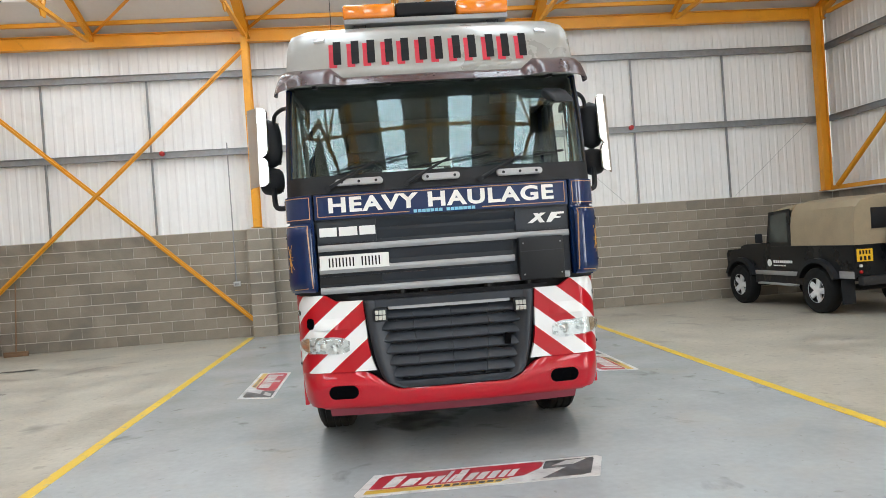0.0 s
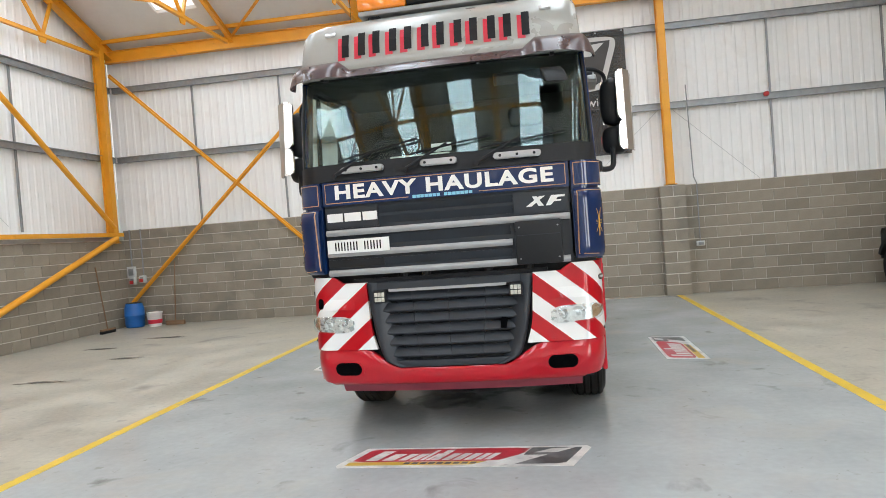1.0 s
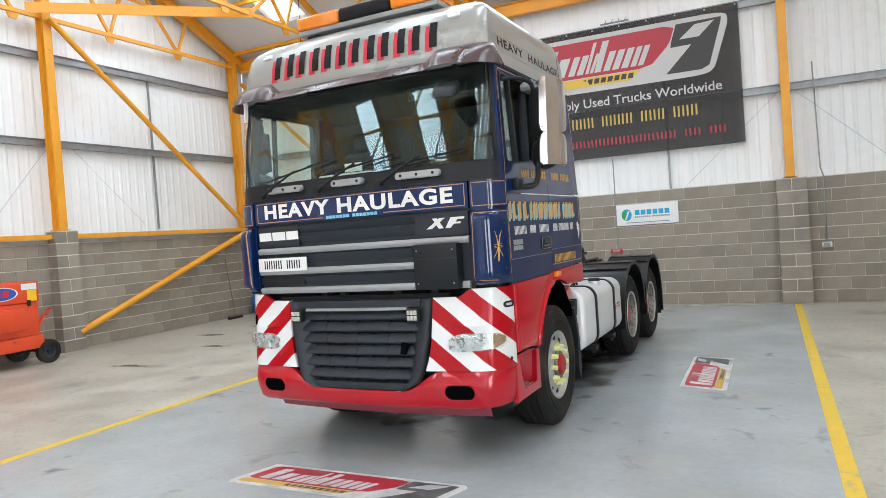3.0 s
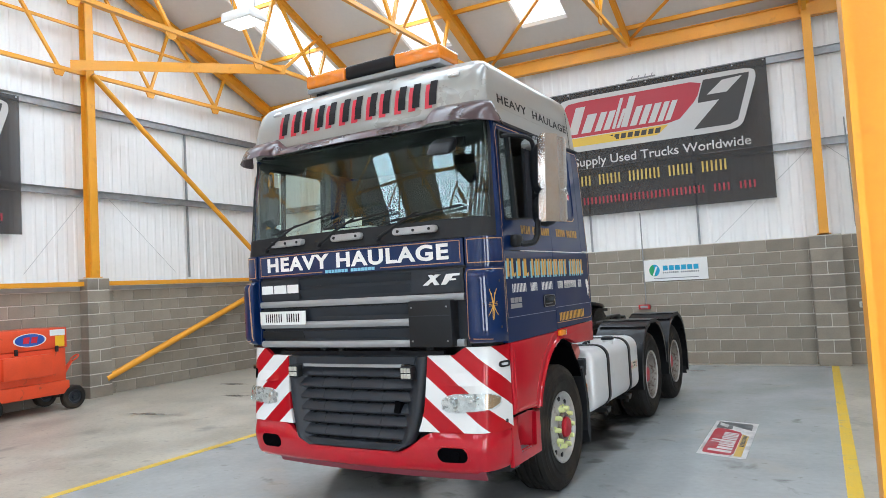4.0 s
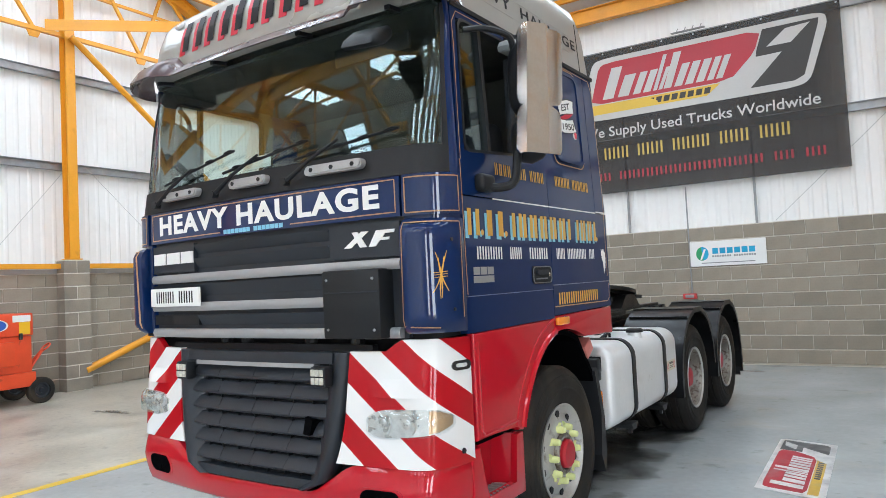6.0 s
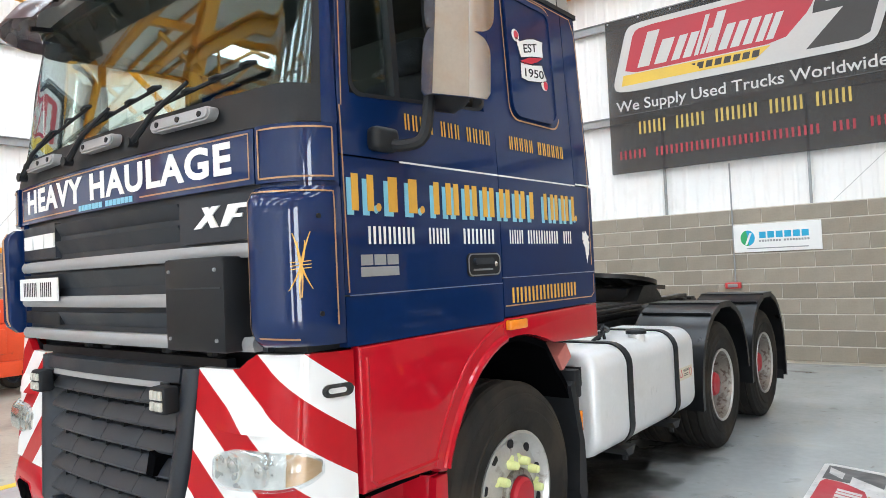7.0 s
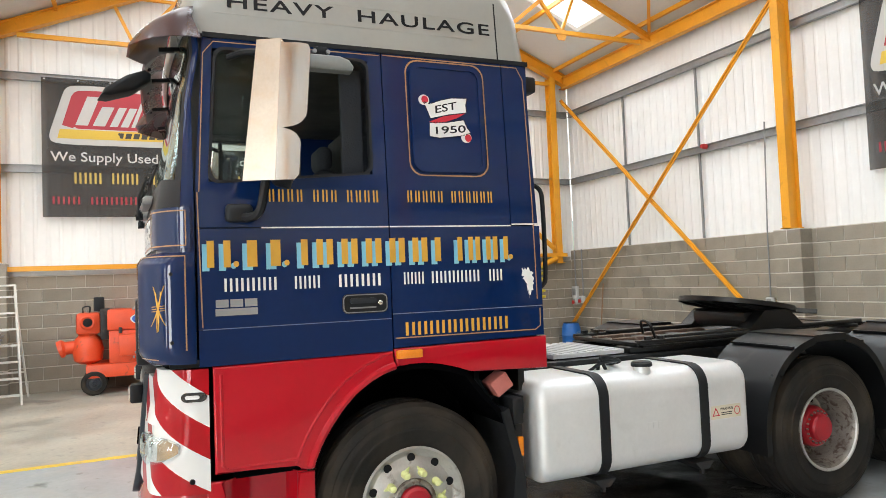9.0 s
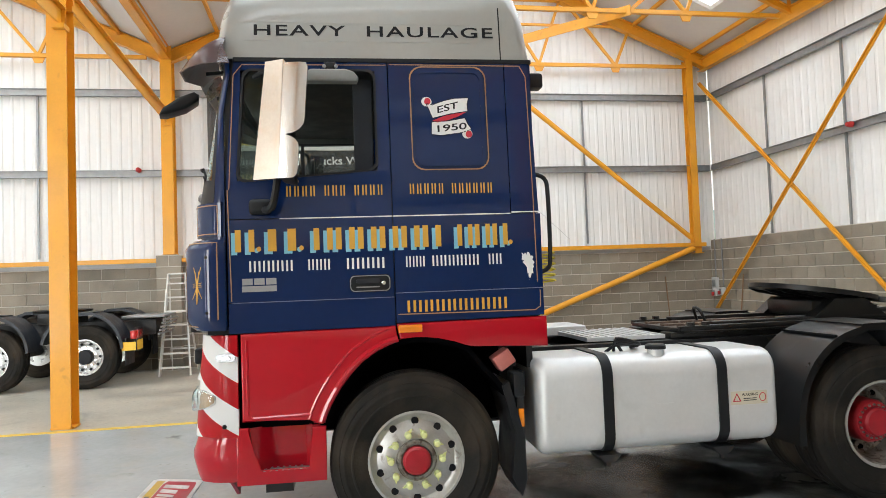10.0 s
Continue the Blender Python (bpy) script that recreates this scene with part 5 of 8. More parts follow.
for sg in (1, -1):
    x0, x1 = (1.15, 1.20) if sg > 0 else (-1.20, -1.15)
    fore = [(0.309, 0.800), (0.70, 0.806), (0.715, 0.772)] + arch_line(0.0, 0.05, 0.592, 14) + [(SEAM - 0.004, 1.318), (0.309, 1.312)]
    part("side_skirt", softprism(B(), fore, x0, x1, r=0.012), M_RED, truck, "glossy red painted skirt ahead of the wheel", sharp=30)
    aft = arch_line(0.0, 0.60, 1.0, 10) + [(REAR + 0.018, 1.152), (REAR + 0.018, 1.338), (SEAM + 0.002, 1.330)]
    part("rear_skirt", softprism(B(), aft, x0, x1, r=0.012), M_RED, truck, "red painted sill behind the wheel", sharp=30)
    bm = B()
    tube(bm, [(1.196 * sg, y, z) for y, z in arch_line(0.012, 0.06, 0.59, 18)], 0.022, 8)
    part("arch_lip", bm, M_RED, truck)
    bm = B()
    tube(bm, [(1.194 * sg, y, z) for y, z in arch_line(0.085, 0.06, 0.59, 18)], 0.011, 8)
    part("arch_crease", bm, M_RED, truck)
    bm = B()
    tube(bm, [(1.196 * sg, y, z) for y, z in [(0.345, 1.27), (0.345, 0.84), (0.37, 0.82), (0.71, 0.825)]], 0.010, 6)
    part("skirt_crease", bm, M_RED, truck)
    # liner and housing coloured as arch shade; dark box fills the panel gap
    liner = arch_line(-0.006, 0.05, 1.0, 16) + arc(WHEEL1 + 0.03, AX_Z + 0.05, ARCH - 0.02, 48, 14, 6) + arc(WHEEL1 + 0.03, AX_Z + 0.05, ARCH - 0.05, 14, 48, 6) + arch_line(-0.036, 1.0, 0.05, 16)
    part("arch_liner", prism(B(), liner, 0.55 * sg, 1.15 * sg), M_SHADE, truck, sharp=30)
    part("wheel_housing", box(B(), min(0.5 * sg, 0.54 * sg), max(0.5 * sg, 0.54 * sg), 0.66, 1.98, 0.6, 1.3), M_SHADE, truck)
    part("corner_backing", box(B(), min(1.0 * sg, 1.12 * sg), max(1.0 * sg, 1.12 * sg), 0.22, 0.40, 0.46, 1.31), M_SHADE, truck)
    # mud flap behind the front wheel
    flap = [(1.855, 0.92), (1.90, 0.94), (1.985, 0.60), (1.99, 0.34), (1.955, 0.24), (1.90, 0.36), (1.93, 0.62)]
    part("mud_flap", prism(B(), flap, 0.72 * sg, 1.17 * sg), M_BLACK, truck, sharp=30)
    # step box in the bumper's side
    lower = [(0.27, 0.435), (0.782, 0.435), (0.785, 0.752), (0.70, 0.752), (0.69, 0.502), (0.40, 0.502), (0.36, 0.62), (0.345, 0.765), (0.27, 0.765)]
    part("step_panel", softprism(B(), lower, 1.150 * sg, 1.187 * sg, r=0.010), M_RED, truck, "red step panel under the door", sharp=30)
    def scoop(y, z, off=0.0, k=sg):
        """The hollow over the step: deep in its middle, swept out to the panel at both ends."""
        e = max(0.0, min(1.0, (y - 0.335) / 0.17, (0.705 - y) / 0.045))
        deep = 0.125 * (e * e * (3 - 2 * e)) * (1.0 - 0.15 * (z - 0.44) / 0.32)
        return Vector((k * (1.163 - deep + off), y, z))
    bm = B()
    ruled(bm, scoop, span(0.30, 0.75, 30), 0.445, 0.758, 5, -0.02, 0.0)
    part("step_back", bm, M_RED, truck, sharp=60)
    # dark box added where only shade shows above the step
    part("step_shadow", box(B(), min(0.98 * sg, 1.12 * sg), max(0.98 * sg, 1.12 * sg), 0.30, 0.80, 0.752, 0.84), M_SHADE, truck)
    tr = part("step_tread", box(B(), min(1.06 * sg, 1.168 * sg), max(1.06 * sg, 1.168 * sg), 0.40, 0.685, 0.478, 0.498), M_RIM, truck, "ribbed alloy step")
    for k in range(7):
        part("tread_rib", box(B(), min(1.065 * sg, 1.165 * sg), max(1.065 * sg, 1.165 * sg), 0.415 + k * 0.035, 0.428 + k * 0.035, 0.497, 0.506), M_SILVER, tr)
    part("side_marker", box(B(), min(1.2 * sg, 1.232 * sg), max(1.2 * sg, 1.232 * sg), 1.225, 1.37, 1.275, 1.322, 0.008), M_AMBER, truck, "amber side marker lamp")
    part("underrun", box(B(), min(0.8 * sg, 1.08 * sg), max(0.8 * sg, 1.08 * sg), 0.42, 0.58, 0.36, 0.432), M_CHASSIS, truck)
bm = B()
lathe(bm, [(1.199, 0.011), (1.203, 0.011)], 12, "x", at=(0, 0.80, 0.885))
part("skirt_hole", bm, M_INK, truck)

# ---- wheels ----
M_RUST = stain_tint(mat("rusty_hub_steel", (0.11, 0.065, 0.045), 0.65, var=0.3, scale=9, bump=0.3), (0.24, 0.20, 0.17), 12, 0.55, 0.65, 0.7)
def tyre_profile(w, r, rim):
    return [(-w / 2 + 0.02, rim), (-w / 2 - 0.005, rim + 0.05), (-w / 2 - 0.010, rim + 0.09), (-w / 2 - 0.014, rim + 0.095), (-w / 2 - 0.014, rim + 0.103), (-w / 2 - 0.009, rim + 0.109), (-w / 2 - 0.008, rim + 0.14), (-w / 2 - 0.010, rim + 0.145), (-w / 2 - 0.008, rim + 0.155), (-w / 2 + 0.003, r - 0.06), (-w / 2 + 0.002, r - 0.054), (-w / 2 + 0.010, r - 0.048), (-w / 2 + 0.022, r - 0.018), (-w / 2 + 0.045, r - 0.003),
            (-0.105, r), (-0.10, r - 0.012), (-0.088, r - 0.012), (-0.083, r), (-0.04, r), (-0.035, r - 0.013), (-0.022, r - 0.013), (-0.017, r),
            (0.017, r), (0.022, r - 0.013), (0.035, r - 0.013), (0.04, r), (0.083, r), (0.088, r - 0.012), (0.10, r - 0.012), (0.105, r),
            (w / 2 - 0.045, r - 0.003), (w / 2 - 0.022, r - 0.018), (w / 2 - 0.010, r - 0.048), (w / 2 - 0.002, r - 0.054), (w / 2 - 0.003, r - 0.06), (w / 2 + 0.008, rim + 0.155), (w / 2 + 0.010, rim + 0.145), (w / 2 + 0.008, rim + 0.14), (w / 2 + 0.009, rim + 0.109), (w / 2 + 0.014, rim + 0.103), (w / 2 + 0.014, rim + 0.095), (w / 2 + 0.010, rim + 0.09), (w / 2 + 0.005, rim + 0.05), (w / 2 - 0.02, rim)]


def steer_wheel(x, y, sg):
    """A front wheel: convex disc with ten hand holes, hub, nuts with lime pointers."""
    bm = B()
    lathe(bm, [(-0.12, 0.285), (0.13, 0.285), (0.148, 0.292), (0.15, 0.278), (0.135, 0.265), (0.115, 0.25), (0.11, 0.235), (0.125, 0.20), (0.138, 0.165), (0.14, 0.12), (0.12, 0.11), (-0.12, 0.11)], 60)
    w = part("wheel", bm, M_RIM, truck, "alloy front wheel with lime nut pointers and a red hub")
    part("tyre", lathe(B(), tyre_profile(0.31, TYRE_R, 0.283), 72, closed=True), M_RUBBER, w)
    part("hub", lathe(B(), [(0.10, 0.125), (0.155, 0.122), (0.165, 0.112), (0.165, 0.095), (0.15, 0.09)], 40), M_GREASERIM, w)
    part("hub_cap", lathe(B(), [(0.14, 0.086), (0.178, 0.084), (0.19, 0.07), (0.193, 0.03)], 36), M_HUBRED, w)
    for k in range(10):
        a = 2 * math.pi * (k + 0.5) / 10
        bm = B()
        lathe(bm, [(0.114, 0.0225), (0.1205, 0.0225)], 14, at=(0, 0.228 * math.cos(a), 0.228 * math.sin(a)))
        part("hand_hole", bm, M_INK, w)
        a += 0.31
        b2 = B()
        c, s = math.cos(a), math.sin(a)
        lathe(b2, [(0.128, 0.022), (0.165, 0.021), (0.185, 0.017), (0.188, 0.006)], 12, at=(0, 0.155 * c, 0.155 * s))
        t = a + (0.9 if k % 2 else -0.9)
        prism(b2, [(0.155 * c + 0.017 * math.cos(t + 1.5), 0.155 * s + 0.017 * math.sin(t + 1.5)), (0.155 * c + 0.045 * math.cos(t), 0.155 * s + 0.045 * math.sin(t)), (0.155 * c + 0.017 * math.cos(t - 1.5), 0.155 * s + 0.017 * math.sin(t - 1.5))], 0.135, 0.15)
        part("nut_pointer", b2, M_LIME, w)
    w.matrix_local = pose(x, y, AX_Z, 0, 0, 0 if sg > 0 else 180)
    return w


def drive_wheel(x, y, sg, fancy=True):
    """A rear wheel: deep dished rim with a red hub drum."""
    bm = B()
    lathe(bm, [(-0.15, 0.285), (0.14, 0.287), (0.155, 0.294), (0.157, 0.28), (0.145, 0.268), (0.12, 0.258), (-0.04, 0.248), (-0.075, 0.235), (-0.085, 0.215), (-0.088, 0.12), (-0.15, 0.12)], 56)
    w = part("wheel", bm, M_GREASERIM, truck, "deep-dished pale steel rear wheel with a red hub")
    part("tyre", lathe(B(), tyre_profile(0.32, TYRE_R, 0.283), 72, closed=True), M_RUBBER, w)
    part("rim_lip", lathe(B(), [(0.138, 0.281), (0.155, 0.292), (0.1615, 0.290), (0.160, 0.279), (0.146, 0.270)], 56, closed=True), M_RIM, w)
    part("hub", lathe(B(), [(-0.09, 0.150), (0.03, 0.147), (0.05, 0.14), (0.064, 0.13), (0.065, 0.12)], 36), M_HUBRED, w)
    for k in range(10):
        a = 2 * math.pi * (k + 0.5) / 10
        # black discs for the unlit holes of the rim
        part("hand_hole", lathe(B(), [(-0.088, 0.022), (-0.083, 0.022)], 12, at=(0, 0.205 * math.cos(a), 0.205 * math.sin(a))), M_SHADE, w)
    part("hub_cap", lathe(B(), [(0.06, 0.098), (0.095, 0.096), (0.11, 0.084), (0.113, 0.02)], 36), M_HUBRED, w)
    for k in range(10):
        a = 2 * math.pi * k / 10
        c, s = math.cos(a), math.sin(a)
        part("nut", lathe(B(), [(-0.09, 0.019), (-0.045, 0.018), (-0.04, 0.01)], 8, at=(0, 0.178 * c, 0.178 * s)), M_GREASERIM, w)
    for k in range(20):
        a = 2 * math.pi * k / 20
        c, s = math.cos(a), math.sin(a)
        part("stud", lathe(B(), [(0.063, 0.0085), (0.077, 0.0075)], 6, at=(0, 0.114 * c, 0.114 * s)), M_GREASERIM, w)
    w.matrix_local = pose(x, y, AX_Z, 0, 0, 0 if sg > 0 else 180)
    return w


for sg in (1, -1):
    steer_wheel(1.02 * sg, WHEEL1, sg)
    for wy in (WHEEL2, WHEEL3):
        drive_wheel(0.99 * sg, wy, sg)
        inner = part("inner_tyre", lathe(B(), tyre_profile(0.30, TYRE_R, 0.283), 48, closed=True, at=(0.62 * sg, wy, AX_Z)), M_RUBBER, truck)

# ---- chassis ----
for sg in (1, -1):
    part("chassis_rail", ibeam(B(), (0.40 * sg, 0.5, 0.93), (0.40 * sg, 6.35, 0.93), 0.27, 0.09, (0, 0, 1)), M_CHASSIS, truck)
    part("rail_bracket", box(B(), min(0.45 * sg, 1.0 * sg), max(0.45 * sg, 1.0 * sg), 2.06, 2.10, 1.0, 1.2), M_CHASSIS, truck)
for y in (2.5, 3.6, 5.0, 6.3):
    part("cross_member", box(B(), -0.4, 0.4, y - 0.06, y + 0.06, 0.85, 1.02), M_CHASSIS, truck)
for y in (WHEEL1, WHEEL2, WHEEL3):
    bm = B()
    tube(bm, [(-0.9, y, AX_Z), (0.9, y, AX_Z)], 0.08, 14)
    part("axle", bm, M_CHASSIS, truck)
part("engine", box(B(), -0.42, 0.42, 0.5, 1.9, 0.55, 1.25, 0.05), M_INK, truck)
part("gearbox", box(B(), -0.25, 0.25, 1.9, 3.0, 0.5, 0.95, 0.08), M_CHASSIS, truck)
ct = part("catwalk_tread", box(B(), -0.36, 0.36, 2.70, 3.32, 1.075, 1.105), M_TANK, truck, "chequered alloy catwalk plate")
for k in range(9):
    part("tread_rib", box(B(), -0.34, 0.34, 2.72 + k * 0.067, 2.74 + k * 0.067, 1.104, 1.114), M_TANK, ct)
part("battery_cover", box(B(), -0.95, -0.45, 2.2, 3.0, 0.95, 1.14, 0.03), M_TANK, truck)
for y0, x0, z, n in ((3.35, 0.30, 1.10, 0), (3.35, -0.30, 1.10, 1)):
    part("sub_frame_rail", box(B(), x0 - 0.09, x0 + 0.09, y0, 6.2, 1.065, 1.115, 0.008), M_GREASE, truck)
for y in (3.45, 3.8, 4.15, 5.75, 6.0):
    part("sub_frame_cross", box(B(), -0.42, 0.42, y - 0.06, y + 0.06, 1.115, 1.15, 0.008), M_GREASE, truck)
for x in (-0.34, 0.34):
    part("slide_rail", box(B(), x - 0.05, x + 0.05, 3.7, 5.9, 1.15, 1.185, 0.006), M_GREASE, truck)
    part("fifth_wheel_foot", prism(B(), [(4.55, 1.185), (5.15, 1.185), (4.98, 1.32), (4.72, 1.32)], x - 0.07, x + 0.07), M_GREASE, truck)
part("pedestal", box(B(), -0.30, 0.30, 4.60, 5.08, 1.18, 1.31, 0.02), M_GREASE, truck)
part("deck_plate", box(B(), -0.46, 0.46, 3.42, 4.45, 1.112, 1.128, 0.004), M_GREASE, truck)
for x in (-0.42, -0.14, 0.14, 0.42):
    part("deck_strip", box(B(), x - 0.035, x + 0.035, 3.40, 4.55, 1.128, 1.165, 0.006), M_RUST if abs(x) < 0.3 else M_GREASE, truck)
for x in (-0.42, 0.42):
    for y in (3.5, 3.62):
        part("deck_bolt", lathe(B(), [(1.16, 0.03), (1.19, 0.03)], 6, "z", at=(x, y, 0)), M_GREASE, truck)
# fifth wheel: a round plate with a throat and ramps
bm = B()
outl = []
for a in span(-62, 242, 30):
    outl.append((0.46 * math.cos(radians(a)), 0.50 * -math.sin(radians(a))))
outl += [(-0.36, 0.57), (-0.12, 0.56), (-0.05, 0.15), (0.05, 0.15), (0.12, 0.56), (0.36, 0.57)]
prism(bm, outl, -0.012, 0.028, "z")
for x in (-0.30, -0.10, 0.10, 0.30):
    prism(bm, [(-0.38, -0.013), (0.34, -0.013), (0.22, -0.055), (-0.30, -0.035)], x - 0.012, x + 0.012)
fw = part("fifth_wheel", bm, M_GREASE, truck, "greasy black fifth-wheel coupling plate", sharp=40)
fw.matrix_local = pose(0, 4.82, 1.355, -9, 0, 0)
bm = B()
tube(bm, smoothline([(0.2, 3.75, 1.15), (0.2, 3.7, 1.26), (0.1, 3.7, 1.28), (0.05, 3.75, 1.18)]), 0.012, 8)
part("lifting_ring", bm, M_GREASE, truck)

# mudguards over the rear wheels
GUARD = [(-0.665 * (1 - abs(v) ** 2.25) ** (1 / 2.25), 0.50 + 0.69 * v) for v in (-0.12, 0.1, 0.3, 0.5, 0.68, 0.82, 0.92, 0.98)] + [(-0.15, 1.19), (0.15, 1.19)] + [(0.61 * (1 - abs(v) ** 2.25) ** (1 / 2.25), 0.50 + 0.69 * v) for v in (0.98, 0.92, 0.82, 0.68, 0.5, 0.3, 0.12)]
for sg in (1, -1):
    for wy in (WHEEL2, WHEEL3):
        pts = [tuple(p) for p in smoothline([(0, a, b) for a, b in GUARD], 3)]
        if wy == WHEEL3:
            pts = pts + [(0, 0.625, 0.30)]
        bm = B()
        o = [(wy + p[1], p[2]) for p in pts]
        inn = [(wy + p[1] * 0.965, AX_Z + (p[2] - AX_Z) * 0.965) for p in pts]
        prism(bm, o + inn[::-1], 0.62 * sg, 1.19 * sg)
        mg = part("mudguard", bm, M_GUARD, truck, "black plastic mudguard over the rear wheel", sharp=35)
        inn2 = [(wy + p[1] * 0.93, AX_Z + (p[2] - AX_Z) * 0.93) for p in pts]
        bm = B()
        prism(bm, o + inn2[::-1], 1.19 * sg, 1.205 * sg)
        part("mudguard_edge", bm, M_GUARD, mg, sharp=35)
        for a in (-0.36, 0.33):
            zr = min((abs(p[1] - a), p[2]) for p in pts)[1] + 0.004
            bm = B()
            beam(bm, (0.64 * sg, wy + a, zr), (1.195 * sg, wy + a, zr), 0.022, 0.014)
            part("mudguard_rib", bm, M_GUARD, mg)
    part("rear_flap", box(B(), min(0.62 * sg, 1.17 * sg), max(0.62 * sg, 1.17 * sg), WHEEL3 + 0.60, WHEEL3 + 0.615, 0.26, 0.66), M_BLACK, truck)

# ---- fuel tank ----
bm = B()
rows = []
for y, e in [(2.08 + 0.055 * (1 - math.cos(a)), 0.055 * (1 - math.sin(a))) for a in span(0, math.pi / 2, 5)] + [(3.67 - 0.055 * (1 - math.cos(a)), 0.055 * (1 - math.sin(a))) for a in span(math.pi / 2, 0, 5)]:
    rows.append([bm.verts.new((x, y, z)) for x, z in rounded(0.56 + e, 1.205 - e, 0.468 + e, 1.065 - e, 0.125 - e * 0.6, 6)])
for a, b in zip(rows, rows[1:]):
    for k in range(len(a)):
        bm.faces.new((a[k], a[(k + 1) % len(a)], b[(k + 1) % len(a)], b[k]))
bm.faces.new(rows[0])
bm.faces.new(rows[-1])
tank = part("fuel_tank", bm, M_TANK, truck, "white-silver fuel tank with two black straps", sharp=50)
for y in (2.517, 3.28):
    bm = B()
    o, i = rounded(0.552, 1.215, 0.458, 1.075, 0.133, 6), rounded(0.561, 1.206, 0.467, 1.066, 0.125, 6)
    v = [[bm.verts.new((p[0], yy, p[1])) for p in line] for yy in (y - 0.033, y + 0.033) for line in (o, i)]
    n = len(o)
    for k in range(n):
        j = (k + 1) % n
        for q, w in ((0, 2), (1, 3), (0, 1), (2, 3)):
            bm.faces.new((v[q][k], v[q][j], v[w][j], v[w][k]))
    sp = part("strap", bm, M_BLACK, tank, "black rubber-faced tank strap", sharp=40)
    part("strap_foot", prism(B(), [(y - 0.075, 0.456), (y + 0.075, 0.456), (y + 0.03, 0.41), (y - 0.03, 0.41)], 0.95, 1.19), M_CHASSIS, sp)
    part("strap_bolt", box(B(), 1.14, 1.165, y - 0.012, y + 0.012, 0.375, 0.415), M_CHASSIS, sp)
part("filler_neck", lathe(B(), [(1.0, 0.06), (1.09, 0.052)], 24, "z", at=(1.10, 2.89, 0)), M_TANK, tank)
part("filler_cap", lathe(B(), [(1.088, 0.066), (1.108, 0.066), (1.118, 0.055), (1.12, 0.02)], 24, "z", at=(1.10, 2.89, 0)), M_BLACK, tank, "black filler cap")
bm = B()
for k in range(3):
    tube(bm, smoothline([(0.92 + 0.02 * k, 2.62 + 0.05 * k, 1.06), (0.97, 2.68, 1.11 + 0.02 * k), (0.92, 2.80 + 0.03 * k, 1.105), (0.78, 2.86, 1.07)]), 0.011, 7)
part("sender_cables", bm, M_BLACK, tank)
stk = part("warning_sticker", box(B(), 1.2045, 1.2065, 3.335, 3.585, 0.715, 0.80), mat("cream_label", (0.66, 0.62, 0.49), 0.5, var=0.05), tank, "white warning sticker with pictograms")


def tank_face(y, z, off=0.0):
    return Vector((1.2065 + off, y, z))


part("warning_word", lettering(B(), tank_face, "WARNING", 3.41, 3.52, 0.768, 0.786, 0.0, depth=0.0006), M_INK, stk)
bm = B()
for z in (0.75, 0.738):
    plate(bm, tank_face, [(3.42, z), (3.51, z), (3.51, z + 0.005), (3.42, z + 0.005)], 0, 0.0006)
part("small_print_bars", bm, M_INK, stk)
hoop(bm := B(), tank_face, [(3.375, 0.79), (3.345, 0.735), (3.405, 0.735)], [(3.375, 0.778), (3.356, 0.741), (3.394, 0.741)], 0, 0.0008)
part("triangle_sign", bm, M_SIGNRED, stk, smooth=False)
c8 = [(3.553 + 0.024 * math.cos(a), 0.757 + 0.028 * math.sin(a)) for a in span(0, 2 * math.pi, 20)[:-1]]
c9 = [(3.553 + 0.019 * math.cos(a), 0.757 + 0.023 * math.sin(a)) for a in span(0, 2 * math.pi, 20)[:-1]]
hoop(bm := B(), tank_face, c8, c9, 0, 0.0008)
part("round_sign", bm, M_SIGNRED, stk, smooth=False)
bar_parts("embossed_mark", lambda y, z, o=0: Vector((1.2035 + o, y, z)), (3,), 2.828, 2.95, 0.712, 0.756, 0.0, M_TANK, tank, 0.25, 0.003)
part("air_unit", box(B(), 0.9, 1.16, 1.99, 2.0, 0.9, 1.0), M_BLACK, truck)
part("electrics_box", box(B(), 0.98, 1.16, 1.93, 2.0, 0.84, 0.99, 0.012), M_BLACK, truck)
part("side_marker", box(B(), 1.13, 1.165, 1.955, 1.99, 0.66, 0.77, 0.006), M_AMBER, truck, "amber side marker lamp")
part("marker_bracket", box(B(), 1.10, 1.14, 1.95, 1.995, 0.54, 0.86), M_CHASSIS, truck)
part("wheel_chock", box(B(), 1.0, 1.13, -0.06, 0.06, -0.05, 0.05, 0.01, m=pose(0, 1.885, 1.07, 32, 0, 0)), mat("pink_red_plastic", (0.62, 0.20, 0.17), 0.5), truck)

# grab rail, rear lamp and coiled air line behind the cab
bm = B()
tube(bm, smoothline([(1.12, REAR - 0.02, 2.235), (1.12, REAR + 0.06, 2.20), (1.12, REAR + 0.08, 2.1), (1.12, REAR + 0.08, 1.72), (1.12, REAR + 0.06, 1.63), (1.12, REAR - 0.02, 1.60)], 5), 0.014, 8)
part("grab_rail", bm, M_BLACK, truck)
part("work_light", box(B(), 1.0, 1.1, REAR - 0.01, REAR + 0.09, 2.79, 2.89, 0.02), M_BLACK, truck, "black square work light")
bm = B()
tube(bm, [(0.98 + 0.05 * math.cos(k * 0.7), REAR + 0.09 + 0.06 * math.sin(k * 0.7), 1.74 - k * 0.004) for k in range(54)], 0.006, 6)
part("coiled_air_line", bm, mat("yellow_air_line", (0.75, 0.62, 0.03), 0.4), truck)

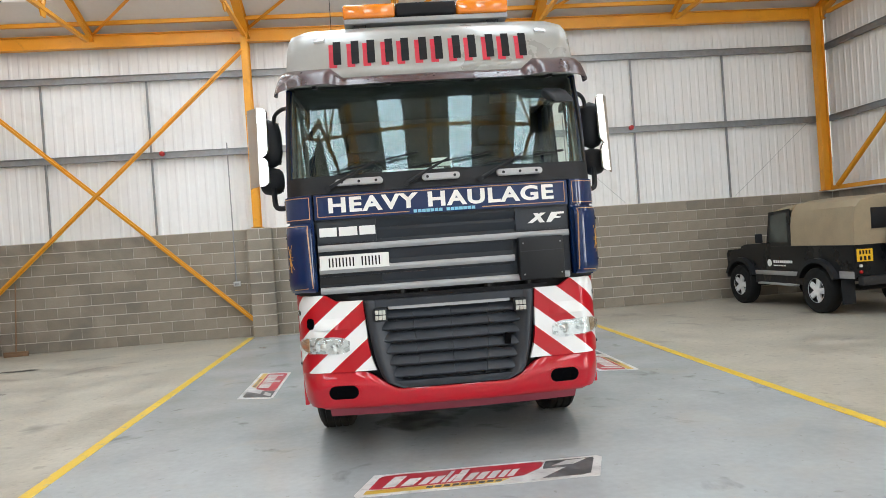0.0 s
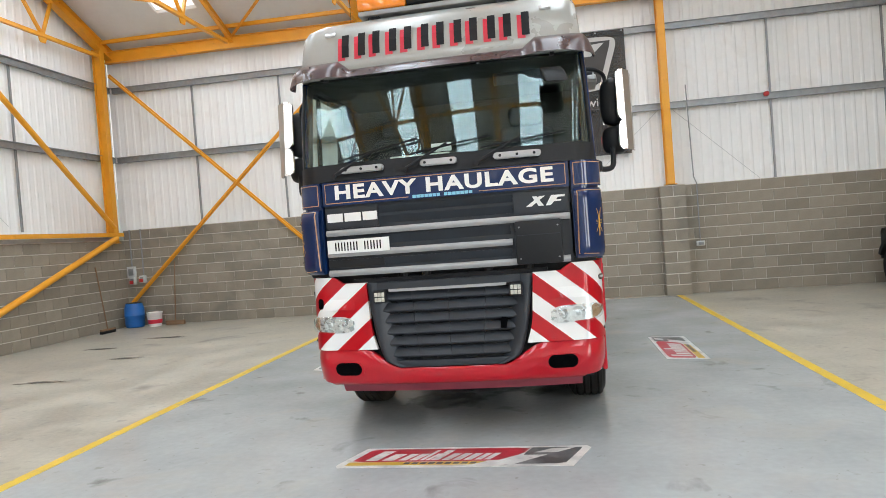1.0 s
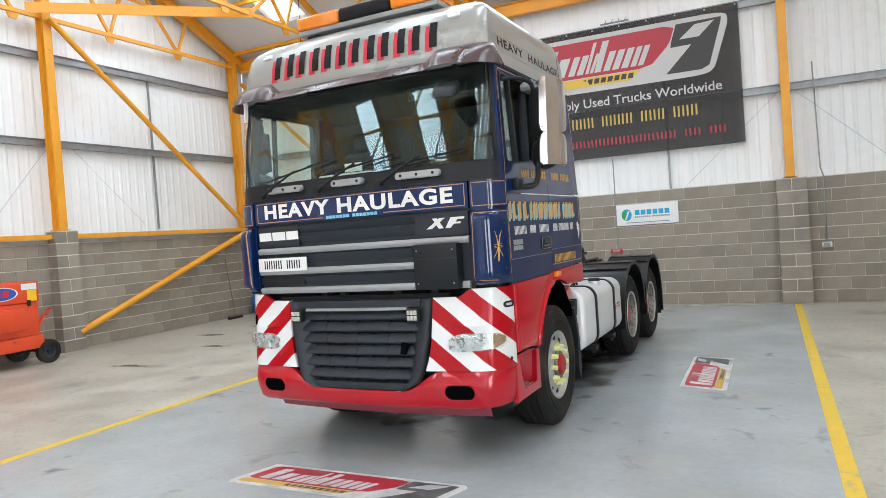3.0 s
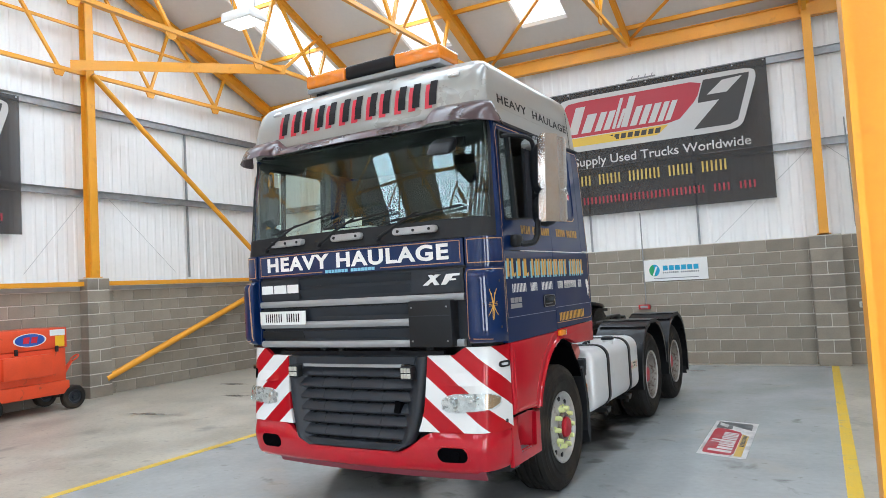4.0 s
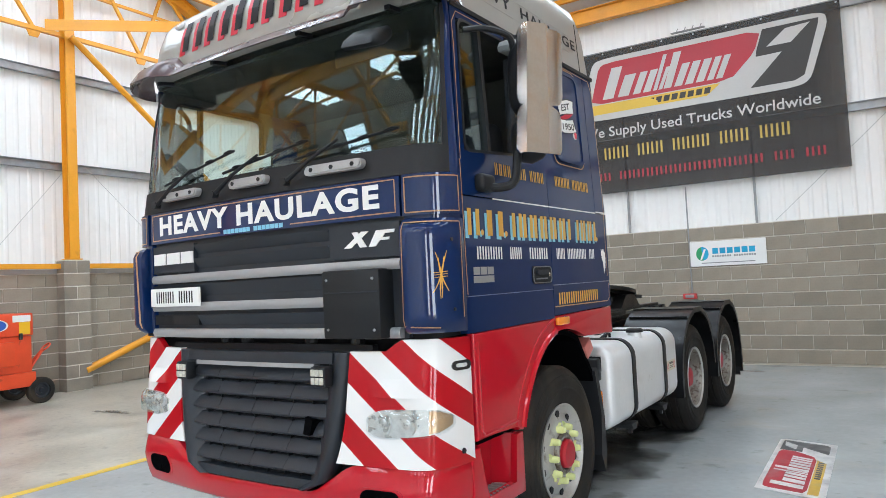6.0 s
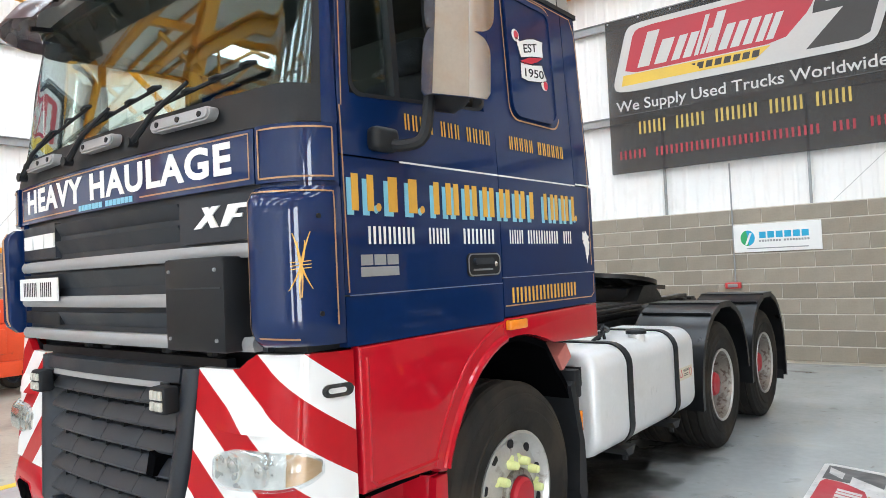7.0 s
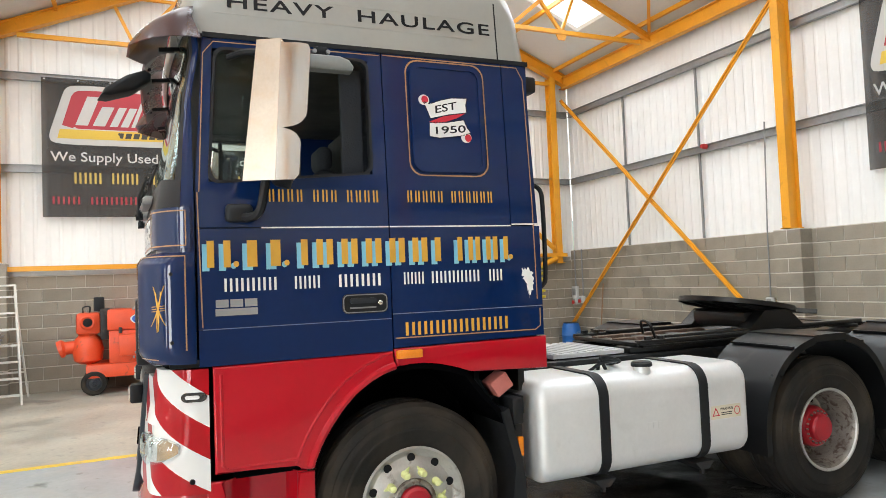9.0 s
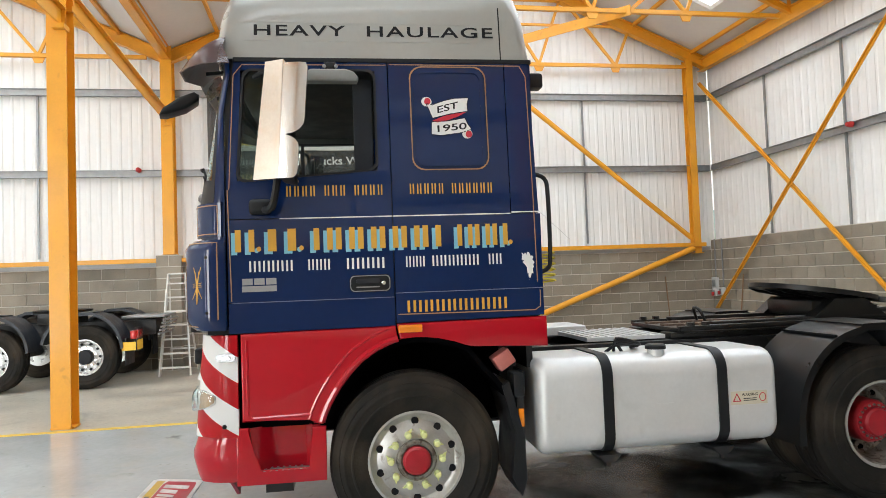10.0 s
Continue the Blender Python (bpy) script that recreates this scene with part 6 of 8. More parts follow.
# ---- mirrors ----
def mirror(sg):
    """Folded steel guard: a flat front leaf and a bowed outer leaf, leaning back towards the top."""
    zs = span(2.155, 2.365, 9)[:-1] + span(2.365, 2.425, 10)[:-1] + span(2.425, 2.812, 16)

    def shell(k, z, off=0.0):
        t = (z - 2.155) / 0.657
        yl, yf, yr = 0.44 + 0.08 * t, 0.575 + 0.045 * t, 0.70 + 0.055 * t
        a = max(0.0, 1 - abs(z - 2.395) / 0.075)
        yr -= 0.105 * (1 - math.sqrt(1 - a * a)) + (0.022 if z < 2.395 else 0.0)
        yr -= 0.05 * max(0.0, (z - 2.765) / 0.047) ** 2 + 0.02 * max(0.0, (2.18 - z) / 0.025) ** 2
        b = Vector((1.525 if sg > 0 else 1.55, yf))
        c = Vector((1.470 if sg > 0 else 1.455, yl))
        e = Vector((1.413 if sg > 0 else 1.380, yl + 0.007))
        cut = 0.7 * (1 - math.sqrt(1 - a * a)) + 0.5 * max(0.0, (z - 2.772) / 0.04) ** 2 + 0.4 * max(0.0, (2.185 - z) / 0.03) ** 2
        e = e.lerp(c, min(0.95, cut))
        if k <= 3:
            p = e.lerp(c, k / 3)
        elif k <= 6:
            p = c.lerp(b, (k - 3) / 3)
        else:
            y = yf + (yr - yf) * (k - 6) / 6
            p = Vector((b.x + 0.022 * math.sin((y - yf) / 0.13 * 1.9), y))
        return Vector((sg * (p.x - off), p.y + off * (0.9 if k < 4 else 0.3), (z if k <= 6 else min(z, 2.792)) + (0.012 if sg > 0 else 0.055)))
    mm = B()
    mm.loops.layers.uv.verify()
    g = [[[mm.verts.new(shell(k, z, off)) for k in range(13)] for z in zs] for off in (0.0, 0.010)]
    for s in g:
        for i in range(len(zs) - 1):
            for k in range(12):
                mm.faces.new((s[i][k], s[i][k + 1], s[i + 1][k + 1], s[i + 1][k]))
    for i in range(len(zs) - 1):
        for k in (0, 12):
            mm.faces.new((g[0][i][k], g[0][i + 1][k], g[1][i + 1][k], g[1][i][k]))
    for k in range(12):
        for i in (0, len(zs) - 1):
            mm.faces.new((g[0][i][k], g[0][i][k + 1], g[1][i][k + 1], g[1][i][k]))
    mi = part("mirror_guard", mm, M_POLISHED, truck, "polished steel mirror guard with a notched edge", sharp=25)
    fb = B()
    fg = [[[fb.verts.new(shell(k, z, off)) for k in range(3, 7)] for z in zs] for off in (-0.0025, -0.001)]
    for q in fg:
        for i in range(len(zs) - 1):
            for k in range(3):
                fb.faces.new((q[i][k], q[i][k + 1], q[i + 1][k + 1], q[i + 1][k]))
    # leaf coloured tan for the orange steel it mirrors
    part("guard_film", fb, M_TANREFLECT, mi, "brushed steel front leaf with the orange columns' reflection painted in tan", sharp=25)
    for z0, z1 in ((2.375, 2.79), (2.145, 2.385)):
        hb = B()
        zc, hh = (z0 + z1) / 2, (z1 - z0) / 2
        rows = []
        for v in span(-1, 1, 14):
            w2 = (1 - abs(v) ** 3.2) ** (1 / 2.2)
            rows.append([hb.verts.new((sg * (1.385 + (0.10 * w2 + 0.002) * math.cos(a)), 0.655 - max(0.0, math.sin(a)) * (0.085 * w2 + 0.002) + max(0.0, -math.sin(a)) * 0.016, zc + hh * v)) for a in span(0, 2 * math.pi, 20)[:-1]])
        for p, q in zip(rows, rows[1:]):
            for j in range(20):
                hb.faces.new((p[j], p[(j + 1) % 20], q[(j + 1) % 20], q[j]))
        hb.faces.new(rows[0])
        hb.faces.new(rows[-1][::-1])
        hs = part("mirror_housing", hb, M_BLACK, mi, sharp=60)
        part("mirror_glass", box(B(), min(1.30 * sg, 1.455 * sg), max(1.30 * sg, 1.455 * sg), 0.671, 0.674, z0 + 0.03, z1 - 0.03), M_CHROME, hs)
    bm = B()
    tube(bm, smoothline([(1.16 * sg, 0.42, 2.83), (1.24 * sg, 0.50, 2.84), (1.32 * sg, 0.60, 2.81), (1.34 * sg, 0.62, 2.72)], 4), 0.017, 8)
    part("mirror_arm", bm, M_BLACK, mi)
    bm = B()
    tube(bm, smoothline([(1.22 * sg, 0.46, 2.035), (1.29 * sg, 0.49, 2.02), (1.35 * sg, 0.53, 2.05), (1.36 * sg, 0.56, 2.20)], 4), 0.022, 8)
    part("mirror_arm", bm, M_BLACK, mi)
    part("arm_mount", box(B(), min(1.195 * sg, 1.26 * sg), max(1.195 * sg, 1.26 * sg), 0.38, 0.51, 2.0, 2.09, 0.025, seg=3), M_BLACK, mi)


mirror(1)
mirror(-1)
# kerb mirror over the door and the front mirror
bm = B()
softprism(bm, [(0.70, 2.775), (1.025, 2.775), (1.035, 2.80), (1.01, 2.835), (0.96, 2.852), (0.76, 2.852), (0.71, 2.83), (0.69, 2.80)], 1.20, 1.275, "x", 0.012)
km = part("kerb_mirror", bm, mat("pale_grey_plastic", (0.24, 0.25, 0.245), 0.4), truck, "pale grey kerb mirror over the door window")
part("mirror_stem", box(B(), 1.15, 1.25, 0.835, 0.905, 2.846, 2.90, 0.008), M_BLACK, km)
for y in (0.835, 0.905):
    part("stem_bolt", lathe(B(), [(1.25, 0.012), (1.262, 0.010)], 10, at=(0, y, 2.872)), M_SILVER, km)
bm = B()
pts = [(-0.135, -0.01), (-0.10, -0.03), (0.02, -0.045), (0.11, -0.03), (0.13, 0.0), (0.11, 0.03), (0.02, 0.035), (-0.10, 0.015)]
softprism(bm, pts, -0.085, 0.085, "x", 0.022)
fm = part("front_mirror", bm, M_BLACK, truck, "black front mirror on an arm")
fm.matrix_local = pose(0.93, -0.06, 2.715, 27, 0, 12)
bm = B()
tube(bm, [(0.95, 0.04, 2.77), (1.02, 0.12, 2.86)], 0.016, 8)
part("mirror_stem", bm, M_BLACK, fm)
fm.children[0].matrix_parent_inverse = fm.matrix_local.inverted()

# ---- signwriting ----
word_parts("front_word", cab, "HEAVY HAULAGE", -0.875, 0.872, 1.93, 2.048, 0.0125, M_WHITE, bonnet, bold=0.036, space=1.12)
bar_parts("blue_name_bar", cab, (7, 7), -0.23, 0.25, 1.893, 1.917, 0.0125, M_SKYBLUE, bonnet, 0.15)
# front name in bars: black faces with a red drop shade
def fascia(u, v, off=0.0):
    return cab(u, v, off)


bar_parts("name_shade_bar", lambda u, v, o=0.0: fascia(u - 0.034, v - 0.024, o), (6,), -0.80, 0.80, 3.095, 3.29, 0.003, M_SIGNRED, roof, 0.24, nv=6, strokes=2)
bar_parts("name_bar", fascia, (6,), -0.80, 0.80, 3.095, 3.29, 0.006, M_INK, roof, 0.24, nv=6, strokes=2)
# maker's marks as plain shapes
for x0, x1 in ((-0.958, -0.825), (-0.808, -0.668), (-0.652, -0.53)):
    ruled(bm := B(), cab, span(x0, x1, 2), 1.752, 1.82, 1, 0.0065, 0.0125)
    part("maker_mark", bm, M_WHITE, upper, smooth=False)
for pts in ([(0.65, 1.752), (0.692, 1.752), (0.80, 1.828), (0.757, 1.828)], [(0.747, 1.752), (0.787, 1.752), (0.735, 1.828), (0.70, 1.828)], [(0.80, 1.752), (0.838, 1.752), (0.865, 1.78), (0.915, 1.78), (0.92, 1.793), (0.88, 1.793), (0.895, 1.812), (0.945, 1.812), (0.95, 1.828), (0.845, 1.828)]):
    part("model_mark", plate(B(), cab, pts, 0.0065, 0.012), M_WHITE, upper, smooth=False)


def pin(name, f, outline, w, off, par, mtl=M_PIN):
    """A closed pinstripe along an outline."""
    cu = sum(p[0] for p in outline) / len(outline)
    cv = sum(p[1] for p in outline) / len(outline)
    inner = []
    for u, v in outline:
        inner.append((u - math.copysign(min(w, abs(u - cu)), u - cu), v - math.copysign(min(w, abs(v - cv)), v - cv)))
    bm = B()
    hoop(bm, f, outline, inner, off, off + 0.0008)
    return part(name, bm, mtl, par, smooth=False)


def line(name, f, pts, w, off, par, mtl=M_PIN):
    """An open pinstripe through points, one ribbon with mitred bends."""
    fine = []
    for (a, b), (c, d) in zip(pts, pts[1:]):
        n = max(1, int(math.hypot(c - a, d - b) / 0.03))
        fine += [(a + (c - a) * k / n, b + (d - b) * k / n) for k in range(n)]
    fine.append(pts[-1])
    rows, bm = [], B()
    for k, (u, v) in enumerate(fine):
        p, q = fine[max(k - 1, 0)], fine[min(k + 1, len(fine) - 1)]
        ln = math.hypot(q[0] - p[0], q[1] - p[1]) or 1.0
        nu, nv = -(q[1] - p[1]) / ln * w / 2, (q[0] - p[0]) / ln * w / 2
        rows.append([bm.verts.new(f(u + s * nu, v + s * nv, o)) for s, o in ((-1, off), (1, off), (1, off + 0.0008), (-1, off + 0.0008))])
    for p, q in zip(rows, rows[1:]):
        for k in range(4):
            bm.faces.new((p[k], p[(k + 1) % 4], q[(k + 1) % 4], q[k]))
    bm.faces.new(rows[0][::-1])
    bm.faces.new(rows[-1])
    return part(name, bm, mtl, par, smooth=False)


line("pinstripe", cab, [(-0.96, 1.905), (-0.96, 2.06), (0.96, 2.06), (0.96, 1.905), (0.30, 1.905)], 0.006, 0.0125, bonnet)
line("pinstripe", cab, [(-0.96, 1.905), (-0.26, 1.905)], 0.006, 0.0125, bonnet)
for sg in (1, -1):
    line("pinstripe", cab, [(sg * (XE + 0.02), 1.895), (sg * (XE + 0.02), 2.06), (sg * (END - 0.04), 2.06), (sg * (END - 0.04), 1.895), (sg * (XE + 0.02), 1.895)], 0.006, 0.0235, truck)
    line("pinstripe", defl, [(sg * (END - 0.045), 1.40), (sg * (END - 0.045), 1.845), (sg * (XE + 0.03), 1.845), (sg * (XE + 0.02), 1.37), (sg * (END - 0.16), 1.36)], 0.006, 0.0012, truck)
    bm = B()
    cu, cv = sg * (END - 0.15), 1.60
    for k, (a, l1) in enumerate(((72, 0.085), (80, 0.11), (96, 0.105), (106, 0.08))):
        du, dv = math.cos(radians(a)) * 0.8, math.sin(radians(a))
        ts = span(-1, 1, 8)
        mid = [(cu + sg * (du * l1 * t + 0.010 * t * t * (1 if k % 2 else -1)), cv + dv * l1 * t, 0.0026 * (1 - 0.75 * abs(t)) + 0.0006) for t in ts]
        plate(bm, defl, [(u - w, v) for u, v, w in mid] + [(u + w, v) for u, v, w in mid[::-1]], 0.0008, 0.0018 + 0.0002 * k)
    for k in (-1, 0, 1):
        plate(bm, defl, [(cu - 0.026, cv + 0.011 * k - 0.003), (cu + 0.026, cv + 0.011 * k + 0.002), (cu + 0.026, cv + 0.011 * k + 0.0045), (cu - 0.026, cv + 0.011 * k)], 0.0008, 0.0028)
    part("gold_star", bm, M_GOLD, truck, "gold scroll star on the deflector", smooth=False)

for sf, sg in ((side, 1), (side_far, -1)):
    bar_parts("phone_bar", sf, (4, 3, 4), 0.583, 1.168, 2.105, 2.168, 0.001, M_GOLD, truck, 0.42, strokes=2)
    bar_parts("phone_bar", sf, (5, 6), 1.315, 1.84, 2.107, 2.170, 0.001, M_GOLD, truck, 0.42, strokes=2)
    for n, u0, u1 in ((1, 0.285, 0.412), (1, 0.467, 0.655), (6, 0.735, 1.513), (3, 1.597, 1.925)):
        bar_parts("owner_shade_bar", lambda y, z, o=0.0: sf(y - 0.022, z - 0.016, o), (n,), u0, u1, 1.785, 1.915, 0.001, M_SKYBLUE, truck, 0.14, strokes=2)
        bar_parts("owner_bar", sf, (n,), u0, u1, 1.785, 1.915, 0.003, M_GOLD, truck, 0.14, strokes=2)
    for u in (0.428, 0.672, 1.934):
        for f2, o2, mt in ((lambda y, z, o=0.0: sf(y - 0.012, z - 0.008, o), 0.001, M_SKYBLUE), (sf, 0.003, M_GOLD)):
            part("stop", plate(B(), f2, [(u + 0.013 * math.cos(t), 1.80 + 0.015 * math.sin(t)) for t in span(0, 2 * math.pi, 12)[:-1]], o2, o2 + 0.0015), mt, truck, smooth=False)
    for n, u0, u1 in ((5, 0.363, 0.626), (3, 0.702, 0.841), (4, 0.925, 1.165), (3, 1.28, 1.405), (6, 1.439, 1.738), (2, 1.787, 1.88)):
        bar_parts("address_bar", sf, (n,), u0, u1, 1.667, 1.731, 0.001, M_WHITE, truck, 0.3, strokes=2)
    bar_parts("maker_mark", sf, (3,), 0.325, 0.527, 1.592, 1.63, 0.001, M_SILVER, truck, 0.12)
    bar_parts("model_mark", sf, (1,), 0.325, 0.526, 1.552, 1.586, 0.001, M_SILVER, truck, 0.02)
    bar_parts("town_bar", sf, (9,), 1.277, 1.905, 1.395, 1.465, 0.001, M_GOLD, truck, 0.26, strokes=2)
    word_parts("roof_word", sf, "HEAVY  HAULAGE", *((0.423, 1.887) if sg > 0 else (1.887, 0.423)), 3.088, 3.156, 0.0015, M_INK, truck, bold=0.012, space=1.14)
    line("pinstripe", sf, [(0.268, 1.50), (0.256, 2.15)], 0.006, 0.001, truck)
    line("pinstripe", sf, [(0.55, BELT), (SEAM - 0.004, BELT)], 0.007, 0.001, truck, M_WHITE)
    line("pinstripe", sf, [(SEAM + 0.003, BELT), (SEAM_REAR - 0.003, BELT)], 0.007, 0.001, truck, M_WHITE)
    line("pinstripe", sf, [(SEAM_REAR + 0.003, 1.984), (REAR - 0.004, 1.984)], 0.008, 0.001, truck, M_WHITE)
    line("pinstripe", sf, [(0.27, 1.490), (SEAM - 0.004, 1.490)], 0.004, 0.001, truck, M_PALELINE)
    line("pinstripe", sf, [(SEAM + 0.003, 1.513), (REAR - 0.01, 1.513)], 0.004, 0.001, truck, M_PALELINE)
    line("pinstripe", sf, [(SEAM + 0.012, 1.385), (2.075, 1.378), (2.108, 1.40), (2.11, 1.50)], 0.006, 0.001, truck)
    line("pinstripe", sf, [(2.095, 1.55), (2.08, 2.84), (2.045, 2.908), (SEAM + 0.01, 2.912)], 0.006, 0.001, truck)
    line("pinstripe", sf, [(0.265, 2.15), (0.30, 2.84), (0.35, 2.904), (SEAM - 0.01, 2.908)], 0.005, 0.001, truck)
    a = rounded(1.346, 1.824, 2.252, 2.902, 0.075)
    pin("pinstripe", sf, a, 0.007, 0.001, truck)
    # scroll with the founding year
    upper_leaf = [(1.446, 2.668), (1.49, 2.656), (1.55, 2.678), (1.614, 2.694), (1.706, 2.698), (1.696, 2.66), (1.699, 2.618), (1.592, 2.602), (1.482, 2.575)]
    lower_leaf = [(1.475, 2.547), (1.579, 2.553), (1.679, 2.572), (1.698, 2.53), (1.718, 2.504), (1.652, 2.483), (1.529, 2.467), (1.472, 2.474)]
    sc = B()
    plate(sc, sf, upper_leaf, 0.007, 0.008)
    plate(sc, sf, lower_leaf, 0.007, 0.008)
    for cu, cv in ((1.447, 2.676), (1.692, 2.474)):
        plate(sc, sf, [(cu + 0.032 * math.cos(t), cv + 0.030 * math.sin(t)) for t in span(0, 2 * math.pi, 16)[:-1]], 0.0068, 0.0078)
    scroll = part("year_scroll", sc, M_WHITE, truck, "white painted scroll with red tails and a roped edge", smooth=False)
    sc = B()
    plate(sc, sf, [(1.475, 2.555), (1.557, 2.588), (1.657, 2.607), (1.697, 2.614), (1.64, 2.583), (1.575, 2.560), (1.509, 2.546)], 0.0075, 0.0088)
    for cu, cv in ((1.452, 2.678), (1.702, 2.472)):
        plate(sc, sf, [(cu + 0.020 * math.cos(t), cv + 0.022 * math.sin(t)) for t in span(0, 2 * math.pi, 14)[:-1]], 0.008, 0.009)
    part("scroll_tail", sc, M_SIGNRED, scroll, smooth=False)
    sc = B()
    for leaf in (upper_leaf, lower_leaf):
        cu, cv = sum(p[0] for p in leaf) / len(leaf), sum(p[1] for p in leaf) / len(leaf)
        for (u0, v0), (u1, v1) in zip(leaf, leaf[1:] + leaf[:1]):
            ln = math.hypot(u1 - u0, v1 - v0)
            nx, ny = (v1 - v0) / ln, -(u1 - u0) / ln
            if nx * ((u0 + u1) / 2 - cu) + ny * ((v0 + v1) / 2 - cv) < 0:
                nx, ny = -nx, -ny
            n = max(1, int(ln / 0.017))
            for k in range(n):
                a, b = (k + 0.12) / n, (k + 0.78) / n
                q = [(u0 + (u1 - u0) * t + nx * d, v0 + (v1 - v0) * t + ny * d) for t, d in ((a, 0.001), (b, 0.001), (b, 0.006), (a, 0.006))]
                plate(sc, sf, q, 0.009, 0.0098)
    part("rope_edge", sc, M_INK, scroll, smooth=False)
    u = ((1.512, 1.642), (1.508, 1.69)) if sg > 0 else ((1.642, 1.512), (1.69, 1.508))
    part("scroll_words", lettering(B(), lambda y, z, o=0: sf(y, z + 0.24 * (y - 1.577), o), "EST", *u[0], 2.618, 2.662, 0.0085, depth=0.0006), M_INK, scroll)
    part("scroll_words", lettering(B(), lambda y, z, o=0: sf(y, z + 0.10 * (y - 1.6), o), "1950", *u[1], 2.494, 2.537, 0.0085, depth=0.0006), M_INK, scroll)
    rng = random.Random(3)
    sil = [(2.043 + (0.026 + rng.uniform(-0.010, 0.012)) * math.cos(t) + 0.014 * math.sin(2 * t + 0.6) - 0.012 * math.sin(t), 1.652 + (0.080 + rng.uniform(-0.014, 0.012)) * math.sin(t)) for t in span(0, 2 * math.pi, 44)[:-1]]
    sb = B()
    plate(sb, sf, sil, 0.001, 0.002)
    part("white_silhouette", sb, M_WHITE, truck, "small white painted map silhouette", smooth=False)

# ---- banners, signs and floor signs ----
def softened(pts, n=2):
    """An outline with its corners cut round."""
    for _ in range(n):
        out = []
        for p, q in zip(pts, pts[1:] + pts[:1]):
            ln = math.hypot(q[0] - p[0], q[1] - p[1])
            t = min(0.25, 0.05 / ln)
            out += [(p[0] + (q[0] - p[0]) * t, p[1] + (q[1] - p[1]) * t), (q[0] - (q[0] - p[0]) * t, q[1] - (q[1] - p[1]) * t)]
        pts = out
    return pts


def logo(f, u0, u1, v0, v1, off, par, step=0.0012, kinds=None):
    """The haulier's mark as plain shapes: white rim, red field, yellow foot, black head with white slashes, bars for the letters."""
    white, red, yellow, black = kinds or (M_BANWHITE, M_BANRED, M_BANYEL, M_BANBLACK)

    def P(pts):
        return [(u0 + (u1 - u0) * a, v0 + (v1 - v0) * b) for a, b in pts]

    def piece(name, pts, k, mtl):
        bm = B()
        plate(bm, f, P(pts), off + step * k, off + step * (k + 1))
        return part(name, bm, mtl, par, smooth=False)
    rim = [(0.02, 0.0), (0.88, 0.0), (0.925, 0.08), (0.995, 0.85), (0.98, 1.0), (0.10, 1.0), (0.065, 0.93), (0.0, 0.12)]
    piece("mark_rim", softened(rim), 0, white)
    piece("mark_field", softened([(0.05, 0.27), (0.638, 0.27), (0.735, 0.62), (0.762, 0.92), (0.125, 0.92), (0.095, 0.86)], 1), 1, red)
    piece("mark_foot", [(0.035, 0.10), (0.545, 0.10), (0.60, 0.255), (0.045, 0.255)], 1, yellow)
    piece("mark_head", [(0.768, 0.92), (0.965, 0.92), (0.962, 0.84), (0.905, 0.16), (0.87, 0.10), (0.712, 0.10), (0.832, 0.545), (0.738, 0.54), (0.742, 0.63)], 1, black)
    piece("mark_slash", [(0.779, 0.655), (0.866, 0.655), (0.935, 0.885), (0.849, 0.865)], 2, white)
    at = 0.105
    for wide, tall in ((1.55, 0.82), (1.0, 0.66), (0.5, 0.86), (1.0, 0.86), (1.0, 0.66), (0.8, 0.66)):
        w = wide * 0.088
        for a, hi in ((at, tall), (at + w * 0.50, 0.66)):
            piece("mark_letter_bar", [(a, 0.33), (a + w * 0.36, 0.33), (a + w * 0.36 + 0.06 * hi, hi), (a + 0.06 * hi, hi)], 2, white)
        at += w
    for k in range(9):
        a = 0.27 + k * 0.033
        piece("mark_word_bar", [(a, 0.135), (a + 0.024, 0.135), (a + 0.03, 0.225), (a + 0.006, 0.225)], 2, black)


def banner(name, f, w, h, label):
    """A mesh banner hung by its edge, with the mark, one line of words and two lines of bars."""
    bm = B()
    ruled(bm, f, span(0, w, 40), 0.0, h, 24, -0.004, 0.0)
    ob = part(name, bm, M_BANNER, None, smooth=True)
    tagged(ob, label, "banner", "banners")
    logo(f, 0.10, w * 0.965, h * 0.52, h * 0.955, 0.006, ob)
    word_parts("banner_word", f, "We Supply Used Trucks Worldwide", w * 0.03, w * 0.92, h * 0.378, h * 0.468, 0.006, M_BANWHITE, ob, 0.008, 0.001)
    for spec, a, b, c, d, mt in (((3, 3, 4, 3, 3), 0.11, 0.82, 0.24, 0.32, M_WEBGOLD), ((3, 15, 2, 2), 0.03, 0.93, 0.09, 0.145, M_WEBRED)):
        bar_parts("banner_bar", f, spec, w * a, w * b, h * c, h * d, 0.006, mt, ob, 0.3, strokes=2)
    for k in range(9):
        g = B()
        lathe(g, [(0, 0.016), (0.004, 0.016)], 10, "y", at=(0, 0, 0))
        e = part("eyelet", g, M_SILVER, ob)
        p = f(0.05 + (w - 0.1) * k / 8, h - 0.03, 0.006)
        e.matrix_local = Matrix.Translation(p) @ (pose(0, 0, 0, 0, 0, 90) if "west" in name or f(0, 0, 0).x < -5 else Matrix())
    return ob


def north_face(u, v, off=0.0):
    x, z = -1.66 + u, 3.005 + v
    return Vector((x, NORTH + 0.125 - off + 0.008 * math.sin(u * 2.1) * (2.6 - v) / 2.6, z))


def west_face(u, v, off=0.0):
    return Vector((WEST - 0.082 + off - 0.008 * math.sin(u * 2.3) * (2.5 - v) / 2.5, 3.84 + u, 3.06 + v))


banner("banner", north_face, 4.37, 2.60, "black mesh advertising banner with a red and yellow mark")
